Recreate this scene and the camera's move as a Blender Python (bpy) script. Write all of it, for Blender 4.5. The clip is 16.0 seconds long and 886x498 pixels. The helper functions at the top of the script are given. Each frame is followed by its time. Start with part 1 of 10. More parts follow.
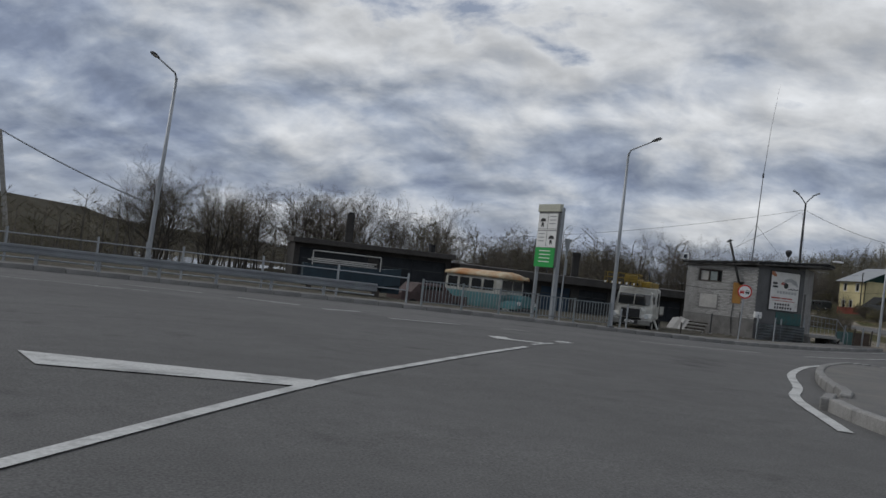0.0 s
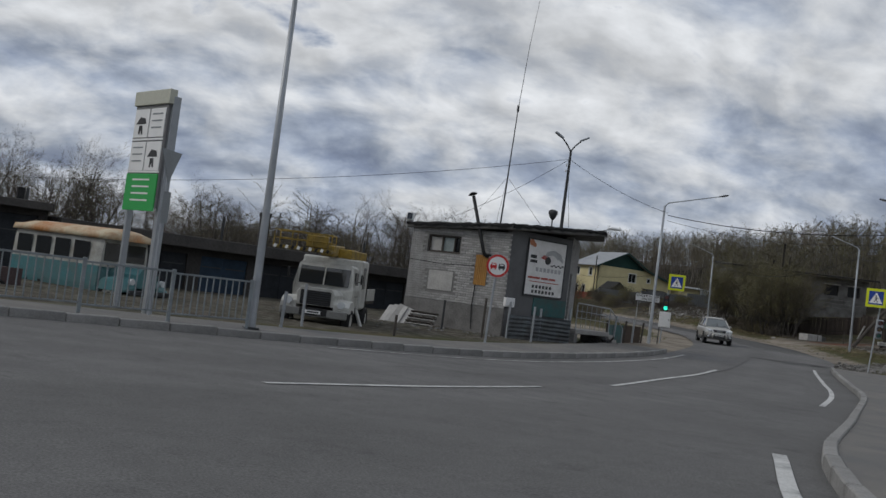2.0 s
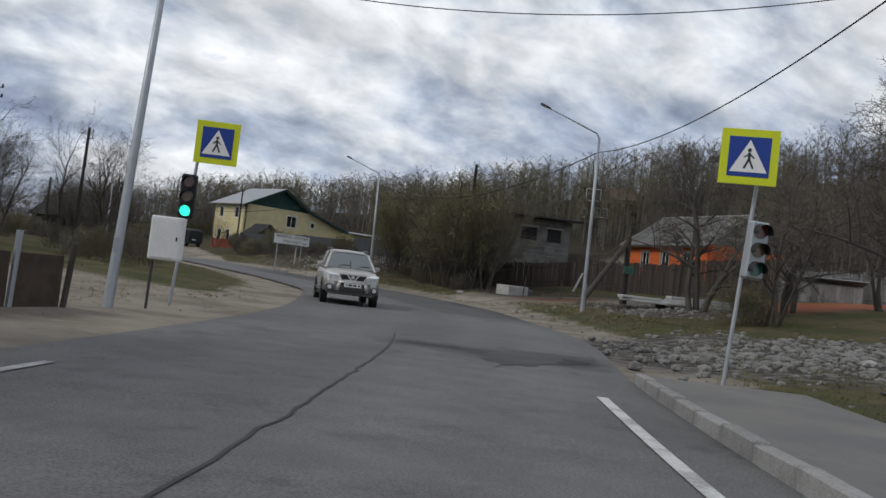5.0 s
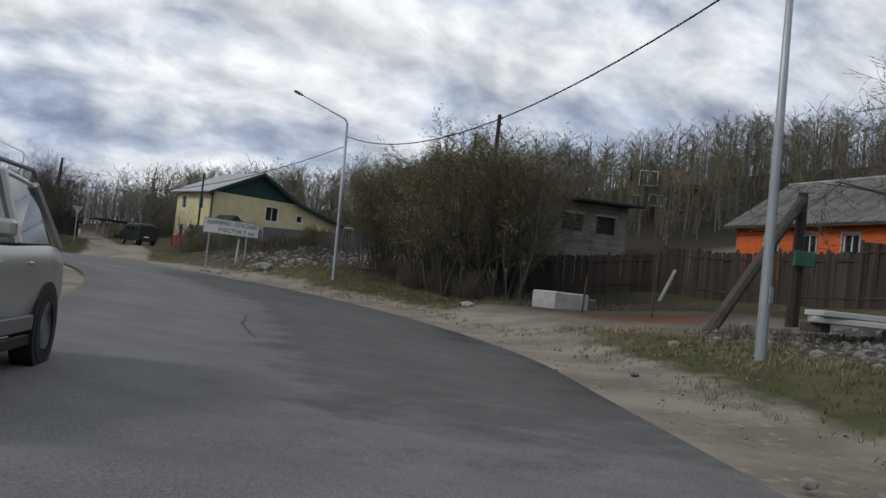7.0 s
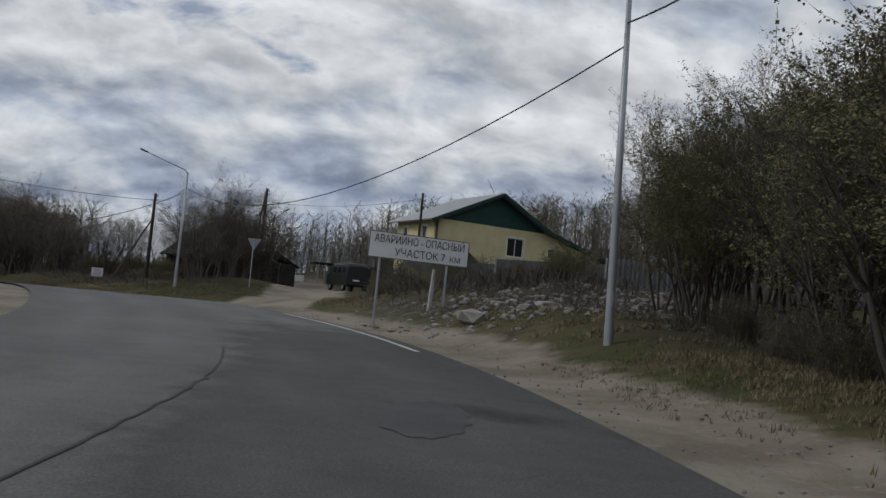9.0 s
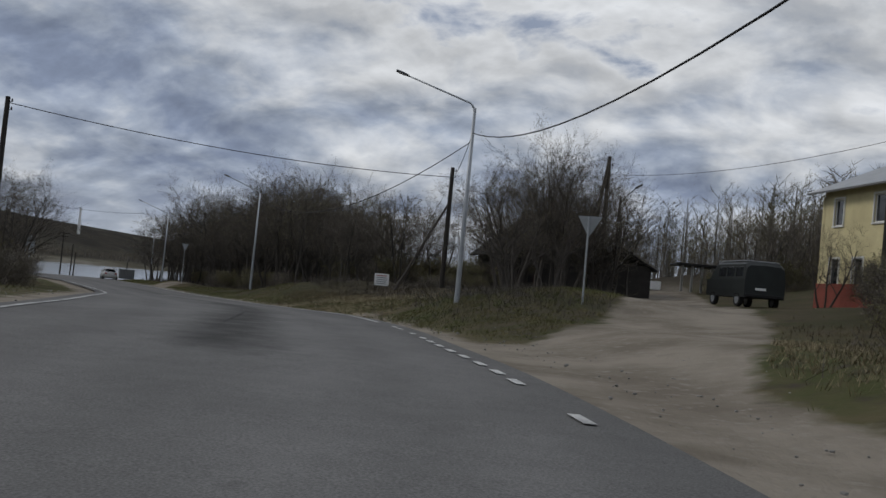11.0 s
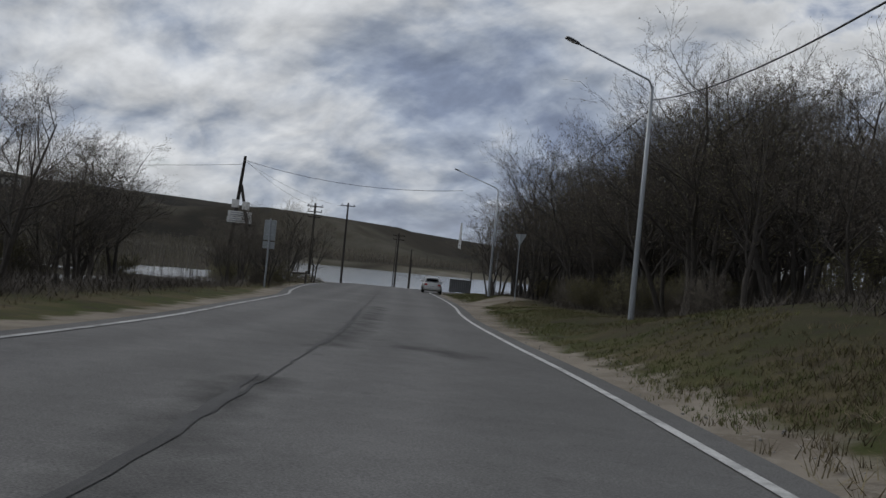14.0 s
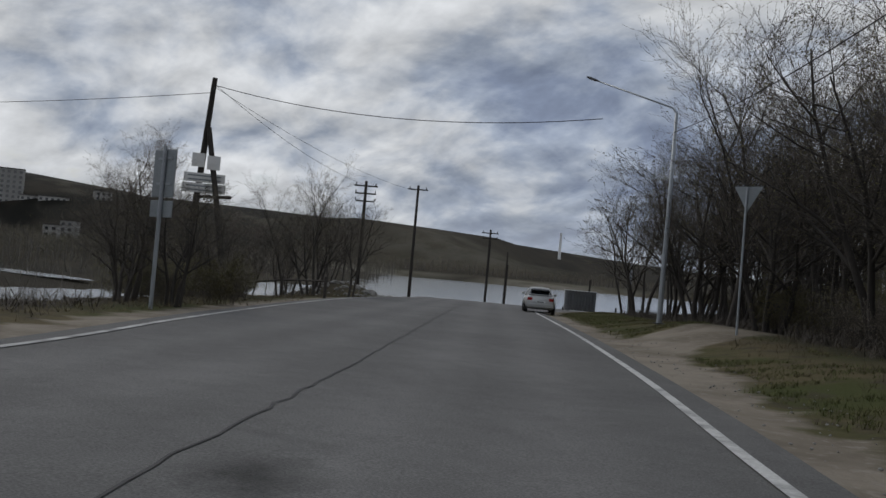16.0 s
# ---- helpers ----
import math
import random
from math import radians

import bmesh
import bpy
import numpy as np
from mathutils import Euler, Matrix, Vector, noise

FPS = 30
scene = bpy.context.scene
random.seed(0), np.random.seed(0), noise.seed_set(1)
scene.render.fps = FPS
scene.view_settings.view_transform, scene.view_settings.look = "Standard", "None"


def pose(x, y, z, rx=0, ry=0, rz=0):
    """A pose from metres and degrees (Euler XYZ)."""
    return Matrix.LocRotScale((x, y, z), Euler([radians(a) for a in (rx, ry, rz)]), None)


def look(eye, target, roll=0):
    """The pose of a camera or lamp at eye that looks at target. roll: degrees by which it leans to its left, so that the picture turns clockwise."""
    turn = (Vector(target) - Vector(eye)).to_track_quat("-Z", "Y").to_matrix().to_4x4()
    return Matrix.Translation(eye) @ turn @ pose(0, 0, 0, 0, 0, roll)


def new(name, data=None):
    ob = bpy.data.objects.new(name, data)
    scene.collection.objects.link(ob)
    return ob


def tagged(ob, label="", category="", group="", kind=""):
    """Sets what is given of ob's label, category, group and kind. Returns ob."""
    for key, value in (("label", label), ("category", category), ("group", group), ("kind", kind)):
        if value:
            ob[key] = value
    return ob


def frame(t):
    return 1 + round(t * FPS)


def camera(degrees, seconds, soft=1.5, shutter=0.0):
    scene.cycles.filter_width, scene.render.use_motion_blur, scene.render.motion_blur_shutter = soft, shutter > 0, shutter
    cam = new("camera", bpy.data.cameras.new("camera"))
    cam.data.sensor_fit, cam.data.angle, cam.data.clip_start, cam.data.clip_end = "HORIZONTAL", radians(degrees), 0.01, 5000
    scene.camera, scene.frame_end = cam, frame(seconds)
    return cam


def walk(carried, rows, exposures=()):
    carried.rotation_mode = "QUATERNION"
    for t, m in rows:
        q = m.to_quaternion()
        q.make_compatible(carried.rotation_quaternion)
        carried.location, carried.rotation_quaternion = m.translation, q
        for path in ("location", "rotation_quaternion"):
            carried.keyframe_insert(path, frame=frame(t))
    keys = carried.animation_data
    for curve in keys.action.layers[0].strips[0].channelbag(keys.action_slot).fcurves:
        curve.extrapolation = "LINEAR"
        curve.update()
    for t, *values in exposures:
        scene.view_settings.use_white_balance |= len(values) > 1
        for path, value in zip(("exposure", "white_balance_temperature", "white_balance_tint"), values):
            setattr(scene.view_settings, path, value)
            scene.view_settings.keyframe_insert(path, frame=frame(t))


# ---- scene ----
cam = camera(51.35, 16.0)
PATH = [
    (0.0, pose(0.000, -0.000, 1.250, 91.613, -6.431, -0.135)),
    (0.5, pose(0.993, 5.036, 1.266, 92.007, -6.635, -2.607)),
    (1.0, pose(2.156, 10.178, 1.299, 91.915, -7.117, -7.277)),
    (1.5, pose(3.731, 15.027, 1.274, 92.406, -7.364, -12.108)),
    (2.0, pose(5.762, 19.769, 1.208, 92.439, -7.248, -16.469)),
    (2.5, pose(8.234, 24.770, 1.092, 92.365, -7.219, -20.826)),
    (3.0, pose(11.136, 29.594, 0.955, 92.359, -7.349, -25.272)),
    (3.5, pose(14.512, 34.284, 0.829, 92.199, -7.394, -29.387)),
    (4.0, pose(18.078, 38.576, 0.741, 92.247, -7.463, -32.938)),
    (4.2, pose(19.712, 40.400, 0.711, 92.239, -7.495, -34.022)),
    (6.3, pose(36.616, 60.047, 0.823, 92.441, -6.357, -35.540)),
    (6.5, pose(38.027, 62.043, 0.860, 92.411, -6.284, -35.211)),
    (7.0, pose(41.355, 66.819, 0.919, 92.538, -6.170, -33.252)),
    (7.5, pose(44.296, 71.843, 0.993, 92.706, -5.904, -30.079)),
    (8.0, pose(47.223, 77.450, 1.100, 92.601, -5.650, -25.942)),
    (8.2, pose(48.318, 79.722, 1.124, 93.179, -5.455, -24.261)),
    (10.3, pose(54.813, 104.698, 1.430, 92.876, -5.624, -3.254)),
    (10.5, pose(54.839, 107.378, 1.499, 92.608, -5.356, -0.949)),
    (11.0, pose(54.526, 114.326, 1.723, 92.226, -5.498, 4.148)),
    (11.5, pose(53.851, 121.083, 1.886, 92.090, -5.905, 9.139)),
    (12.0, pose(52.819, 127.950, 1.927, 91.665, -6.109, 14.007)),
    (12.5, pose(50.971, 134.784, 1.789, 91.416, -6.029, 18.382)),
    (13.0, pose(48.683, 141.372, 1.598, 90.901, -5.856, 21.901)),
    (13.5, pose(45.915, 148.123, 1.397, 90.957, -5.743, 24.754)),
    (14.0, pose(42.843, 154.954, 1.140, 90.874, -5.525, 27.415)),
    (14.5, pose(39.364, 161.563, 0.901, 90.708, -5.458, 29.585)),
    (15.0, pose(35.838, 168.063, 0.709, 90.851, -4.849, 31.475)),
    (15.5, pose(31.968, 174.864, 0.590, 90.997, -4.871, 32.755)),
    (16.0, pose(27.737, 182.208, 0.419, 91.121, -5.094, 33.490)),
]
walk(cam, PATH, [(0, -0.25), (2.0, -0.17), (3.5, 0.08), (6.5, 0.19), (7.5, 0.14), (8.2, -0.06), (10.5, -0.25), (12, -0.25), (14.5, -0.25), (16, -0.25)])

# ---------- world, sun, exposure ----------
SUN_ELEVATION, SUN_AZIMUTH = radians(38), radians(76)   # azimuth counted to the left of +y
world = bpy.data.worlds.new("overcast_sky")
scene.world = world
world.use_nodes = True
wn, wl = world.node_tree.nodes, world.node_tree.links
wn.clear()


w_out, w_bg = wn.new("ShaderNodeOutputWorld"), wn.new("ShaderNodeBackground")
w_sky = wn.new("ShaderNodeTexSky")
w_sky.sky_type, w_sky.sun_disc = "NISHITA", False
w_sky.sun_elevation, w_sky.sun_rotation = SUN_ELEVATION, -SUN_AZIMUTH
w_sky.altitude, w_sky.air_density, w_sky.dust_density = 60, 1.0, 1.6
w_coord = wn.new("ShaderNodeTexCoord")
w_sep = wn.new("ShaderNodeSeparateXYZ")
wl.new(w_coord.outputs["Generated"], w_sep.inputs[0])


def wmath(op, a, b=None, c=None, clamp=False):
    n = wn.new("ShaderNodeMath")
    n.operation, n.use_clamp = op, clamp
    for i, v in enumerate((a, b, c)):
        if v is None:
            continue
        if isinstance(v, (int, float)):
            n.inputs[i].default_value = v
        else:
            wl.new(v, n.inputs[i])
    return n.outputs[0]


# a flat cloud deck seen from below
up = wmath("MAXIMUM", w_sep.outputs[2], 0.0)
deck = wmath("ADD", up, 0.46)
w_comb = wn.new("ShaderNodeCombineXYZ")
wl.new(wmath("DIVIDE", w_sep.outputs[0], deck), w_comb.inputs[0])
wl.new(wmath("DIVIDE", w_sep.outputs[1], deck), w_comb.inputs[1])
w_map = wn.new("ShaderNodeMapping")
w_map.inputs["Location"].default_value = (3.3, 1.7, 0)
w_map.inputs["Rotation"].default_value = (0, 0, radians(22))
w_map.inputs["Scale"].default_value = (0.8, 1.0, 1)
wl.new(w_comb.outputs[0], w_map.inputs[0])


def wnoise(scale, detail, rough, vector, distort=0.0):
    n = wn.new("ShaderNodeTexNoise")
    n.inputs["Scale"].default_value, n.inputs["Detail"].default_value = scale, detail
    n.inputs["Roughness"].default_value, n.inputs["Distortion"].default_value = rough, distort
    wl.new(vector, n.inputs["Vector"])
    return n


def wvec(op, a, b):
    n = wn.new("ShaderNodeVectorMath")
    n.operation = op
    for i, v in enumerate((a, b)):
        if isinstance(v, tuple):
            n.inputs[i].default_value = v
        elif v is not None:
            wl.new(v, n.inputs[i])
    return n.outputs[0]


# billows: the deck is bent by a slower swirl before the puffs are laid on it
swirl = wvec("MULTIPLY", wvec("SUBTRACT", wnoise(3.2, 2, 0.5, w_map.outputs[0]).outputs["Color"], (0.5, 0.5, 0.5)), (0.11, 0.11, 0.0))
bent = wvec("ADD", w_map.outputs[0], swirl)
masses = wnoise(1.5, 2, 0.5, w_map.outputs[0]).outputs[0]
puffs = wnoise(5.0, 8, 0.54, bent).outputs[0]
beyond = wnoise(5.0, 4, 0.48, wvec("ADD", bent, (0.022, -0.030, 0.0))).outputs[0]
curls = wnoise(14.0, 6, 0.56, bent, 0.2).outputs[0]
azimuth = wmath("ARCTAN2", wmath("MULTIPLY", w_sep.outputs[0], -1.0), w_sep.outputs[1])
height = wmath("ARCSINE", w_sep.outputs[2])


def bank(az, el, wide, tall):
    """A heavier or thinner part of the deck in one quarter of the sky."""
    a = wmath("POWER", wmath("DIVIDE", wmath("SUBTRACT", azimuth, radians(az)), radians(wide)), 2.0)
    e = wmath("POWER", wmath("DIVIDE", wmath("SUBTRACT", height, radians(el)), radians(tall)), 2.0)
    return wmath("EXPONENT", wmath("MULTIPLY", wmath("ADD", a, e), -1.0))


thick = wmath("ADD", wmath("MULTIPLY", masses, 0.42), wmath("ADD", wmath("MULTIPLY", puffs, 0.42), wmath("MULTIPLY", curls, 0.20)))
for az, el, wide, tall, weight in ((19, 10.5, 15, 3.6, 0.018), (32, 11, 8, 2.6, 0.0), (-10, 7.5, 14, 2.6, 0.06), (-44, 8, 12, 3.0, 0.05),
                                   (50, 13, 12, 5, -0.01), (2, 17, 15, 5, -0.06), (-33, 16, 20, 7, -0.012), (20, 19, 20, 5.5, -0.085)):
    thick = wmath("ADD", thick, wmath("MULTIPLY", bank(az, el, wide, tall), weight))
w_ramp = wn.new("ShaderNodeValToRGB")
ramp = w_ramp.color_ramp
ramp.elements[0].position, ramp.elements[0].color = 0.40, (0.96, 0.99, 1.03, 1)
ramp.elements[1].position, ramp.elements[1].color = 0.72, (0.23, 0.275, 0.39, 1)
for pos, col in ((0.46, (0.86, 0.89, 0.93, 1)), (0.515, (0.68, 0.73, 0.81, 1)), (0.565, (0.475, 0.545, 0.67, 1)), (0.63, (0.31, 0.375, 0.52, 1))):
    e = ramp.elements.new(pos)
    e.color = col
wl.new(thick, w_ramp.inputs[0])
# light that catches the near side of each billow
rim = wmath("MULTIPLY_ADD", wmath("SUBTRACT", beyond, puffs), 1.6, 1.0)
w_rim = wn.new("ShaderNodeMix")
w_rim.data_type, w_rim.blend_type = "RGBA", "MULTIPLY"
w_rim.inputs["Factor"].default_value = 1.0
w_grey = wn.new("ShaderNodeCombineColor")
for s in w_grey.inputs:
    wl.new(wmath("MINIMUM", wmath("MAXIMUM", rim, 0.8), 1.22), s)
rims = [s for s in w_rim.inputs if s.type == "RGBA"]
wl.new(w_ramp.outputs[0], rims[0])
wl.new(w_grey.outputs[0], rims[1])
# a few small gaps of blue
w_gap = wn.new("ShaderNodeMapRange")
w_gap.inputs["From Min"].default_value, w_gap.inputs["From Max"].default_value = 0.415, 0.36
wl.new(thick, w_gap.inputs["Value"])
w_skymul = wn.new("ShaderNodeMix")
w_skymul.data_type, w_skymul.blend_type = "RGBA", "MULTIPLY"
w_skymul.inputs["Factor"].default_value = 1.0
muls = [s for s in w_skymul.inputs if s.type == "RGBA"]
wl.new(w_sky.outputs[0], muls[0])
muls[1].default_value = (0.075, 0.080, 0.095, 1)
w_mix = wn.new("ShaderNodeMix")
w_mix.data_type = "RGBA"
wl.new(wmath("MULTIPLY", w_gap.outputs[0], 0.75, clamp=True), w_mix.inputs["Factor"])
cols = [s for s in w_mix.inputs if s.type == "RGBA"]
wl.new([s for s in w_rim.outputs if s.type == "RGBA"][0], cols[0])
wl.new([s for s in w_skymul.outputs if s.type == "RGBA"][0], cols[1])
# paler band of distant cloud low down
w_low = wn.new("ShaderNodeMapRange")
w_low.inputs["From Min"].default_value, w_low.inputs["From Max"].default_value = 0.085, 0.0
w_low.inputs["To Max"].default_value = 0.6
wl.new(w_sep.outputs[2], w_low.inputs["Value"])
w_mix2 = wn.new("ShaderNodeMix")
w_mix2.data_type = "RGBA"
wl.new(w_low.outputs[0], w_mix2.inputs["Factor"])
cols2 = [s for s in w_mix2.inputs if s.type == "RGBA"]
wl.new([s for s in w_mix.outputs if s.type == "RGBA"][0], cols2[0])
cols2[1].default_value = (0.62, 0.67, 0.74, 1)
wl.new([s for s in w_mix2.outputs if s.type == "RGBA"][0], w_bg.inputs["Color"])
w_bg.inputs["Strength"].default_value = 0.80
wl.new(w_bg.outputs[0], w_out.inputs["Surface"])

sun = new("sun", bpy.data.lights.new("sun", "SUN"))
sun.data.energy, sun.data.angle, sun.data.color = 1.0, radians(14), (1.0, 0.96, 0.90)
sun.matrix_world = look((0, 0, 60), (60 * math.sin(SUN_AZIMUTH) * math.cos(SUN_ELEVATION),
                                     -60 * math.cos(SUN_AZIMUTH) * math.cos(SUN_ELEVATION), 60 - 60 * math.sin(SUN_ELEVATION)))

# ---------- materials ----------
MATS = {}


def mat(name, color, rough=0.8, metal=0.0, vary=0.25, scale=3.0, fine=40.0, bump=0.3, second=None, spots=0.5, stretch=(1, 1, 1), rand=0.0, spec=0.35):
    """A surface with coarse stains and fine grain. second: the colour of the stains."""
    if name in MATS:
        return MATS[name]
    m = bpy.data.materials.new(name)
    m.use_nodes = True
    nt, ln = m.node_tree.nodes, m.node_tree.links
    b = nt["Principled BSDF"]
    b.inputs["Roughness"].default_value, b.inputs["Metallic"].default_value = rough, metal
    b.inputs["Specular IOR Level"].default_value = spec
    co = nt.new("ShaderNodeTexCoord")
    mp = nt.new("ShaderNodeMapping")
    mp.inputs["Scale"].default_value = stretch
    ln.new(co.outputs["Object"], mp.inputs[0])
    n1, n2 = nt.new("ShaderNodeTexNoise"), nt.new("ShaderNodeTexNoise")
    n1.inputs["Scale"].default_value, n1.inputs["Detail"].default_value, n1.inputs["Roughness"].default_value = scale, 6, 0.62
    n2.inputs["Scale"].default_value, n2.inputs["Detail"].default_value = fine, 3
    ln.new(mp.outputs[0], n1.inputs["Vector"])
    ln.new(mp.outputs[0], n2.inputs["Vector"])
    r1 = nt.new("ShaderNodeMapRange")
    r1.inputs["From Min"].default_value, r1.inputs["From Max"].default_value = spots - 0.12, spots + 0.15
    ln.new(n1.outputs[0], r1.inputs["Value"])
    mix = nt.new("ShaderNodeMix")
    mix.data_type = "RGBA"
    ins = [s for s in mix.inputs if s.type == "RGBA"]
    dark = second or tuple(c * (1 - vary) for c in color)
    ins[0].default_value, ins[1].default_value = (*color, 1), (*dark, 1)
    ln.new(r1.outputs[0], mix.inputs["Factor"])
    hsv = nt.new("ShaderNodeHueSaturation")
    ln.new([s for s in mix.outputs if s.type == "RGBA"][0], hsv.inputs["Color"])
    r2 = nt.new("ShaderNodeMapRange")
    r2.inputs["From Min"].default_value, r2.inputs["From Max"].default_value = 0.25, 0.75
    r2.inputs["To Min"].default_value, r2.inputs["To Max"].default_value = 1 - vary * 0.7, 1 + vary * 0.7
    ln.new(n2.outputs[0], r2.inputs["Value"])
    last = r2.outputs[0]
    if rand:
        oi = nt.new("ShaderNodeObjectInfo")
        r3 = nt.new("ShaderNodeMapRange")
        r3.inputs["To Min"].default_value, r3.inputs["To Max"].default_value = 1 - rand, 1 + rand
        ln.new(oi.outputs["Random"], r3.inputs["Value"])
        mu = nt.new("ShaderNodeMath")
        mu.operation = "MULTIPLY"
        ln.new(last, mu.inputs[0])
        ln.new(r3.outputs[0], mu.inputs[1])
        last = mu.outputs[0]
    ln.new(last, hsv.inputs["Value"])
    ln.new(hsv.outputs[0], b.inputs["Base Color"])
    if bump:
        bp = nt.new("ShaderNodeBump")
        bp.inputs["Strength"].default_value, bp.inputs["Distance"].default_value = bump, 0.02
        ln.new(n2.outputs[0], bp.inputs["Height"])
        ln.new(bp.outputs[0], b.inputs["Normal"])
    MATS[name] = m
    return m


def glass_mat(name, color, rough=0.05):
    if name in MATS:
        return MATS[name]
    m = bpy.data.materials.new(name)
    m.use_nodes = True
    b = m.node_tree.nodes["Principled BSDF"]
    b.inputs["Base Color"].default_value = (*color, 1)
    b.inputs["Roughness"].default_value, b.inputs["Specular IOR Level"].default_value = rough, 0.8
    MATS[name] = m
    return m


def lamp_mat(name, color, strength):
    m = glass_mat(name, color, 0.3)
    b = m.node_tree.nodes["Principled BSDF"]
    b.inputs["Emission Color"].default_value, b.inputs["Emission Strength"].default_value = (*color, 1), strength
    return m


M_STEEL = mat("galvanised_steel", (0.36, 0.38, 0.40), 0.5, 0.55, 0.16, 1.2, 60, 0.06)
M_DARKSTEEL = mat("dark_steel", (0.06, 0.062, 0.065), 0.55, 0.4, 0.2, 3, 60, 0.08)
M_PAINT = mat("road_paint", (0.50, 0.50, 0.485), 0.7, 0, 0.3, 1.9, 30, 0.2, second=(0.15, 0.15, 0.148), spots=0.60)
M_OLDPAINT = mat("worn_road_paint", (0.42, 0.42, 0.41), 0.75, 0, 0.3, 1.4, 45, 0.2, second=(0.10, 0.10, 0.10), spots=0.54)
M_CONCRETE = mat("concrete", (0.33, 0.32, 0.30), 0.9, 0, 0.25, 1.5, 40, 0.35)
M_KERB = mat("kerb_concrete", (0.25, 0.245, 0.235), 0.9, 0, 0.3, 2.0, 40, 0.3, rand=0.12)
M_PAVE = mat("pavement_asphalt", (0.125, 0.123, 0.12), 0.92, 0, 0.25, 0.8, 60, 0.35, second=(0.17, 0.16, 0.145))
M_OLDWOOD = mat("weathered_wood", (0.075, 0.065, 0.057), 0.9, 0, 0.35, 6, 50, 0.4, stretch=(1, 1, 0.15))
M_BARK = mat("bark", (0.075, 0.066, 0.058), 0.95, 0, 0.35, 5, 40, 0.3, rand=0.25, stretch=(1, 1, 0.3))
M_TWIG = mat("twigs", (0.112, 0.096, 0.080), 0.95, 0, 0.3, 2, 20, 0, rand=0.3)
M_BUD = mat("spring_buds", (0.19, 0.175, 0.085), 0.8, 0, 0.35, 2, 20, 0, rand=0.3)
M_BUDGREEN = mat("young_willow_leaves", (0.165, 0.15, 0.066), 0.8, 0, 0.35, 2, 20, 0, rand=0.25)
M_PALEBUD = mat("pale_catkins", (0.24, 0.21, 0.16), 0.85, 0, 0.3, 2, 20, 0, rand=0.2)
M_DRYGRASS = mat("dry_grass", (0.145, 0.118, 0.068), 0.95, 0, 0.4, 1, 12, 0, rand=0.2)
M_STRAW = mat("long_straw", (0.30, 0.25, 0.15), 0.95, 0, 0.4, 1, 12, 0, second=(0.17, 0.14, 0.085))
M_GRASS = mat("spring_grass", (0.085, 0.100, 0.032), 0.95, 0, 0.4, 0.6, 12, 0, second=(0.15, 0.13, 0.06))
M_STONE = mat("rubble_stone", (0.30, 0.29, 0.27), 0.95, 0, 0.35, 2, 20, 0.5, rand=0.35)
M_WHITE = mat("white_paint", (0.75, 0.75, 0.74), 0.55, 0, 0.12, 2, 30, 0.05)
M_BLACK = mat("black_paint", (0.015, 0.015, 0.016), 0.6, 0, 0.2, 3, 30, 0.05)
M_RUBBER = mat("tyre_rubber", (0.02, 0.02, 0.02), 0.9, 0, 0.3, 6, 50, 0.2)
M_GLASS = glass_mat("dark_window_glass", (0.02, 0.023, 0.026))
M_WIRE = mat("cable_sheath", (0.02, 0.02, 0.022), 0.7, 0, 0.1, 3, 30, 0)


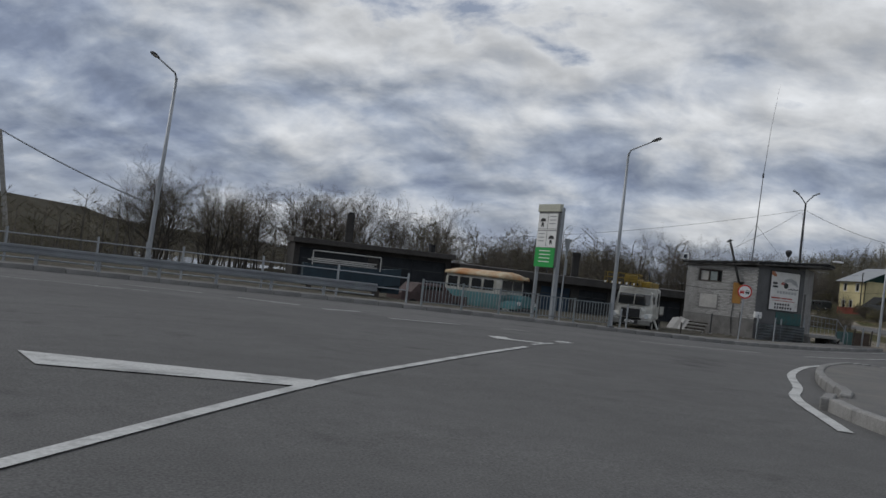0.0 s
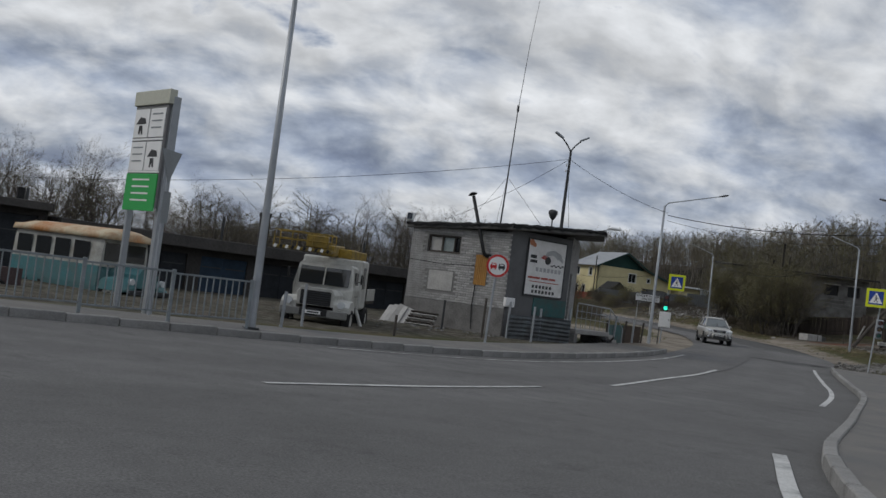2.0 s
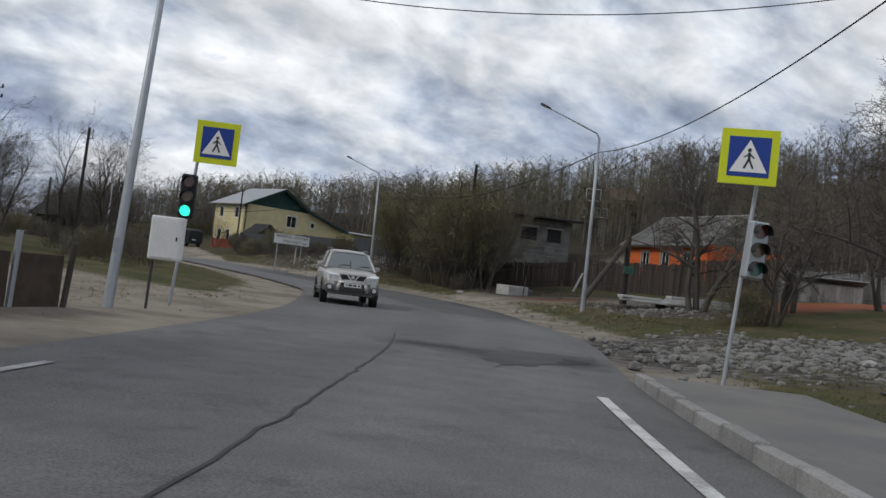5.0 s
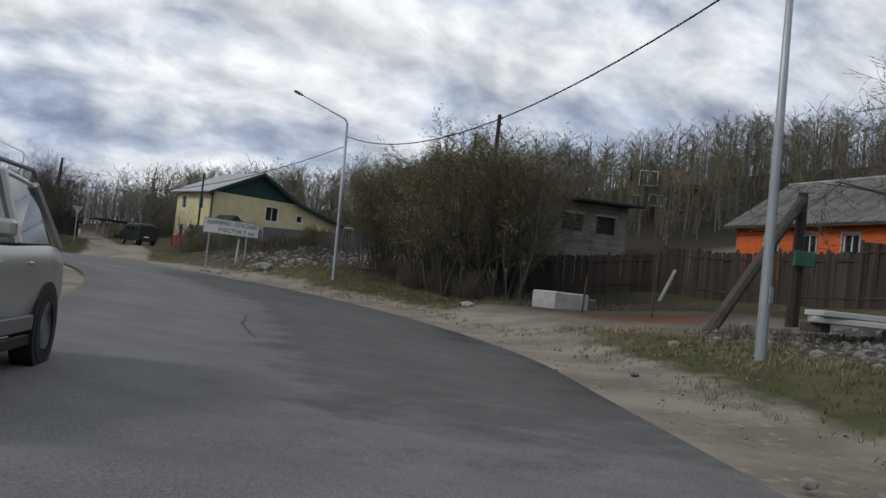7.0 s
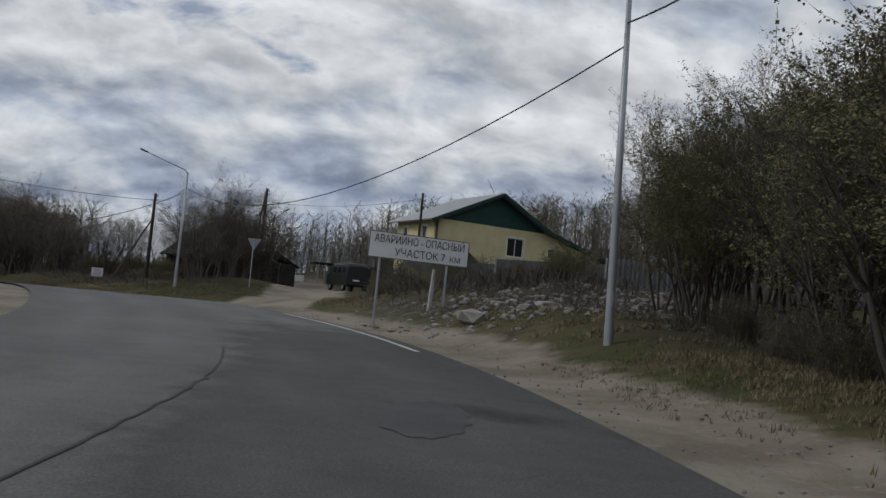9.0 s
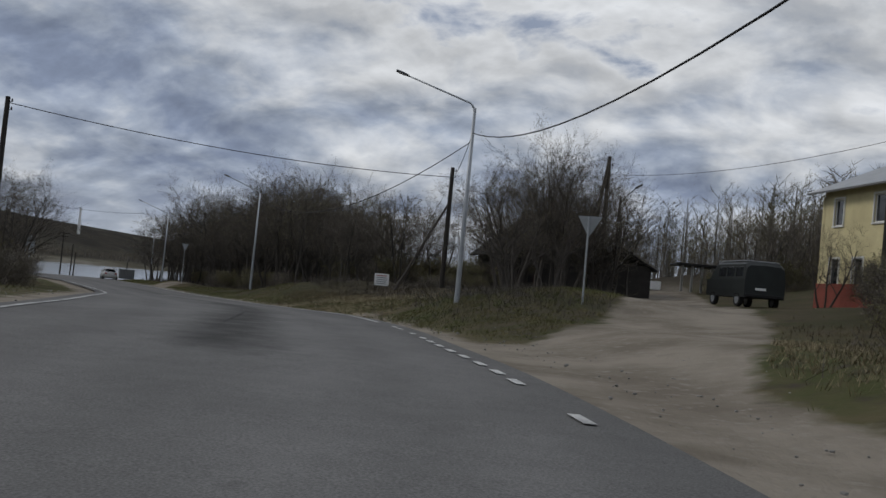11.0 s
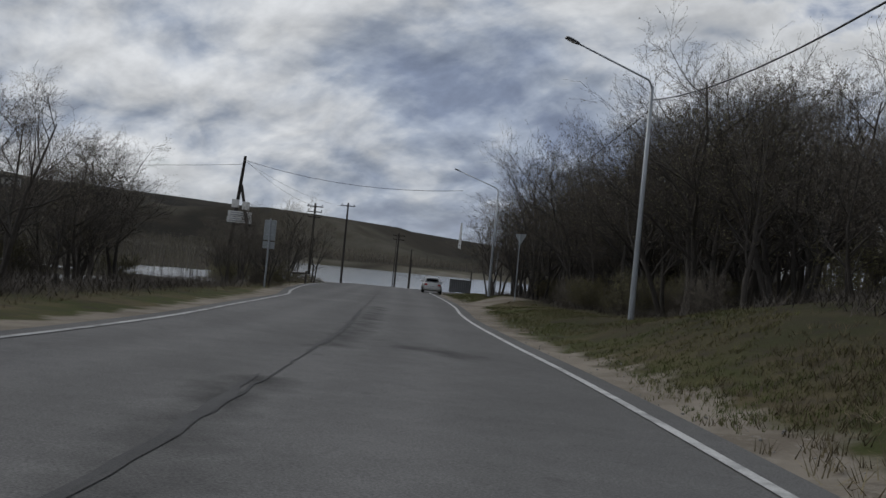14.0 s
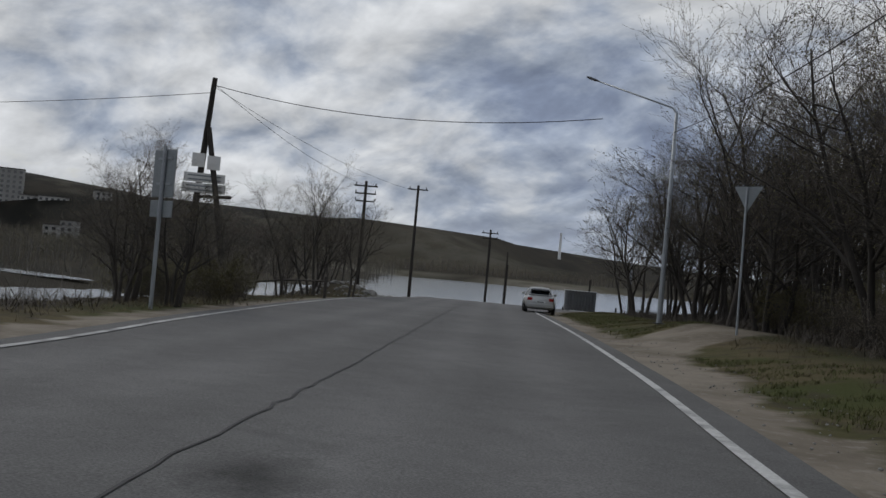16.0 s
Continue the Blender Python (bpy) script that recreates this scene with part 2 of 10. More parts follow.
def ground_mat():
    """Soil, dry grass, green grass and dirt; the layout of bare dirt is stored with the sheet."""
    m = bpy.data.materials.new("verge_soil_and_grass")
    m.use_nodes = True
    nt, ln = m.node_tree.nodes, m.node_tree.links
    b = nt["Principled BSDF"]
    b.inputs["Roughness"].default_value, b.inputs["Specular IOR Level"].default_value = 1.0, 0.05
    geo = nt.new("ShaderNodeNewGeometry")

    def noise_(scale, detail=6, rough=0.6):
        n = nt.new("ShaderNodeTexNoise")
        n.inputs["Scale"].default_value, n.inputs["Detail"].default_value, n.inputs["Roughness"].default_value = scale, detail, rough
        ln.new(geo.outputs["Position"], n.inputs["Vector"])
        return n.outputs[0]

    def mixc(fac, a, c):
        x = nt.new("ShaderNodeMix")
        x.data_type = "RGBA"
        ins = [s for s in x.inputs if s.type == "RGBA"]
        for s, v in zip(ins, (a, c)):
            if isinstance(v, tuple):
                s.default_value = (*v, 1)
            else:
                ln.new(v, s)
        if isinstance(fac, float):
            x.inputs["Factor"].default_value = fac
        else:
            ln.new(fac, x.inputs["Factor"])
        return [s for s in x.outputs if s.type == "RGBA"][0]

    def step(v, lo, hi):
        r = nt.new("ShaderNodeMapRange")
        r.inputs["From Min"].default_value, r.inputs["From Max"].default_value = lo, hi
        ln.new(v, r.inputs["Value"])
        return r.outputs[0]

    grass = mixc(step(noise_(0.35), 0.42, 0.6), (0.062, 0.068, 0.028), (0.105, 0.088, 0.052))
    grass = mixc(step(noise_(1.6), 0.5, 0.68), grass, (0.062, 0.052, 0.040))
    dirt = mixc(step(noise_(0.5), 0.4, 0.62), (0.255, 0.225, 0.185), (0.165, 0.142, 0.114))
    dirt = mixc(step(noise_(5.0), 0.55, 0.7), dirt, (0.26, 0.235, 0.20))
    at = nt.new("ShaderNodeAttribute")
    at.attribute_name = "dirt"
    add = nt.new("ShaderNodeMath")
    add.operation = "ADD"
    wob = nt.new("ShaderNodeMath")
    wob.operation = "MULTIPLY_ADD"
    ln.new(noise_(0.9), wob.inputs[0])
    wob.inputs[1].default_value, wob.inputs[2].default_value = 0.9, -0.45
    ln.new(at.outputs["Fac"], add.inputs[0])
    ln.new(wob.outputs[0], add.inputs[1])
    base = mixc(step(add.outputs[0], 0.38, 0.62), grass, dirt)
    at2 = nt.new("ShaderNodeAttribute")
    at2.attribute_name = "red"
    base = mixc(step(at2.outputs["Fac"], 0.3, 0.9), base, (0.30, 0.105, 0.062))
    at3 = nt.new("ShaderNodeAttribute")
    at3.attribute_name = "rubble"
    rub = mixc(step(noise_(2.2), 0.45, 0.62), (0.055, 0.050, 0.046), (0.16, 0.148, 0.132))
    base = mixc(step(at3.outputs["Fac"], 0.2, 0.8), base, rub)
    # darker brown ground colour, laid out by a mask stored with the sheet
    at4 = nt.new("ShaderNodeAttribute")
    at4.attribute_name = "dark_ground"
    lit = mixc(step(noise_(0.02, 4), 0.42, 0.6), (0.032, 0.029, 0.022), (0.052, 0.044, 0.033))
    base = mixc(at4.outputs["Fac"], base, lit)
    at5 = nt.new("ShaderNodeAttribute")
    at5.attribute_name = "sand"
    base = mixc(at5.outputs["Fac"], base, mixc(step(noise_(0.06), 0.4, 0.6), (0.22, 0.205, 0.18), (0.11, 0.10, 0.08)))
    # still darker colour with paler patches for the distant slopes
    at6 = nt.new("ShaderNodeAttribute")
    at6.attribute_name = "far_dark"
    far_dark = mixc(step(noise_(0.03, 5), 0.45, 0.58), (0.013, 0.013, 0.011), (0.032, 0.028, 0.022))
    far_dark = mixc(step(noise_(0.011, 4), 0.56, 0.66), far_dark, (0.085, 0.078, 0.062))
    base = mixc(at6.outputs["Fac"], base, far_dark)
    ln.new(base, b.inputs["Base Color"])
    bp = nt.new("ShaderNodeBump")
    bp.inputs["Strength"].default_value, bp.inputs["Distance"].default_value = 0.7, 0.06
    ln.new(noise_(9.0), bp.inputs["Height"])
    ln.new(bp.outputs[0], b.inputs["Normal"])
    return m


def asphalt_mat():
    m = bpy.data.materials.new("worn_asphalt")
    m.use_nodes = True
    nt, ln = m.node_tree.nodes, m.node_tree.links
    b = nt["Principled BSDF"]
    b.inputs["Specular IOR Level"].default_value = 0.10
    geo = nt.new("ShaderNodeNewGeometry")

    def noise_(scale, detail=5, rough=0.6, stretch=None):
        n = nt.new("ShaderNodeTexNoise")
        n.inputs["Scale"].default_value, n.inputs["Detail"].default_value, n.inputs["Roughness"].default_value = scale, detail, rough
        ln.new(geo.outputs["Position"], n.inputs["Vector"])
        return n.outputs[0]

    def rng(v, lo, hi, a, c):
        r = nt.new("ShaderNodeMapRange")
        r.inputs["From Min"].default_value, r.inputs["From Max"].default_value = lo, hi
        r.inputs["To Min"].default_value, r.inputs["To Max"].default_value = a, c
        ln.new(v, r.inputs["Value"])
        return r.outputs[0]

    def mul(a, c):
        x = nt.new("ShaderNodeMath")
        x.operation = "MULTIPLY"
        ln.new(a, x.inputs[0])
        ln.new(c, x.inputs[1])
        return x.outputs[0]

    wear = nt.new("ShaderNodeAttribute")
    wear.attribute_name = "wear"
    v = mul(mul(rng(noise_(0.22), 0.35, 0.65, 0.91, 1.09), rng(noise_(3.0), 0.3, 0.7, 0.93, 1.07)), rng(noise_(55.0, 2), 0.3, 0.7, 0.72, 1.28))
    v = mul(v, rng(wear.outputs["Fac"], 0, 1, 1.0, 1.22))
    rag = rng(noise_(1.1, 6, 0.65), 0.2, 0.8, -0.35, 0.35)
    for key, lo, hi, a, c in (("fresh", 0.36, 0.64, 1.14, 0.74), ("stain", 0.15, 0.75, 1.0, 0.42)):
        zone = nt.new("ShaderNodeAttribute")
        zone.attribute_name = key
        plus = nt.new("ShaderNodeMath")
        plus.operation = "ADD"
        ln.new(zone.outputs["Fac"], plus.inputs[0])
        ln.new(rag, plus.inputs[1])
        v = mul(v, rng(plus.outputs[0], lo, hi, a, c))
    mixc = nt.new("ShaderNodeMix")
    mixc.data_type, mixc.blend_type = "RGBA", "MULTIPLY"
    mixc.inputs["Factor"].default_value = 1.0
    ins = [s for s in mixc.inputs if s.type == "RGBA"]
    ins[0].default_value = (0.112, 0.110, 0.108, 1)
    comb = nt.new("ShaderNodeCombineColor")
    for s in comb.inputs:
        ln.new(v, s)
    ln.new(comb.outputs[0], ins[1])
    ln.new([s for s in mixc.outputs if s.type == "RGBA"][0], b.inputs["Base Color"])
    ln.new(rng(noise_(1.2), 0.3, 0.7, 0.88, 1.0), b.inputs["Roughness"])
    bp = nt.new("ShaderNodeBump")
    bp.inputs["Strength"].default_value, bp.inputs["Distance"].default_value = 0.35, 0.01
    ln.new(noise_(70.0, 2), bp.inputs["Height"])
    ln.new(bp.outputs[0], b.inputs["Normal"])
    return m


M_GROUND, M_ASPHALT = ground_mat(), asphalt_mat()

# ---------- building helpers ----------
def obj(name, bm, material, parent=None, label="", smooth=False):
    me = bpy.data.meshes.new(name)
    bmesh.ops.recalc_face_normals(bm, faces=bm.faces)
    bm.to_mesh(me)
    bm.free()
    for m in material if isinstance(material, (list, tuple)) else [material]:
        me.materials.append(m)
    if smooth:
        me.shade_smooth()
    ob = new(name, me)
    if parent:
        ob.parent = parent
    if label:
        ob["label"] = label
    return ob


def part(name, bm, material, parent, label="", smooth=False):
    return obj(name, bm, material, parent, label, smooth)


def thing(name, m, label, category, group=""):
    e = new(name)
    e.empty_display_size = 0.3
    e.matrix_world = m
    return tagged(e, label, category, group)


def raw(name, verts, faces, material, smooth=False):
    me = bpy.data.meshes.new(name)
    me.from_pydata(verts, [], faces)
    me.materials.append(material)
    if smooth:
        me.shade_smooth()
    return me


def box(bm, c, s, rz=0.0, bevel=0.0, m=None, rx=0.0, ry=0.0):
    """A box with centre c and size s; edges broken where bevel is given."""
    r = bmesh.ops.create_cube(bm, size=1.0)
    vs = r["verts"]
    bmesh.ops.scale(bm, vec=s, verts=vs)
    if bevel:
        es = list({e for v in vs for e in v.link_edges})
        rb = bmesh.ops.bevel(bm, geom=es, offset=bevel, segments=1, affect="EDGES", profile=0.5)
        vs = list({v for f in rb["faces"] for v in f.verts} | {v for v in vs if v.is_valid})
    mt = pose(*c, rx, ry, rz)
    bmesh.ops.transform(bm, matrix=m @ mt if m else mt, verts=vs)
    return bm


def boxbm(c, s, rz=0.0, bevel=0.0, rx=0.0, ry=0.0):
    return box(bmesh.new(), c, s, rz, bevel, None, rx, ry)


def tube(bm, pts, radii, sides=6, cap=True):
    """A round bar through the points."""
    pts = [Vector(p) for p in pts]
    if isinstance(radii, (int, float)):
        radii = [radii] * len(pts)
    rings = []
    side = None
    for i, p in enumerate(pts):
        d = (pts[min(i + 1, len(pts) - 1)] - pts[max(i - 1, 0)]).normalized()
        if side is None:
            side = d.orthogonal().normalized()
        side = (side - d * side.dot(d)).normalized()
        o = d.cross(side)
        rings.append([bm.verts.new(p + (side * math.cos(a) + o * math.sin(a)) * radii[i]) for a in (2 * math.pi * k / sides for k in range(sides))])
    for a, b in zip(rings, rings[1:]):
        for k in range(sides):
            bm.faces.new((a[k], a[(k + 1) % sides], b[(k + 1) % sides], b[k]))
    if cap:
        bm.faces.new(rings[0][::-1])
        bm.faces.new(rings[-1])
    return bm


def tubebm(pts, radii, sides=6):
    return tube(bmesh.new(), pts, radii, sides)


def prism(bm, poly, depth, m=None):
    """A polygon in x and z, drawn out along y by depth, centred."""
    a = [bm.verts.new((x, -depth / 2, z)) for x, z in poly]
    b = [bm.verts.new((x, depth / 2, z)) for x, z in poly]
    n = len(poly)
    bm.faces.new(a)
    bm.faces.new(b[::-1])
    for k in range(n):
        bm.faces.new((a[k], b[k], b[(k + 1) % n], a[(k + 1) % n]))
    if m:
        bmesh.ops.transform(bm, matrix=m, verts=a + b)
    return bm


def prismbm(poly, depth, m=None):
    return prism(bmesh.new(), poly, depth, m)


def loft(bm, sections, cap=True):
    rings = [[bm.verts.new(p) for p in s] for s in sections]
    n = len(rings[0])
    for a, b in zip(rings, rings[1:]):
        for k in range(n):
            bm.faces.new((a[k], a[(k + 1) % n], b[(k + 1) % n], b[k]))
    if cap:
        bm.faces.new(rings[0][::-1])
        bm.faces.new(rings[-1])
    return bm


def disc(bm, c, r, depth, axis="y", sides=20, m=None):
    q = {"y": pose(*c, 90, 0, 0), "x": pose(*c, 0, 90, 0), "z": pose(*c)}[axis]
    bmesh.ops.create_cone(bm, cap_ends=True, segments=sides, radius1=r, radius2=r, depth=depth, matrix=m @ q if m else q)
    return bm


def discbm(c, r, depth, axis="y", sides=20):
    return disc(bmesh.new(), c, r, depth, axis, sides)


def smooth_line(pts, step=1.0):
    """Catmull-Rom through the points, resampled."""
    P = np.array(pts, float)
    P = np.vstack([2 * P[0] - P[1], P, 2 * P[-1] - P[-2]])
    out = []
    for i in range(1, len(P) - 2):
        n = max(2, int(np.linalg.norm(P[i + 1, :2] - P[i, :2]) / step))
        for k in range(n):
            t = k / n
            out.append(0.5 * (2 * P[i] + (P[i + 1] - P[i - 1]) * t + (2 * P[i - 1] - 5 * P[i] + 4 * P[i + 1] - P[i + 2]) * t * t
                              + (3 * P[i] - P[i - 1] - 3 * P[i + 1] + P[i + 2]) * t ** 3))
    out.append(P[-2])
    return np.array(out)


def sstep(a, b, x):
    t = np.clip((np.asarray(x, float) - a) / (b - a), 0, 1)
    return t * t * (3 - 2 * t)


# ---------- lie of the land ----------
CENTRE = smooth_line([(-130, -22, 0.0), (-60, 6, -0.05), (-14, 26, -0.1), (2, 32, -0.2), (10, 35.8, -0.35), (18.5, 41.5, -0.48), (25.7, 49.5, -0.46),
                      (31.8, 57.8, -0.40), (39.9, 67, -0.28), (45, 76, -0.14), (50.5, 90.2, 0.05), (53.2, 106, 0.27), (52.9, 113.8, 0.50),
                      (51.6, 123, 0.72), (48.7, 133.8, 0.62), (44, 146, 0.27), (37.8, 158.3, -0.18), (32, 170.2, -0.52), (25.4, 182, -0.76),
                      (16.8, 197.5, -1.08), (3.5, 220.2, -1.55), (-8, 240, -2.0), (-22, 263, -2.8), (-38, 290, -4.2)])
SIDE = smooth_line([(-1, -40, 0), (0, 0, 0.05), (2.2, 10.2, 0.1), (5.8, 19.8, 0.0), (9, 27, -0.17)])
NODES = np.vstack([CENTRE, SIDE])
SEG = np.diff(CENTRE[:, :2], axis=0)
ALONG = np.concatenate([[0], np.cumsum(np.hypot(SEG[:, 0], SEG[:, 1]))])
NORMAL = np.vstack([SEG, SEG[-1:]])
NORMAL = np.stack([NORMAL[:, 1], -NORMAL[:, 0]], 1) / np.hypot(NORMAL[:, 0], NORMAL[:, 1])[:, None]


def road_z(x, y):
    x, y = np.atleast_1d(np.asarray(x, float)), np.atleast_1d(np.asarray(y, float))
    out = np.empty(len(x))
    for a in range(0, len(x), 4000):
        d2 = (x[a:a + 4000, None] - NODES[None, :, 0]) ** 2 + (y[a:a + 4000, None] - NODES[None, :, 1]) ** 2
        w = 1 / (d2 + 5) ** 2.5
        out[a:a + 4000] = (w * NODES[None, :, 2]).sum(1) / w.sum(1)
    return out


def lateral(x, y):
    """Metres along the road, and to the right of its middle."""
    x, y = np.atleast_1d(np.asarray(x, float)), np.atleast_1d(np.asarray(y, float))
    s, d = np.empty(len(x)), np.empty(len(x))
    for a in range(0, len(x), 4000):
        px, py = x[a:a + 4000], y[a:a + 4000]
        d2 = (px[:, None] - CENTRE[None, :, 0]) ** 2 + (py[:, None] - CENTRE[None, :, 1]) ** 2
        i = d2.argmin(1)
        dot = (px - CENTRE[i, 0]) * NORMAL[i, 0] + (py - CENTRE[i, 1]) * NORMAL[i, 1]
        s[a:a + 4000], d[a:a + 4000] = ALONG[i], np.sign(dot) * np.sqrt(d2[np.arange(len(i)), i])
    return s, d


LENGTH0 = float(lateral(18.5, 41.5)[0][0])      # where the bend begins
WATER_Z = -5.25


def land(x, y):
    x, y = np.atleast_1d(np.asarray(x, float)), np.atleast_1d(np.asarray(y, float))
    s, d = lateral(x, y)
    s = s - LENGTH0
    z = road_z(x, y)
    r = np.maximum(d, 0)
    rise = 0.5 * sstep(5.6, 9, r) + 1.9 * sstep(8, 28, r) + 3.6 * sstep(28, 58, r) + 6 * sstep(50, 110, r) + 16 * sstep(120, 300, r) + 11 * sstep(42, 100, r) * (1 - 0.75 * sstep(85, 135, s))
    z += rise * sstep(12, 48, s) * (1 - 0.45 * sstep(150, 185, s))
    l = np.maximum(-d, 0)
    z += -1.9 * sstep(6, 24, l) * sstep(130, 170, s)
    z += 0.35 * sstep(6, 10, l) * sstep(30, 60, s) * (1 - sstep(110, 150, s))
    for mx, my, r0, h in ((66.5, 121, 6.5, 1.3), (61.5, 109.5, 5.0, 0.6), (-12.5, 232, 5.0, 1.2), (43, 176, 7.0, 1.0), (14.5, 210, 6, 0.6), (56.6, 148.5, 4.6, 1.05), (54.0, 156, 5.0, 0.8), (50.5, 165, 5.0, 0.5)):
        z += sstep(5.2, 9.5, np.abs(d)) * h * np.exp(-((x - mx) ** 2 + (y - my) ** 2) / r0 ** 2)
    z += -0.45 * np.exp(-((x - 60.5 - 0.17 * (y - 140)) / 8.0) ** 2) * sstep(138, 156, y) * (1 - sstep(190, 215, y)) * sstep(6, 11, d)
    # the river valley and the far bank
    q = (x - 0) * -0.5 + (y - 230) * 0.866
    side = (x - 0) * -0.866 + (y - 230) * -0.5
    open_ = 1 - sstep(4, 14, side - 0.09 * np.maximum(q, 0))
    z += (-8.0 - z) * sstep(12, 70, q) * open_
    far = sstep(335, 375, q + 10 * np.sin(side / 60))
    hills = 3.0 * sstep(335, 380, q) + (8 + 18 * sstep(-38, -4, side) + 0.05 * np.maximum(side, 0)) * sstep(420, 510, q) * (0.85 + 0.15 * np.sin(side / 45 + 0.6)) + 38 * sstep(700, 1700, q) * (0.7 + 0.3 * np.sin(side / 310 + 1.1))
    z = np.where(q > 300, z * (1 - far) + far * (-5.2 + hills), z)
    town = sstep(120, 420, side) * sstep(-260, 60, q)
    z += 34 * town * (1 - sstep(300, 420, q)) * (0.8 + 0.2 * np.sin(q / 70)) * sstep(180, 420, side)
    # beyond the yard to the west the ground falls away to wooded hills
    west = sstep(50, 120, y - 0.4 * x) * sstep(0, 60, -x) * (1 - sstep(-10, 60, q))
    z += -2.5 * west
    bumpy = np.sin(x * 0.9 + 1.3 * np.sin(y * 0.35)) * np.sin(y * 0.8 + 0.7) * 0.06 + np.sin(x * 0.21 + y * 0.17) * 0.10
    z += bumpy * sstep(6.5, 12, np.abs(d)) * sstep(6, 40, s)
    return z


def H(x, y):
    return float(land(x, y)[0])


def on(x, y, rz=0.0, dz=0.0):
    return pose(x, y, H(x, y) + dz, 0, 0, rz)


# outline of the asphalt: the far side of the junction and the outer edge of the bend, then back along the inner edge
LEFT_EDGE = [(-130, -16), (-60, 11), (-14.4, 29.9), (-1.2, 35.3), (3.5, 37.7), (7.8, 39.5), (13.4, 42.5), (18.4, 46.8), (23.5, 52), (27.9, 57.4), (36.0, 68.4),
             (41.0, 77), (44.2, 83.5), (46.4, 91), (47.9, 97.5), (49.1, 106), (48.9, 113.5), (47.6, 122), (44.8, 132.5), (40.2, 144.5), (34.9, 157.0),
             (29.0, 168.4), (22.3, 179.8), (17.6, 187.9), (10.5, 198.1), (-2.0, 218.0), (-12, 238), (-26, 261), (-42, 288)]
RIGHT_EDGE = [(4.0, -40), (4.6, 6), (6.1, 13.8), (8.7, 20.9), (12.3, 27.6), (18.9, 35.0), (25.0, 41.7), (28.7, 46.6), (35.9, 56.2), (43.4, 65.2),
              (49.0, 74.8), (51.9, 80.5), (54.8, 89.3), (56.5, 97), (57.6, 106), (57.3, 114), (55.2, 124.5), (53.65, 130.8), (52.35, 136.5), (49.25, 147.5), (46.75, 153.6), (43.05, 160.9),
              (38.7, 168.7), (32.9, 178.2), (28.3, 186.0), (24.5, 193.2), (17.45, 205.8), (5.2, 226.7), (2.9, 230.6), (0.6, 238), (1.8, 247), (6, 257), (-10, 276), (-34, 292)]
L_LINE, R_LINE = smooth_line(LEFT_EDGE, 1.2), smooth_line(RIGHT_EDGE, 1.2)
OUTLINE = np.vstack([L_LINE, R_LINE[::-1], [(-9, -40), (-9, 4), (-16, 11), (-60, -7), (-130, -34)]])


def inside(poly, x, y):
    x, y = np.atleast_1d(x), np.atleast_1d(y)
    p, q = np.asarray(poly), np.roll(poly, -1, axis=0)
    res = np.zeros(len(x), bool)
    slope = (q[:, 0] - p[:, 0]) / (q[:, 1] - p[:, 1] + 1e-12)
    for a in range(0, len(x), 3000):
        xa, ya = x[a:a + 3000, None], y[a:a + 3000, None]
        c = (p[None, :, 1] > ya) != (q[None, :, 1] > ya)
        res[a:a + 3000] = (c & (xa < slope * (ya - p[:, 1]) + p[:, 0])).sum(1) % 2 == 1
    return res


def edge_distance(x, y):
    pts = np.vstack([L_LINE, R_LINE])
    out = np.empty(len(x))
    for a in range(0, len(x), 4000):
        out[a:a + 4000] = np.sqrt(((x[a:a + 4000, None] - pts[None, :, 0]) ** 2 + (y[a:a + 4000, None] - pts[None, :, 1]) ** 2).min(1))
    return out


# ---------- ground sheet ----------
def spread(lo, hi, step, far):
    mid = list(np.arange(lo, hi + 1e-6, step))
    a, b, k = [], [], step
    x = lo
    while x > -far:
        k *= 1.22
        x -= k
        a.append(x)
    x, k = hi, step
    while x < far:
        k *= 1.22
        x += k
        b.append(x)
    return np.array(a[::-1] + mid + b)


def dirt_track(x, y):
    """Bare wheel-worn ground: the side road, its mouth and the verge."""
    track = smooth_line([(55.4, 127), (57.2, 133), (59.3, 140), (60.8, 147), (62.6, 156), (65.0, 172), (67, 192), (68.5, 215)], 1.0)
    d = np.full(len(x), 99.0)
    wide = np.full(len(x), 3.0)
    for (px, py), w in zip(track, np.linspace(2.6, 2.2, len(track))):
        q = np.hypot(x - px, y - py)
        near = q - w < d - wide
        d, wide = np.where(near, q, d), np.where(near, w, wide)
    m = 1 - sstep(0.6, 1.25, d / wide)
    lane = smooth_line([(22, 197), (19, 203), (20, 212), (26, 222), (34, 236)], 1.0)
    d2 = np.min(np.hypot(x[:, None] - lane[None, :, 0], y[:, None] - lane[None, :, 1]), 1)
    return np.maximum(m, 1 - sstep(1.2, 2.6, d2))


gx, gy = spread(-40, 112, 1.0, 3200), spread(-24, 268, 1.0, 3200)
GX, GY = np.meshgrid(gx, gy)
fx, fy = GX.ravel(), GY.ravel()
fz = land(fx, fy)
road_in = inside(OUTLINE, fx, fy)
ed = edge_distance(fx, fy)
fz = np.where(road_in, np.minimum(fz, road_z(fx, fy)) - np.where(ed < 1.3, 0.05, 0.13), fz - 0.07 * (1 - sstep(0.9, 2.6, ed)))
gs, gd = lateral(fx, fy)
gs -= LENGTH0
dirt = np.maximum(dirt_track(fx, fy), np.where(gs > 101, 1 - sstep(0.4, 1.7, ed), 1 - sstep(1.2, 3.6, ed)) * np.where(gs > 14, 1, 0.2))
dirt = np.maximum(dirt, (1 - sstep(4, 9, np.hypot((fx - 31.5) / 1.0, (fy - 66.5) / 1.6))))
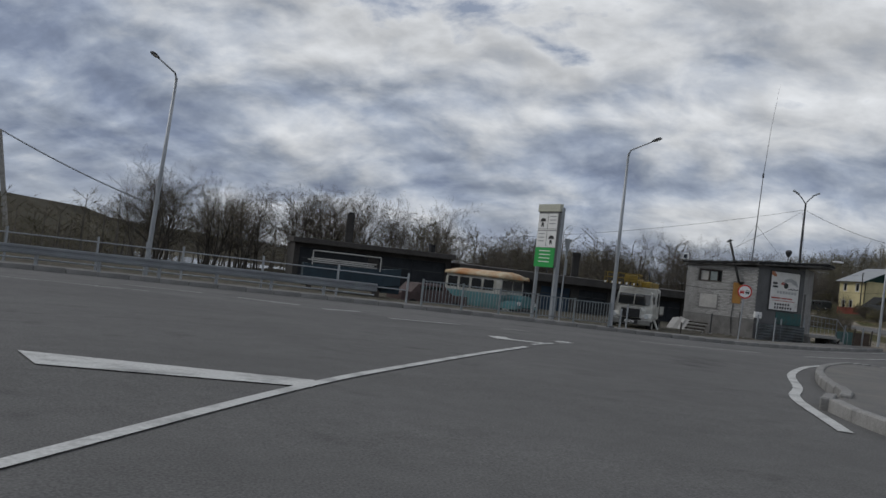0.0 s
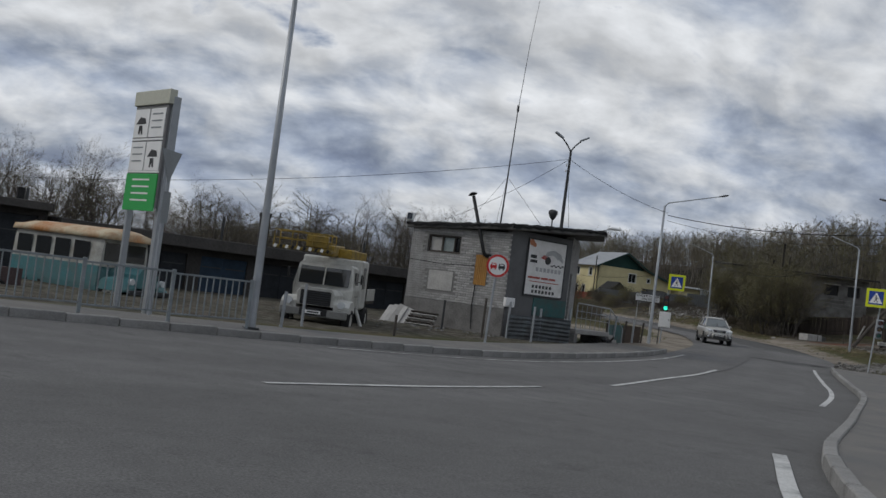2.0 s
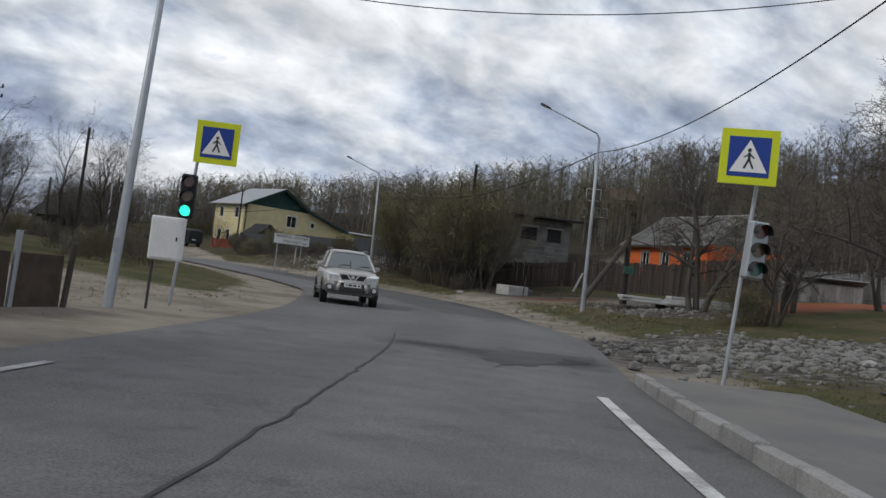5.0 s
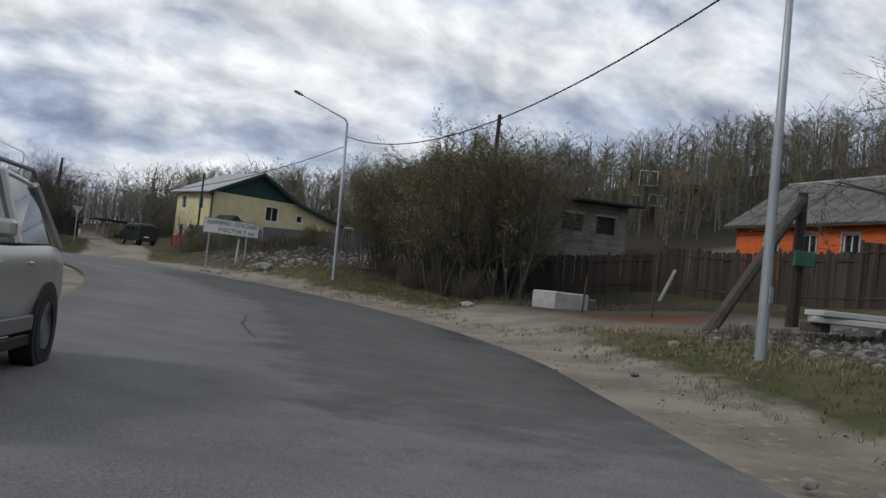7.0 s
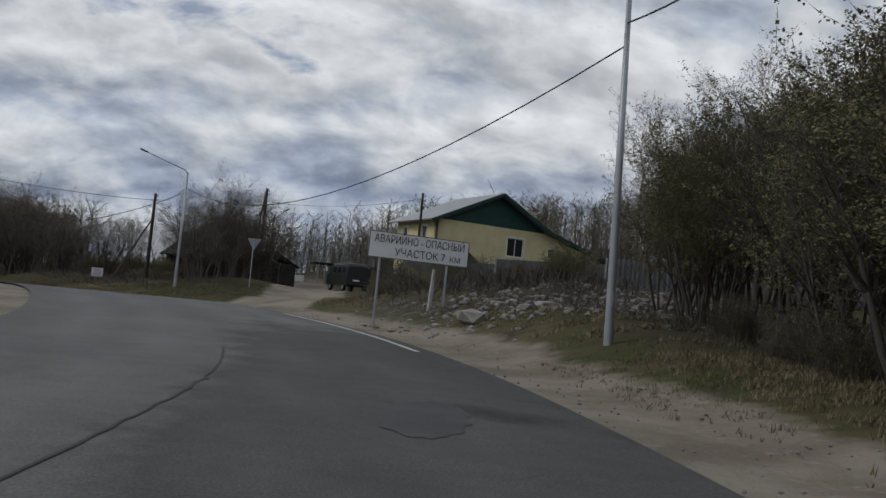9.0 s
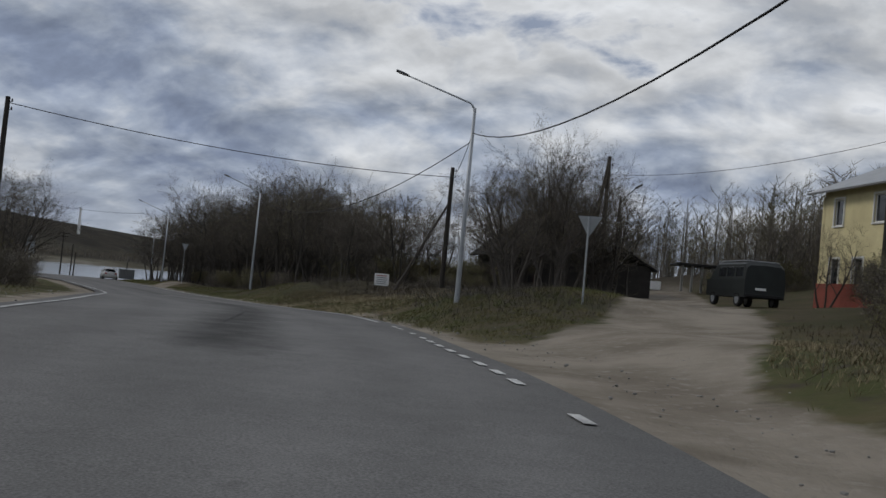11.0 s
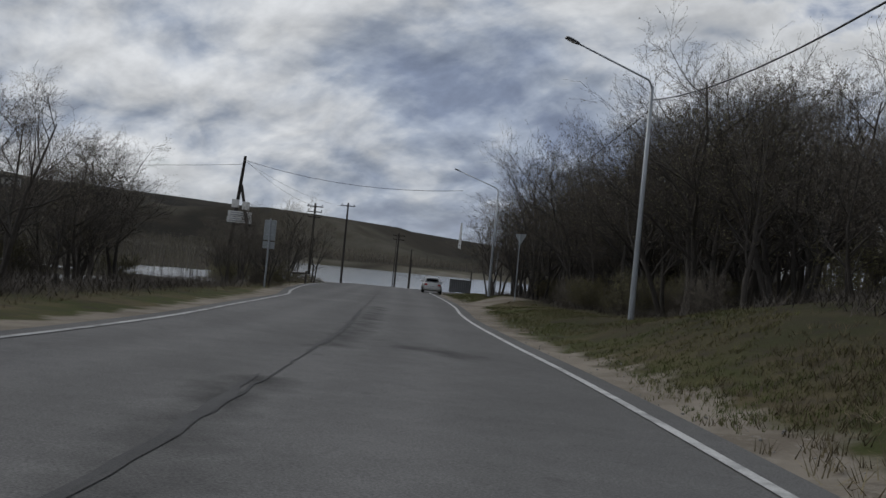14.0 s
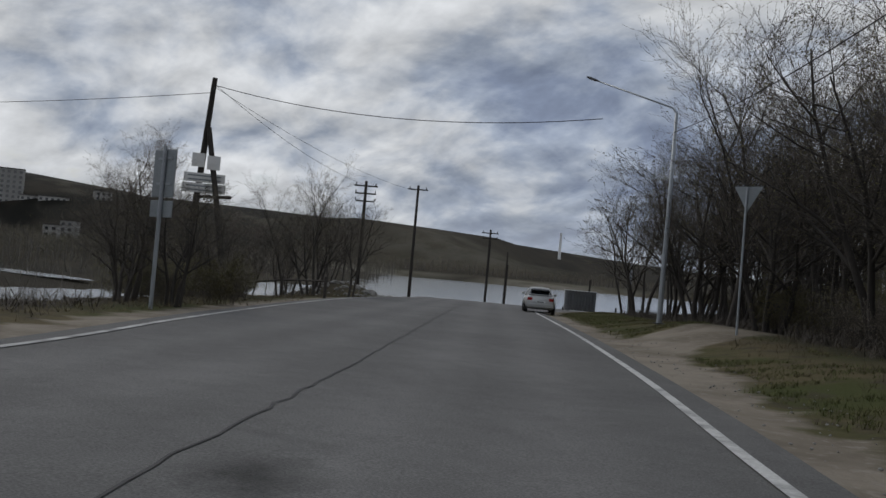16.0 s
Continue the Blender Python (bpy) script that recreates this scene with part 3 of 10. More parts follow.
yard = sstep(0, 3, fy - (38.5 + 0.62 * fx)) * (1 - sstep(24, 34, fy - (38.5 + 0.62 * fx))) * sstep(-30, -20, fx) * (1 - sstep(22, 28, fx))
dirt = np.maximum(dirt, 0.35 * yard)
dirt = np.maximum(dirt, 0.8 * (1 - sstep(3.5, 7.5, np.hypot(fx - 60.5, (fy - 86.2) / 1.3))))
red = np.maximum(1 - sstep(1.0, 3.6, np.hypot((fx - 61.5) / 1.3, (fy - 86.0) / 1.0)), 0.8 * (1 - sstep(2, 4.5, np.hypot((fx - 69) / 2.2, fy - 73.5))))
rubble = np.maximum((1 - sstep(4.5, 8, np.hypot((fx - 48.0) / 1.3, fy - 61))), (1 - sstep(3.5, 8, np.hypot(fx - 65, (fy - 120) / 1.2))))
rubble = np.maximum(rubble, 1 - sstep(2.5, 5.5, np.hypot(fx - 60.5, (fy - 77) / 1.0)))
rubble = np.maximum(rubble, 0.62 * yard)
fq, fs_ = fx * -0.5 + (fy - 230) * 0.866, fx * -0.866 + (fy - 230) * -0.5
# mask of the darker ground: wooded slopes, scrub, far bank and outer verge
dark_ground = np.maximum.reduce([0.8 * sstep(7.2, 9.5, gd) * sstep(50, 60, gs) * (1 - sstep(86, 96, gs)) * (1 - sstep(16, 20, gd)), sstep(34, 50, gd) * sstep(20, 50, gs), sstep(395, 430, fq), sstep(7.6, 11, gd) * sstep(158, 175, gs), sstep(190, 260, fs_), sstep(22, 45, fs_) * sstep(-10, 20, fq), 0.9 * sstep(5.8, 9, -gd) * sstep(112, 135, gs), sstep(26, 46, -gd) * sstep(85, 110, gs), sstep(70, 84, fy - 0.2 * fx) * (1 - sstep(10, 26, fx)) * (fy < 140)])
sand = np.maximum(sstep(345, 352, fq) * (1 - sstep(372, 384, fq)) * 0.75, sstep(436, 462, fq) * (1 - sstep(505, 520, fq)) * sstep(-60, -20, fs_) * (1 - sstep(45, 110, fs_)) * 0.40)
sand = np.maximum(sand, 0.75 * (1 - sstep(0.6, 1.1, np.hypot((fx - 99) / 10, (fy - 117) / 7))))
dark_ground = np.maximum(dark_ground, 0.55 * sstep(1.4, 2.8, ed) * (gd > 0) * sstep(99, 104, gs) * (1 - sstep(150, 170, gs)) * (1 - dirt_track(fx, fy)))
dark_ground *= 1 - sand
# mask that darkens the town slope and the hills beyond the river
far_dark = np.maximum(0.9 * sstep(70, 130, fs_) * sstep(-60, 20, fq), 0.6 * sstep(430, 470, fq)) * (1 - sand)
nx, ny = len(gx), len(gy)
faces = [(j * nx + i, j * nx + i + 1, (j + 1) * nx + i + 1, (j + 1) * nx + i) for j in range(ny - 1) for i in range(nx - 1)]
gm = raw("ground", list(zip(fx, fy, fz)), faces, M_GROUND, True)
for key, values in (("dirt", dirt), ("red", red), ("rubble", rubble), ("dark_ground", dark_ground), ("sand", sand), ("far_dark", far_dark)):
    gm.attributes.new(key, "FLOAT", "POINT").data.foreach_set("value", values.astype(np.float32))
ground = tagged(new("ground", gm), "bare spring verge of dirt, dry grass and soil", "ground", kind="structure")


# ---------- asphalt ----------
from mathutils.geometry import delaunay_2d_cdt


def sheet(name, poly, material, lift, label, step=2.5, wear=False):
    poly = np.asarray(poly)
    lo, hi = poly.min(0), poly.max(0)
    X, Y = np.meshgrid(np.arange(lo[0], hi[0], step), np.arange(lo[1], hi[1], step))
    X, Y = X.ravel(), Y.ravel()
    k = inside(poly, X, Y)
    dd = np.sqrt(((X[k][:, None] - poly[None, :, 0]) ** 2 + (Y[k][:, None] - poly[None, :, 1]) ** 2).min(1)) if k.any() else np.array([])
    pts = [Vector(p) for p in poly] + [Vector((a, b)) for a, b, e in zip(X[k], Y[k], dd) if e > step * 0.45]
    v, _, f, _, _, _ = delaunay_2d_cdt(pts, [], [list(range(len(poly)))], 1, 1e-5)
    vx, vy = np.array([p.x for p in v]), np.array([p.y for p in v])
    z = road_z(vx, vy) + lift
    me = raw(name, list(zip(vx, vy, z)), [tuple(t) for t in f], material, True)
    if wear:
        s, d = lateral(vx, vy)
        w = np.exp(-((np.abs(np.abs(d) - 1.9) - 0.75) / 0.4) ** 2)
        u = s - LENGTH0
        newer = sstep(-0.5, 1.7, d) * sstep(36, 50, u) * (1 - sstep(74, 86, u)) + sstep(0.4, 2.0, np.abs(d + 2.2)) * 0.18
        newer = np.maximum(newer, 0.28 * (1 - sstep(30, 44, u)) + 0.18 * sstep(80, 90, u))
        stain = np.zeros(len(vx))
        for line, width, deep in STAINS:
            line = smooth_line(line, 0.5)
            far = np.sqrt(((vx[:, None] - line[None, :, 0]) ** 2 + (vy[:, None] - line[None, :, 1]) ** 2).min(1))
            stain = np.maximum(stain, deep * np.exp(-(far / width) ** 2))
        for key, values in (("wear", w), ("fresh", newer), ("stain", stain)):
            me.attributes.new(key, "FLOAT", "POINT").data.foreach_set("value", values.astype(np.float32))
    return tagged(new(name, me), label, name.split("_")[0], kind="structure")


# damp dark strips where the surface is broken up: the middle joint, the lane edge and a few hollows
STAINS = [([(50.9, 125.6), (49.3, 132.2), (46.9, 141.5), (45.0, 146.2), (43.3, 150.6)], 0.75, 0.8), ([(43.3, 150.6), (41.0, 155.3), (36.5, 163.0)], 0.38, 0.85),
          ([(34.0, 168.2), (29.5, 176.5), (23.5, 187.1)], 0.30, 0.7), ([(34.6, 170.2), (35.8, 169.6)], 0.45, 0.8), ([(36.0, 61.4), (37.0, 59.6), (38.2, 60.6)], 0.9, 0.85),
          ([(51.8, 81.4), (55.7, 89.7), (57.2, 99.5)], 0.45, 0.75), ([(48.7, 74.3), (51.5, 79.5)], 0.35, 0.6), ([(55.2, 98.6), (56.0, 97.6)], 0.4, 0.9), ([(5.0, 18.0), (6.5, 22.5)], 0.6, 0.5)]
road = sheet("road", OUTLINE, M_ASPHALT, 0.0, "worn grey asphalt road curving through a junction", 0.7, True)


def offset(line, dist):
    line = np.asarray(line)
    t = np.gradient(line, axis=0)
    n = np.stack([t[:, 1], -t[:, 0]], 1) / np.hypot(t[:, 0], t[:, 1])[:, None]
    return line + n * dist


def stretch_of(line, a, b):
    """The part of a line between the points nearest to a and b."""
    i = int(((line - np.array(a)) ** 2).sum(1).argmin())
    j = int(((line - np.array(b)) ** 2).sum(1).argmin())
    return line[min(i, j):max(i, j) + 1]


def pavement(name, line, width, label, thick=0.13):
    """A raised path behind a row of kerb stones."""
    inner, outer = offset(line, math.copysign(0.16, width)), offset(line, width)
    poly = np.vstack([inner, outer[::-1]])
    top = sheet(name, poly, M_PAVE, thick, label, 1.5)
    bm = bmesh.new()
    for a, b in zip(outer, outer[1:]):
        za, zb = float(road_z(*a)[0]), float(road_z(*b)[0])
        vs = [bm.verts.new(p) for p in ((*a, za + thick), (*b, zb + thick), (*b, zb - 0.3), (*a, za - 0.3))]
        bm.faces.new(vs)
    part("pavement_edge", bm, M_PAVE, top)
    return top


KERB_N = smooth_line(stretch_of(L_LINE, (-56, 12.6), (27.9, 57.4)), 1.0)
KERB_S = smooth_line(stretch_of(R_LINE, (4.6, 4), (37.0, 57.6)), 1.0)
pave_n = pavement("pavement_north", KERB_N, -2.6, "grey asphalt pavement with a worn concrete kerb")
pave_s = pavement("pavement_south", KERB_S, 2.5, "grey asphalt pavement beside the bend with a concrete kerb")


def kerb_mesh():
    bm = boxbm((0, 0, 0.02), (0.985, 0.16, 0.30), 0, 0.018)
    me = bpy.data.meshes.new("kerb_stone")
    bm.to_mesh(me)
    bm.free()
    me.materials.append(M_KERB)
    return me


KERB_ME = kerb_mesh()


def kerbs(line, side, parent):
    mid = offset(line, side * 0.08)
    d = np.concatenate([[0], np.cumsum(np.hypot(*np.diff(mid, axis=0).T))])
    for u in np.arange(0.5, d[-1] - 0.5, 1.0):
        x, y = np.interp(u, d, mid[:, 0]), np.interp(u, d, mid[:, 1])
        x1, y1 = np.interp(u + 0.4, d, mid[:, 0]), np.interp(u + 0.4, d, mid[:, 1])
        k = new("kerb_stone", KERB_ME)
        k.parent = parent
        k.matrix_local = pose(x, y, float(road_z(x, y)[0]) + random.uniform(-0.012, 0.008), random.uniform(-1, 1), random.uniform(-0.8, 0.8),
                              math.degrees(math.atan2(y1 - y, x1 - x)) + random.uniform(-0.6, 0.6))


def stripe(name, pts, width, label, material=M_PAINT, dash=None, lift=0.012):
    """A painted line on the road; dash: (length, gap)."""
    line = smooth_line(pts, 0.5) if len(pts) > 2 else np.array([np.array(pts[0]) + (np.array(pts[1]) - np.array(pts[0])) * t for t in np.linspace(0, 1, 1 + max(1, int(np.hypot(pts[1][0] - pts[0][0], pts[1][1] - pts[0][1]) / 0.5)))])
    a, b = offset(line, -width / 2), offset(line, width / 2)
    za, zb = road_z(*a.T) + lift, road_z(*b.T) + lift
    d = np.concatenate([[0], np.cumsum(np.hypot(*np.diff(line, axis=0).T))])
    bm = bmesh.new()
    va = [bm.verts.new((*p, z)) for p, z in zip(a, za)]
    vb = [bm.verts.new((*p, z)) for p, z in zip(b, zb)]
    for i in range(len(va) - 1):
        if dash and (d[i] % (dash[0] + dash[1])) > dash[0]:
            continue
        bm.faces.new((va[i], vb[i], vb[i + 1], va[i + 1]))
    ob = obj(name, bm, material)
    return tagged(ob, label, "road marking", kind="structure")


def polymark(name, poly, label, material=M_PAINT, lift=0.012):
    bm = bmesh.new()
    zs = road_z(*np.array(poly).T) + lift
    bm.faces.new([bm.verts.new((*p, z)) for p, z in zip(poly, zs)])
    return tagged(obj(name, bm, material), label, "road marking", kind="structure")


R_IN, L_IN = offset(R_LINE, -0.45), offset(L_LINE, 0.45)
stripe("road_marking_edge", stretch_of(offset(R_LINE, -0.75), (20.5, 38.8), (34.6, 56.3))[::3], 0.14, "white painted edge line, slightly worn")
stripe("road_marking_edge", [tuple(p) for p in stretch_of(R_IN, (4.4, 10.4), (13, 28.5))[::3]], 0.16, "white painted edge line round the kerb")
stripe("road_marking_edge", [tuple(p) for p in stretch_of(R_IN, (57.3, 108), (55.4, 121.5))[::3]], 0.13, "white painted edge line, slightly worn")
stripe("road_marking_edge", [tuple(p) for p in stretch_of(R_IN, (50.5, 140), (1.2, 245))[::6]], 0.13, "white painted edge line, slightly worn")
stripe("road_marking_edge", [tuple(p) for p in stretch_of(L_IN, (46, 128), (-40, 286))[::6]], 0.13, "white painted edge line, dusty", M_OLDPAINT)
stripe("road_marking_edge", [tuple(p) for p in stretch_of(offset(L_LINE, 0.75), (9, 40), (28, 57))[::4]], 0.12, "worn white edge line along the kerb", M_OLDPAINT)
stripe("road_marking_centre", [(7.08, 31.55), (9.8, 33.45), (12.6, 35.7)], 0.12, "thin white centre line")
stripe("road_marking_centre", [(15.2, 37.9), (18.75, 41.96), (21.9, 45.3), (24.81, 48.68)], 0.13, "white centre line into the bend")
polymark("road_marking_stop", [(-3.9, 8.75), (-3.4, 8.0), (-1.05, 8.45), (-1.1, 8.95)], "thick white stop line")
stripe("road_marking_lane", [(-2.2, 4.0), (-1.1, 8.6), (-0.05, 12), (1.8, 17.9)], 0.13, "white lane line")
stripe("road_marking_lane", [(2.03, 19.0), (2.46, 20.1), (3.53, 22.6)], 0.11, "white lane line between the arrows", M_PAINT, (1.3, 0.5))


polymark("road_marking_arrow", [(1.20, 20.72), (1.61, 21.06), (1.72, 20.31), (2.41, 20.33), (2.33, 19.94), (1.33, 19.78)], "broad white arrow head painted on the asphalt")
polymark("road_marking_arrow", [(2.77, 21.95), (3.24, 22.40), (3.25, 21.97), (2.90, 21.59)], "small worn white arrow mark on the asphalt")
for a, b, wd in (((-1.3, 26.2), (0.7, 27.4), 0.30), ((-3.3, 27.1), (-2.3, 28.1), 0.30), ((-6.0, 27.9), (-4.1, 27.7), 0.25), ((2.0, 27.9), (2.9, 28.5), 0.14), ((-9.5, 27.6), (-7.2, 28.2), 0.2), ((-13.0, 24.0), (-8.0, 25.6), 0.12)):
    stripe("road_marking_lane", [a, b], wd, "white painted lane marking", M_OLDPAINT)
# short dashes at the mouth of the dirt road
stripe("road_marking_dashes", [tuple(p) for p in stretch_of(R_IN, (55.1, 122.6), (50.9, 139.5))[::3]], 0.12, "short white dashes along the edge", M_PAINT, (0.45, 0.6), 0.016)


# tarred joints, cracks and patches
M_TAR = mat("tar_crack", (0.028, 0.028, 0.029), 0.7, 0, 0.3, 2, 40, 0.2)
M_PATCH = mat("asphalt_patch", (0.066, 0.066, 0.067), 0.85, 0, 0.3, 1.2, 60, 0.35)


def crack(pts, width, label="dark tarred crack in the asphalt", material=M_TAR):
    line = smooth_line(pts, 0.35)
    line = line + np.random.RandomState(int(pts[0][0] * 10)).normal(0, 0.02, line.shape)
    w = width * (0.6 + 0.8 * np.random.RandomState(int(pts[0][1])).rand(len(line)))
    w = np.convolve(np.pad(w, 3, mode="edge"), np.ones(7) / 7, "valid") * np.minimum(1, np.minimum(np.arange(len(line)), np.arange(len(line))[::-1]) / 6 + 0.1)
    t = np.gradient(line, axis=0)
    n = np.stack([t[:, 1], -t[:, 0]], 1) / np.hypot(*t.T)[:, None]
    a, b = line - n * w[:, None] / 2, line + n * w[:, None] / 2
    bm = bmesh.new()
    va = [bm.verts.new((*p, z)) for p, z in zip(a, road_z(*a.T) + 0.008)]
    vb = [bm.verts.new((*p, z)) for p, z in zip(b, road_z(*b.T) + 0.008)]
    for i in range(len(va) - 1):
        bm.faces.new((va[i], vb[i], vb[i + 1], va[i + 1]))
    return tagged(obj("road_crack", bm, material), label, "road crack", kind="structure")


crack([(22, 45.3), (26.2, 50.0), (31, 56), (34.5, 60.6), (37.2, 64.6)], 0.035)
crack([(46.6, 79.6), (47.2, 81.8), (48.0, 83.8), (48.8, 85.6)], 0.04)
crack([(50.8, 92), (52.6, 100), (53.2, 106)], 0.03)
crack([(49.6, 130), (47.4, 139), (44.8, 146.2), (41.7, 153.5), (38, 160.5), (33.3, 169)], 0.028)
crack([(33.3, 169), (29.5, 175.7), (24.6, 184), (20.7, 190.8), (17.4, 196.4), (8, 212.4), (-3.3, 231.9)], 0.028)
crack([(34.5, 58.0), (35.8, 58.9), (38.0, 59.6), (39.6, 61.2), (38.1, 62.0), (35.7, 61.3)], 0.04)


def patch(name, cx, cy, rx_, ry_, rz, seed, material=M_PATCH):
    rs = np.random.RandomState(seed)
    m = pose(cx, cy, 0, 0, 0, rz)
    poly = []
    for k in range(40):
        a = 2 * math.pi * k / 40
        r = 0.8 + 0.22 * rs.rand()
        poly.append((m @ Vector((rx_ * r * math.cos(a), ry_ * r * math.sin(a), 0))).to_2d())
    zs = road_z(np.array([p.x for p in poly]), np.array([p.y for p in poly])) + 0.006
    bm = bmesh.new()
    bm.faces.new([bm.verts.new((p.x, p.y, z)) for p, z in zip(poly, zs)])
    return tagged(obj(name, bm, material), "dark irregular repair patch on the asphalt", "road patch", kind="structure")


patch("road_patch", 36.9, 60.0, 1.9, 0.7, 40, 1)
patch("road_patch", 54.6, 97.6, 0.5, 1.6, -20, 2)
crack([(44.3, 147.2), (41.9, 153.0), (39.0, 158.6), (36.2, 163.5)], 0.13, "darker worn strip along the joint", M_PATCH)
crack([(34.6, 166.6), (31.5, 172.3), (28.0, 178.3), (25.2, 183.0)], 0.11, "darker worn strip along the joint", M_PATCH)

# ---------- river and its far bank ----------
M_WATER = mat("river_water", (0.30, 0.32, 0.34), 0.16, 0, 0.12, 0.05, 0.6, 0.10, spec=0.9)
bm = bmesh.new()
bm.faces.new([bm.verts.new(p) for p in ((-900, 60, WATER_Z), (700, 60 + 200, WATER_Z), (500, 900, WATER_Z), (-900, 1100, WATER_Z))])
tagged(obj("water", bm, M_WATER), "pale grey river reflecting the overcast sky", "river", kind="structure")

# ---------- bare spring trees ----------
def grow(seed, height, stems=1, spread=0.5, levels=4, r0=0.11, twig_n=5, droop=0.0, first=0.25, buds=0, bud_size=0.05, lean=0.12, up=0.35, fine=0.005):
    """Tubes for trunk and limbs, fine spikes for twigs, small folded leaves for buds."""
    rs = random.Random(seed)
    wood, woodf, twig, twigf, bud, budf = [], [], [], [], [], []

    def tube_(vs, fs, pts, radii, sides):
        base = len(vs)
        d = (pts[-1] - pts[0]).normalized()
        a = d.orthogonal().normalized()
        b = d.cross(a)
        for p, r in zip(pts, radii):
            for k in range(sides):
                t = 2 * math.pi * k / sides
                vs.append(tuple(p + (a * math.cos(t) + b * math.sin(t)) * r))
        for i in range(len(pts) - 1):
            for k in range(sides):
                q = base + i * sides
                fs.append((q + k, q + (k + 1) % sides, q + sides + (k + 1) % sides, q + sides + k))

    def spike(p, q, r):
        d = q - p
        a = d.orthogonal().normalized() * r
        b = d.cross(a).normalized() * r
        n = len(twig)
        twig.extend((tuple(p + a), tuple(p - a * 0.5 + b * 0.87), tuple(p - a * 0.5 - b * 0.87), tuple(q)))
        twigf.extend(((n, n + 1, n + 3), (n + 1, n + 2, n + 3), (n + 2, n, n + 3)))

    def leaf(p, size):
        d = Vector((rs.gauss(0, 1), rs.gauss(0, 1), rs.gauss(0, 0.6))).normalized()
        a = d.orthogonal().normalized() * size * 0.45
        n = len(bud)
        bud.extend((tuple(p), tuple(p + d * size * 0.5 + a), tuple(p + d * size), tuple(p + d * size * 0.5 - a)))
        budf.append((n, n + 1, n + 2, n + 3))

    def branch(p, d, length, r, level):
        n = 5 if level == 0 else 4 if level == 1 else 3
        pts, radii = [p], [r]
        q, dd = p.copy(), d.copy()
        for i in range(n):
            dd = (dd + Vector((rs.gauss(0, 0.13), rs.gauss(0, 0.13), rs.gauss(0, 0.06) + up * 0.12 - droop * level * 0.06))).normalized()
            q = q + dd * (length / n)
            pts.append(q.copy())
            radii.append(max(0.004, r * (1 - 0.82 * (i + 1) / n)))
        if level >= levels - 1:
            for i in range(n):
                spike(pts[i], pts[i + 1], max(fine, radii[i] * 0.9))
        else:
            tube_(wood, woodf, pts, radii, 7 if level == 0 else 5 if level == 1 else 4)
        if level < levels:
            count = [9, 6, 5, twig_n, 3][level]
            for k in range(count):
                t = first + (1 - first) * (k + rs.random()) / count if level == 0 else 0.15 + 0.85 * (k + rs.random()) / count
                i = min(int(t * n), n - 1)
                f = t * n - i
                s = pts[i].lerp(pts[i + 1], f)
                side = Vector((rs.gauss(0, 1), rs.gauss(0, 1), rs.gauss(0, 0.4)))
                axis = (pts[i + 1] - pts[i]).normalized()
                side = (side - axis * side.dot(axis)).normalized()
                ang = rs.uniform(0.45, 0.95) * (0.6 + spread)
                nd = (axis * math.cos(ang) + side * math.sin(ang)).normalized()
                branch(s, nd, length * rs.uniform(0.42, 0.62) * (1 - 0.45 * t if level == 0 else 1), max(0.005, radii[i] * rs.uniform(0.45, 0.62)), level + 1)
        else:
            for _ in range(buds):
                leaf(pts[rs.randrange(1, n + 1)] + Vector((rs.gauss(0, 0.03), rs.gauss(0, 0.03), rs.gauss(0, 0.03))), bud_size * rs.uniform(0.6, 1.3))

    for k in range(stems):
        a = 2 * math.pi * (k + rs.random() * 0.6) / stems
        tilt = lean * (1.6 if stems > 1 else 0.5) * rs.uniform(0.4, 1.2)
        d = Vector((math.cos(a) * tilt, math.sin(a) * tilt, 1)).normalized()
        h = height * rs.uniform(0.78, 1.0)
        o = Vector((math.cos(a), math.sin(a), 0)) * (0.0 if stems == 1 else 0.12 + 0.05 * stems)
        branch(o + Vector((0, 0, -0.3)), d, h * 0.78, r0 * rs.uniform(0.8, 1.1), 0)
    return (wood, woodf), (twig, twigf), (bud, budf)


def tree_kind(name, wood_m, twig_m, bud_m, **kw):
    (w, wf), (t, tf), (b, bf) = grow(**kw)
    out = [("trunk", raw(name + "_trunk", w, wf, wood_m, True))]
    n = len(t)
    verts, fcs = t + b, tf + [tuple(i + n for i in f) for f in bf]
    me = raw(name + "_crown", verts, fcs, twig_m)
    if b:
        me.materials.append(bud_m)
        idx = np.zeros(len(fcs), np.int32)
        idx[len(tf):] = 1
        me.polygons.foreach_set("material_index", idx)
    out.append(("crown", me))
    return out


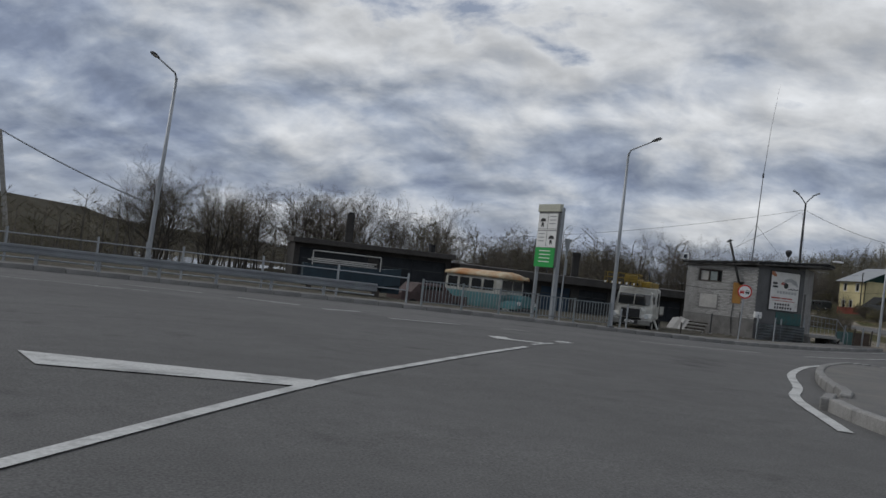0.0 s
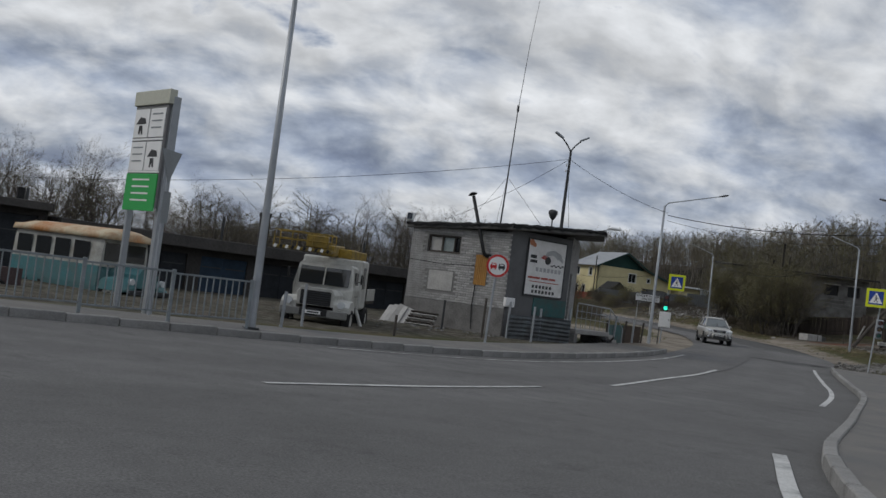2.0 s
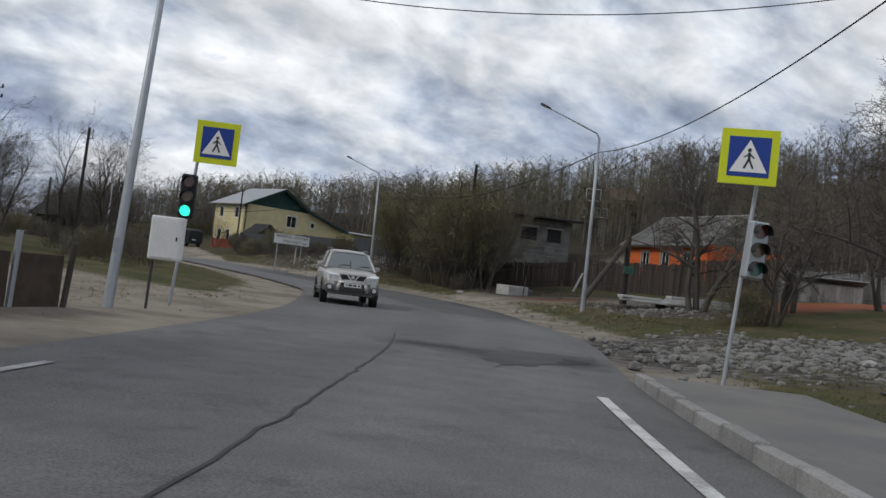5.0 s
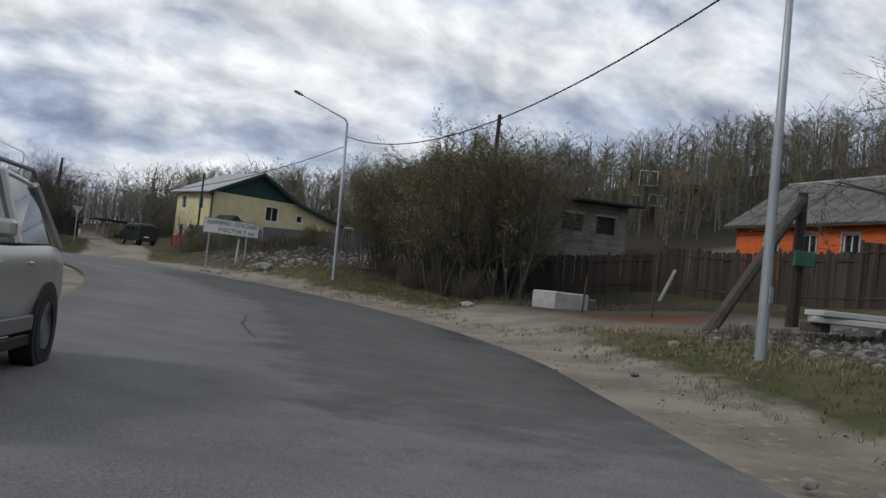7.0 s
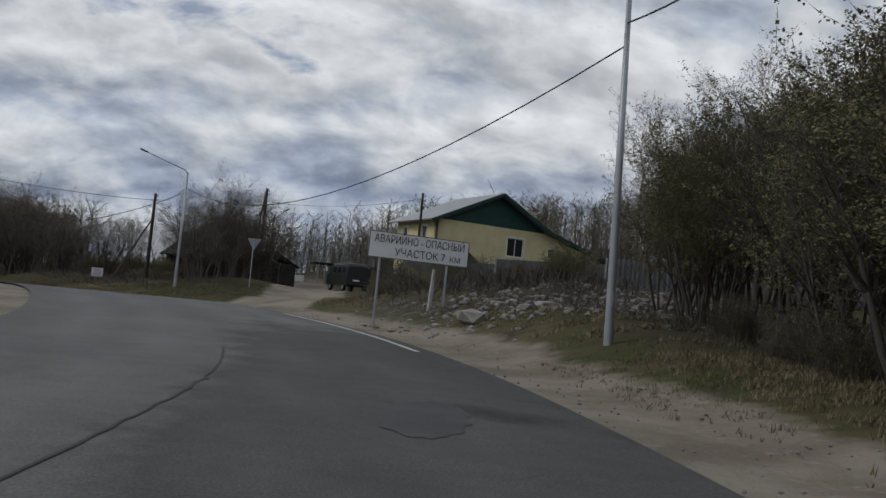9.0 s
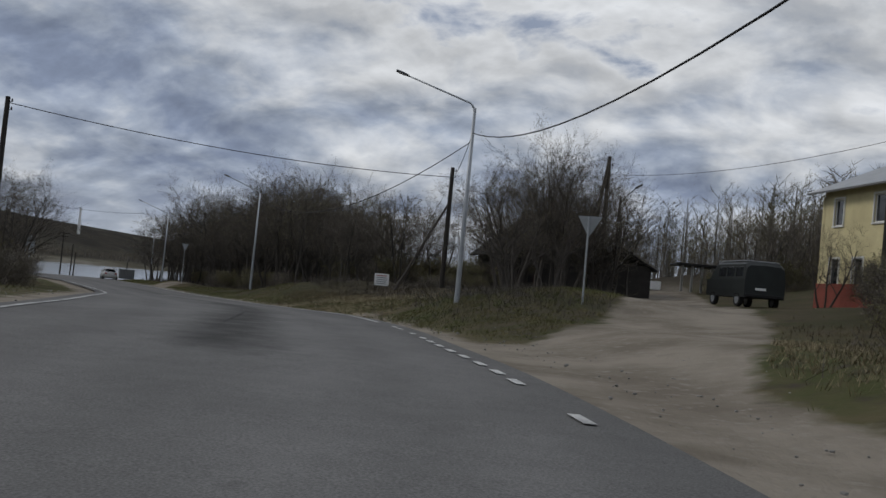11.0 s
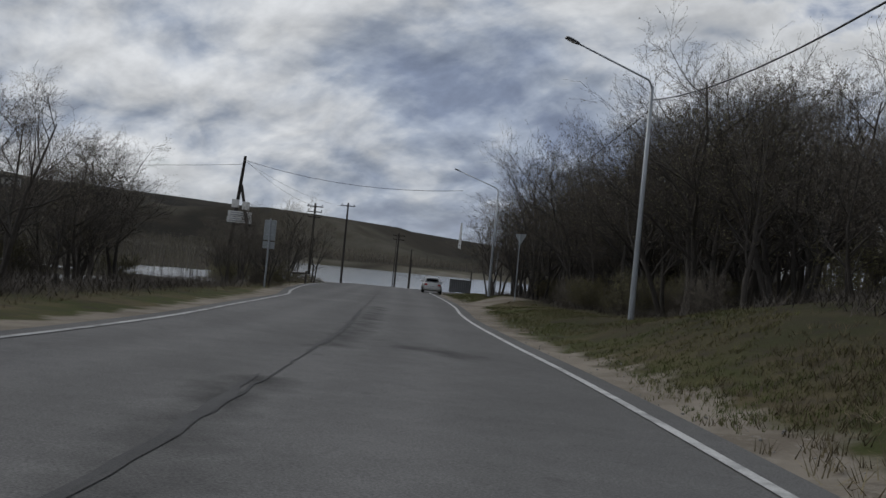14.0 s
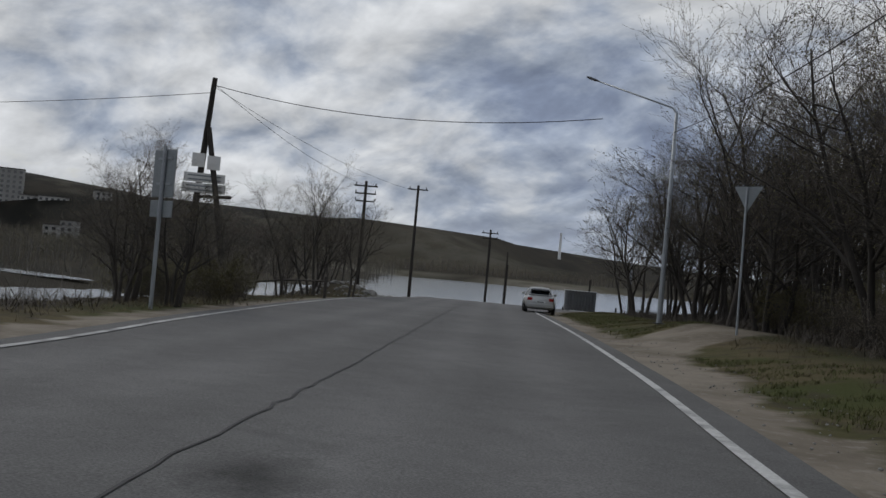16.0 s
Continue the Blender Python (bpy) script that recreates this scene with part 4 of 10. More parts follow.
KINDS = {
    "birch": [tree_kind("birch_a", M_BARK, M_TWIG, M_BUD, seed=11, height=10, stems=1, spread=0.25, r0=0.13, buds=1, bud_size=0.035, up=0.6),
              tree_kind("birch_b", M_BARK, M_TWIG, M_BUD, seed=12, height=10, stems=2, spread=0.3, r0=0.11, buds=1, bud_size=0.035, up=0.6, twig_n=4)],
    "alder": [tree_kind("alder_a", M_BARK, M_TWIG, M_PALEBUD, seed=21, height=8, stems=3, spread=0.45, r0=0.10, twig_n=4, buds=1, bud_size=0.035),
              tree_kind("alder_b", M_BARK, M_TWIG, M_BUD, seed=22, height=8, stems=4, spread=0.5, r0=0.09, twig_n=3, buds=1, bud_size=0.035),
              tree_kind("alder_c", M_BARK, M_TWIG, M_BUD, seed=23, height=8, stems=2, spread=0.55, r0=0.11, twig_n=5, buds=0)],
    "willow": [tree_kind("willow_a", M_BARK, M_TWIG, M_BUDGREEN, seed=31, height=6, stems=8, spread=0.32, r0=0.05, twig_n=3, levels=3, buds=15, bud_size=0.042, up=0.5),
               tree_kind("willow_b", M_BARK, M_TWIG, M_BUD, seed=32, height=6, stems=10, spread=0.3, r0=0.045, twig_n=3, levels=3, buds=8, bud_size=0.038, up=0.5)],
    "shrub": [tree_kind("shrub_a", M_TWIG, M_TWIG, M_PALEBUD, seed=41, height=2.6, stems=9, spread=0.45, r0=0.025, twig_n=3, levels=3, first=0.1, buds=1, bud_size=0.035, up=0.4),
              tree_kind("shrub_b", M_TWIG, M_TWIG, M_BUDGREEN, seed=42, height=2.6, stems=10, spread=0.5, r0=0.022, twig_n=3, levels=3, first=0.1, buds=3, bud_size=0.045, up=0.3)],
    "gnarled": [tree_kind("gnarled_a", M_BARK, M_TWIG, M_PALEBUD, seed=51, height=8.5, stems=3, spread=0.75, r0=0.16, twig_n=7, buds=0, up=0.1, lean=0.22, first=0.25, fine=0.009)],
}
LABELS = {"birch": "tall bare birch with fine dark twigs", "alder": "bare many-stemmed alder with dark twigs", "willow": "dense willow with small olive spring leaves",
          "shrub": "low tangled bare shrub", "gnarled": "gnarled leafless tree with dark crooked limbs"}


def plant(kind, x, y, height, rz=None, variant=None, group="", dz=0.0, label="", wide=1.0):
    tall = {"birch": 10.0, "alder": 8.0, "willow": 6.0, "shrub": 2.6, "gnarled": 8.5}[kind]
    meshes = KINDS[kind][random.randrange(len(KINDS[kind])) if variant is None else variant]
    k = height / tall
    name = "shrub" if kind == "shrub" else "tree"
    t = new(name)
    t.empty_display_size = 0.3
    t.matrix_world = pose(x, y, H(x, y) + dz, 0, 0, random.uniform(0, 360) if rz is None else rz) @ Matrix.Diagonal((k * wide, k * wide, k, 1))
    tagged(t, label or LABELS[kind], name, group)
    for part_name, me in meshes:
        o = new(part_name, me)
        o.parent = t
    return t


def thicket(points, group):
    for kind, x, y, h in points:
        plant(kind, x, y, h, group=group)


def row_of(kind_weights, line, n, width, h0, h1, group, seed):
    """Trees strewn along a line."""
    rs = random.Random(seed)
    L = smooth_line(line, 1.0)
    for k in range(n):
        i = min(int((k + rs.random()) / n * (len(L) - 1)), len(L) - 2)
        t = L[i + 1] - L[i]
        nrm = np.array([t[1], -t[0]]) / np.hypot(*t)
        p = L[i] + nrm * rs.uniform(-width, width)
        kind = rs.choices([w[0] for w in kind_weights], [w[1] for w in kind_weights])[0]
        hh = rs.uniform(h0, h1) * (0.32 if kind == "shrub" else 1)
        plant(kind, float(p[0]), float(p[1]), hh, group=group)


row_of([("alder", 3), ("birch", 1)], [(-22, 68), (-16, 75), (-8, 82), (0, 88)], 26, 4, 7.2, 9.8, "trees behind the guard rail", 1)
row_of([("alder", 3), ("birch", 1)], [(2, 90), (14, 92), (28, 96), (44, 102)], 20, 6, 6, 8.5, "trees behind the garages", 2)
row_of([("willow", 3), ("alder", 1)], [(62.6, 95.2), (63.9, 99), (65.6, 104.5), (67.0, 110), (67.2, 114)], 26, 1.6, 5.3, 7.8, "willows on the roadside bank", 3)
row_of([("shrub", 1)], [(61.8, 95.5), (62.4, 98.5), (63.6, 103), (64.8, 108)], 16, 0.9, 3.0, 5.0, "shrubs on the roadside bank", 4)
thicket([("gnarled", 60.1, 75.4, 9.0), ("gnarled", 62.6, 72.5, 8.5), ("alder", 58.0, 70.0, 7.5), ("gnarled", 52.6, 61.0, 9.5), ("shrub", 57.0, 70.5, 2.0), ("shrub", 60.6, 73.0, 2.2),
         ("alder", 66.0, 70.0, 8.0)], "trees beside the timber yard")
row_of([("alder", 2), ("birch", 2)], [(54.6, 160), (55.6, 168), (57, 177), (60, 190)], 15, 2.4, 7.2, 9.6, "trees beside the side road", 5)
row_of([("shrub", 1)], [(49, 169), (51, 172), (53, 176)], 9, 2.0, 3, 4.5, "shrubs beside the side road", 6)
row_of([("shrub", 3), ("alder", 1)], [(42.5, 184), (46, 180), (50.5, 178), (57, 179)], 34, 1.8, 5.8, 8.4, "undergrowth at the edge of the wood", 25)
row_of([("alder", 3), ("birch", 2)], [(40.5, 186), (37.0, 193), (32.0, 203), (27.0, 213)], 40, 4.0, 8.5, 12.5, "roadside wood", 7)
row_of([("birch", 3), ("alder", 2)], [(22, 214), (19, 222), (14, 231), (7, 243)], 36, 4.0, 8.5, 12.5, "roadside wood", 8)
row_of([("shrub", 1)], [(37, 186), (33, 194), (28, 203), (21, 216)], 22, 2.0, 4, 7.0, "undergrowth of the roadside wood", 9)
row_of([("shrub", 3), ("alder", 1)], [(34, 146), (29.5, 155), (24.5, 164), (20, 172)], 32, 2.8, 5.5, 8.5, "scrub beside the bend", 10)
row_of([("shrub", 1), ("alder", 2)], [(14, 176), (11.2, 181), (8.0, 186)], 14, 2.2, 5.5, 8.2, "scrub by the yard", 11)
row_of([("shrub", 2), ("alder", 1)], [(8.0, 197.6), (3.4, 203), (-3, 210), (-9, 217)], 26, 1.8, 4.0, 5.8, "dark scrub below the road", 17)
row_of([("birch", 1), ("alder", 1)], [(-5, 222), (-13, 226), (-20, 236)], 9, 3.0, 6.0, 8.5, "trees beyond the notice pole", 12)
row_of([("shrub", 1)], [(62.4, 130.5), (64.4, 137), (67.0, 144), (69.2, 150)], 26, 1.0, 4.0, 7.0, "scrub along the dirt road", 13)
row_of([("alder", 3), ("birch", 1)], [(55.2, 157.5), (57.2, 161), (58.8, 165), (60.0, 169)], 9, 1.2, 6.4, 8.6, "trees before the dark house", 26)
row_of([("willow", 2), ("alder", 1)], [(66.2, 133), (68.4, 139), (70.4, 145), (72.0, 150)], 12, 1.3, 1.9, 3.0, "willows before the yellow house", 20)
row_of([("shrub", 1)], [(66.0, 121.0), (66.6, 124), (66.8, 127), (67.2, 131)], 14, 1.2, 3.4, 5.0, "bushes behind the danger sign", 24)
row_of([("alder", 2), ("shrub", 1)], [(70, 182), (78, 190), (84, 205)], 14, 5.0, 5.0, 7.2, "trees at the end of the side road", 14)
thicket([("alder", 49.5, 177.0, 6.5), ("alder", 47.2, 181.5, 7.0), ("alder", 52.0, 183.0, 6.5), ("alder", -14.5, 66.0, 7.5), ("alder", -17.0, 68.0, 7.5), ("alder", 68.9, 158.0, 5.0), ("birch", 20.9, 97.0, 8.5), ("birch", 24.5, 99.0, 8.0), ("shrub", 40.0, 92.0, 2.2), ("shrub", 38.0, 86.0, 2.0), ("shrub", 41.8, 99.0, 2.4)], "scattered trees")
row_of([("shrub", 1)], [(30, 82), (34, 95), (38, 108), (38, 122)], 26, 5.0, 4.0, 6.5, "scrub inside the bend", 15)


row_of([("shrub", 1)], [(70, 178), (77, 187), (84, 200), (88, 214)], 30, 3.0, 6.0, 9.0, "undergrowth at the end of the side road", 18)
row_of([("shrub", 1)], [(39.5, 193), (34.5, 203), (27, 216), (19, 230), (12, 240)], 34, 2.5, 5.0, 8.0, "undergrowth of the roadside wood", 19)


# woods on the hill: too many to count
M_WOODS = mat("bare_woods", (0.140, 0.119, 0.092), 0.95, 0, 0.3, 0.05, 0.6, 0, second=(0.115, 0.108, 0.060))
M_STEMS = mat("birch_stems", (0.150, 0.138, 0.120), 0.95, 0, 0.35, 0.5, 3.0, 0, second=(0.080, 0.070, 0.060))


def wood_shape(seed, limbs, twigs, low):
    """A bare tree one metre high: a thin stem, rising limbs and a rounded crown of fine twigs."""
    rs = random.Random(seed)
    v, f, stems = [], [], 0
    bend = Vector((rs.uniform(-0.05, 0.05), rs.uniform(-0.05, 0.05), 0))

    def along_stem(t):
        return bend * math.sin(t * 2.6) + Vector((0, 0, 0.86 * t))

    rings = []
    for t, r in ((-0.05, 0.0115), (0.4, 0.009), (1.0, 0.003)):
        p = along_stem(t)
        rings.append(len(v))
        v.extend(tuple(p + Vector((math.cos(a), math.sin(a), 0)) * r) for a in (0, 2.1, 4.2))
    for a, b in zip(rings, rings[1:]):
        for k in range(3):
            f.append((a + k, a + (k + 1) % 3, b + (k + 1) % 3, b + k))
    stems = len(f)

    def blade(p, q, w):
        n = len(v)
        o = (q - p).orthogonal().normalized() * w
        v.extend((tuple(p - o), tuple(p + o), tuple(q)))
        f.append((n, n + 1, n + 2))

    for k in range(limbs):
        t = low + (1.0 - low) * (k + rs.random()) / limbs
        p = along_stem(t)
        a = rs.uniform(0, 6.283)
        reach = 0.20 * math.sqrt(max(0.05, 1 - ((t - 0.55) / 0.6) ** 2)) * rs.uniform(0.55, 1.2)
        rise = reach * rs.uniform(0.5, 1.5)
        q = p + Vector((math.cos(a) * reach, math.sin(a) * reach, rise))
        blade(p, q, 0.0032)
        for _ in range(twigs):
            u = rs.uniform(0.3, 1.0)
            b0 = p.lerp(q, u)
            d = Vector((math.cos(a) * 0.5 + rs.gauss(0, 0.6), math.sin(a) * 0.5 + rs.gauss(0, 0.6), rs.uniform(0.1, 1.3))).normalized()
            blade(b0, b0 + d * rs.uniform(0.04, 0.11), 0.0023)
    return np.array(v), f, stems


def woods(name, n, place, label, seed, h0=6.5, h1=10.5, keep=11, limbs=20, twigs=9, low=0.2, thick=1.0):
    rs = random.Random(seed)
    shapes = [wood_shape(seed * 10 + k, limbs, twigs, low) for k in range(7)]
    spots = []
    while len(spots) < n:
        some = np.array([place(rs) for _ in range(n)])
        s_, d_ = lateral(some[:, 0], some[:, 1])
        spots += some[np.abs(d_) > keep].tolist()
    spots = np.array(spots[:n])
    zs = land(spots[:, 0], spots[:, 1])
    P, faces_, index, base = [], [], [], 0
    for (x, y), z in zip(spots, zs):
        v, f, stems = shapes[rs.randrange(7)]
        h, a, w = rs.uniform(h0, h1), rs.uniform(0, 6.283), rs.uniform(0.8, 1.25) * thick
        c, q = math.cos(a) * h * w, math.sin(a) * h * w
        P.append(np.stack([x + v[:, 0] * c - v[:, 1] * q, y + v[:, 0] * q + v[:, 1] * c, z + v[:, 2] * h], 1))
        faces_ += [tuple(base + i for i in t) for t in f]
        index += [1] * stems + [0] * (len(f) - stems)
        base += len(v)
    me = raw(name, np.vstack(P).tolist(), faces_, M_WOODS)
    me.materials.append(M_STEMS)
    me.polygons.foreach_set("material_index", np.array(index, np.int32))
    return tagged(new(name, me), label, "woods", kind="stuff")


def hill_place(rs):
    while True:
        x, y = rs.uniform(62, 200), rs.uniform(50, 250)
        s, d = lateral(x, y)
        if d[0] > 43 + 8 * math.sin(y * 0.07) and not (74 < x < 104 and 110 < y < 140) and not (88 < x < 112 and 106 < y < 126) and not (66 < x < 98 and 148 < y < 178):
            if rs.random() < 1.5 - d[0] / 130:
                return x, y


woods("hillside_woods", 3000, hill_place, "dense leafless birch woods on the hillside", 71, 5.8, 9.2)
woods("roadside_woods", 300, lambda rs: (lambda u, w: (42 - 36 * u + w * 0.87, 190 + 60 * u + w * 0.5))(rs.uniform(0.32, 1), rs.uniform(3, 15)), "dark leafless wood behind the verge", 72, 7, 11.5, 9)
woods("slope_scrub", 260, lambda rs: (rs.uniform(42, 64), rs.uniform(180, 202)), "dark tangled scrub behind the notice board", 78, 1.8, 3.4, 11, limbs=11, twigs=7, low=0.04, thick=1.8)
woods("west_woods", 330, lambda rs: (lambda u, w: (-110 + 140 * u - w * 0.3, 84 + 18 * u + w))(rs.random(), rs.uniform(0, 40)), "leafless trees behind the yard", 73, 5, 8.5, low=0.12, thick=1.5)
woods("valley_woods", 1000, lambda rs: (lambda u, w: (-40 - 190 * u - w * 0.4, 225 + 60 * u + w))(rs.random(), rs.uniform(-70, 90)), "low leafless woods towards the town", 74, 2.5, 5.0, limbs=12, twigs=6, low=0.1, thick=1.6)


woods("hillside_scrub", 2600, hill_place, "dense dark undergrowth among the hillside birches", 76, 1.8, 4.2, limbs=11, twigs=7, low=0.04, thick=1.9)


def slope_place(rs):
    while True:
        a, r = radians(rs.uniform(34, 68)), rs.uniform(120, 480)
        x, y = 20 - r * math.sin(a), 190 + r * math.cos(a)
        if H(x, y) > WATER_Z + 0.3:
            return x, y


woods("town_slope_woods", 2300, slope_place, "dark bare scrub and trees on the slope towards the town", 77, 2.5, 6.0, limbs=8, twigs=5, low=0.06, thick=1.9)


def far_place(rs):
    q, s = rs.uniform(383, 440), rs.uniform(-420, 380)
    return -0.5 * q - 0.866 * s, 230 + 0.866 * q - 0.5 * s


woods("far_bank_woods", 2600, far_place, "dark woods on the far bank of the river", 75, 3, 6.5, limbs=7, twigs=4, low=0.1, thick=2.2)

# ---------- street lamps ----------
M_LED = mat("lamp_head_grey", (0.10, 0.10, 0.105), 0.5, 0.3, 0.1, 3, 40, 0)


def street_lamp(x, y, z, tip, height, label, group="street lamps along the road", r0=0.10, r1=0.055, lean=(0, 0)):
    """tip: where the lamp head ends, from the foot."""
    t = thing("street_lamp", pose(x, y, z), label, "street lamp", group)
    lx, ly = lean
    top = Vector((lx, ly, height))
    part("pole", tubebm([(0, 0, -0.4), (lx * 0.02, ly * 0.02, 0.05), (lx * 0.5, ly * 0.5, height * 0.5), top - Vector((0, 0, 0.12))], [r0, r0, (r0 + r1) / 2, r1], 10), M_STEEL, t, "", True)
    tip = Vector(tip)
    d = tip - top
    flat = Vector((d.x, d.y, 0)).normalized()
    part("arm", tubebm([top - Vector((0, 0, 0.35)), top - Vector((0, 0, 0.12)) + flat * 0.03, top + flat * 0.16 + Vector((0, 0, 0.05)), tip - d.normalized() * 0.45], [0.042, 0.04, 0.034, 0.026], 8), M_STEEL, t, "", True)
    hd = bmesh.new()
    q = d.to_track_quat("Y", "Z").to_matrix().to_4x4()
    poly = [(-0.10, -0.03), (-0.12, 0.0), (-0.06, 0.055), (0.06, 0.055), (0.12, 0.0), (0.10, -0.03)]
    secs = []
    for yy, k in ((-0.50, 0.35), (-0.40, 0.8), (-0.15, 1.0), (0.02, 0.75)):
        secs.append([Matrix.Translation(tip) @ q @ Vector((px * k, yy, pz * k)) for px, pz in poly])
    loft(hd, secs)
    head = part("lamp_head", hd, M_LED, t)
    part("lens", box(bmesh.new(), (0, -0.2, -0.036), (0.14, 0.26, 0.012), m=Matrix.Translation(tip) @ q), M_WHITE, head)
    part("foot_flange", boxbm((0, 0, 0.02), (0.34, 0.34, 0.04), 0, 0.01), M_DARKSTEEL, t)
    for z_ in (1.2,):
        part("hatch", box(bmesh.new(), (0, -r0 - 0.002, z_), (0.09, 0.02, 0.28)), M_STEEL, t)
    return t


ST = "tall grey galvanised street lamp with a slanting arm"
street_lamp(-11.1, 34.8, -0.1, (-0.05, -2.0, 8.1), 7.75, ST, lean=(0.3, 0))
street_lamp(7.6, 40.35, -0.2, (0.9, -1.9, 8.15), 7.75, ST)
street_lamp(31.2, 65.1, -0.42, (3.6, -0.5, 8.75), 7.95, ST, lean=(0.65, 1.1))
street_lamp(41.2, 55.7, -0.2, (-2.5, 1.75, 8.50), 7.85, ST)
street_lamp(54.35, 76.8, 0.22, (-2.75, 1.0, 8.75), 7.85, ST, lean=(-0.05, 0.05))
street_lamp(60.9, 106.1, 0.6, (-3.15, -0.3, 8.58), 7.85, ST, lean=(-0.1, 0.2))
street_lamp(52.7, 146.9, 0.15, (-2.85, -0.5, 8.95), 8.05, ST)
street_lamp(34.85, 183.5, -0.74, (-2.1, -2.4, 9.05), 8.2, ST)
street_lamp(16.45, 213.1, -0.88, (-3.5, 0.0, 8.75), 7.5, ST)
street_lamp(0.6, 249.5, -2.0, (-3.4, -0.4, 8.8), 8.0, ST)

# ---------- the brick corner building ----------
M_BRICK = mat("silicate_brick", (0.40, 0.395, 0.385), 0.9, 0, 0.25, 1.5, 30, 0.4, rand=0.2, second=(0.27, 0.265, 0.255))
M_MORTAR = mat("mortar", (0.24, 0.235, 0.228), 0.95, 0, 0.25, 1.5, 40, 0.4)
M_PLASTER = mat("rough_grey_plaster", (0.19, 0.185, 0.178), 0.95, 0, 0.35, 1.3, 18, 0.8, second=(0.12, 0.117, 0.112))
M_DARKWALL = mat("dark_grey_rendered_wall", (0.135, 0.135, 0.137), 0.9, 0, 0.25, 1.2, 25, 0.4)
M_ROOFSLAB = mat("roof_slab", (0.145, 0.14, 0.135), 0.95, 0, 0.4, 1.6, 25, 0.6, second=(0.065, 0.063, 0.06))
M_FELT = mat("torn_roofing_felt", (0.028, 0.028, 0.028), 0.95, 0, 0.3, 3, 30, 0.6)
M_PLY = mat("ochre_corrugated_sheet", (0.42, 0.22, 0.062), 0.7, 0, 0.25, 2, 30, 0.15)
M_TEAL = mat("teal_paint", (0.035, 0.115, 0.115), 0.7, 0, 0.3, 2, 30, 0.15, second=(0.06, 0.09, 0.085))
M_GREYSHEET = mat("grey_blue_corrugated_sheet", (0.20, 0.225, 0.24), 0.6, 0.2, 0.3, 1.5, 30, 0.1, second=(0.12, 0.12, 0.12))
M_BANNER = mat("weathered_white_banner", (0.70, 0.69, 0.67), 0.7, 0, 0.12, 1.5, 20, 0.05, second=(0.55, 0.53, 0.50), spots=0.6)
M_RED = mat("faded_red_print", (0.42, 0.10, 0.08), 0.7, 0, 0.25, 4, 30, 0)
M_PRINT = mat("black_print", (0.05, 0.05, 0.052), 0.7, 0, 0.2, 4, 30, 0)
M_ORANGEP = mat("faded_orange_print", (0.48, 0.20, 0.11), 0.7, 0, 0.3, 3, 30, 0)
M_CURTAIN = mat("pale_window_board", (0.42, 0.41, 0.39), 0.8, 0, 0.2, 2, 20, 0.05)

GZ = -0.62
PA, PB, PC, PE, PF = (15.75, 59.25), (18.98, 55.42), (22.30, 56.72), (24.26, 60.28), (19.4, 63.2)
corner_house = thing("brick_building", pose(PB[0], PB[1], GZ), "two-storey grey brick corner building with a torn felt roof", "building")


def rel(p):
    return (p[0] - PB[0], p[1] - PB[1])


def wall_frame(p, q):
    """A frame on a wall: x along it from p to q, z up, y into the wall."""
    a, b = Vector((*rel(p), 0)), Vector((*rel(q), 0))
    d = (b - a).normalized()
    n = Vector((-d.y, d.x, 0))
    m = Matrix(((d.x, n.x, 0, a.x), (d.y, n.y, 0, a.y), (0, 0, 1, 0), (0, 0, 0, 1)))
    return m, (b - a).length


def place(ob, m):
    ob.matrix_local = m
    return ob


def wall_solid(length, height, openings, thick=0.3, z0=0.0):
    """A wall with through openings (x0, x1, z0, z1), from its outer face at y = 0."""
    xs = sorted({0.0, length, *[o[0] for o in openings], *[o[1] for o in openings]})
    zs = sorted({z0, height, *[o[2] for o in openings], *[o[3] for o in openings]})
    bm = bmesh.new()
    for xa, xb in zip(xs, xs[1:]):
        for za, zb in zip(zs, zs[1:]):
            if any(o[0] <= xa and xb <= o[1] and o[2] <= za and zb <= o[3] for o in openings):
                continue
            box(bm, ((xa + xb) / 2, thick / 2, (za + zb) / 2), (xb - xa, thick, zb - za))
    bmesh.ops.remove_doubles(bm, verts=bm.verts, dist=0.0005)
    return bm


M_AB, L_AB = wall_frame(PA, PB)
M_BC, L_BC = wall_frame(PB, PC)
M_CE, L_CE = wall_frame(PC, PE)
PLINTH, TOP = 1.28, 4.45
WINDOW_AB = (0.85, 2.55, 3.35, 4.12)
PLY_AB = (3.42, 4.02, 2.15, 3.42)
wall_ab = place(part("brick_wall", wall_solid(L_AB, TOP, [WINDOW_AB], 0.3, PLINTH - 0.02), M_MORTAR, corner_house, "grey silicate brick wall with mortar joints"), M_AB)
place(part("plinth", wall_solid(L_AB + 0.03, PLINTH, [], 0.34, -0.3), M_PLASTER, corner_house, "rough grey plastered plinth"), M_AB @ pose(0, -0.04, 0))
place(part("front_wall", wall_solid(L_BC, TOP + 0.15, [], 0.3, -0.3), M_DARKWALL, corner_house, "dark grey rendered wall"), M_BC)
DOOR_CE = (0.30, 1.25, 1.15, 3.15)
wall_ce = place(part("side_wall", wall_solid(L_CE, TOP + 0.3, [DOOR_CE], 0.3, -0.3), M_MORTAR, corner_house, "grey brick side wall"), M_CE)
for p, q in ((PE, PF), (PF, PA)):
    m_, l_ = wall_frame(p, q)
    place(part("back_wall", wall_solid(l_, TOP, [], 0.3, -0.3), M_DARKWALL, corner_house), m_)
bm = bmesh.new()
bm.faces.new([bm.verts.new((*rel(p), 0.05)) for p in (PA, PB, PC, PE, PF)])
part("inner_floor", bm, M_CONCRETE, corner_house)

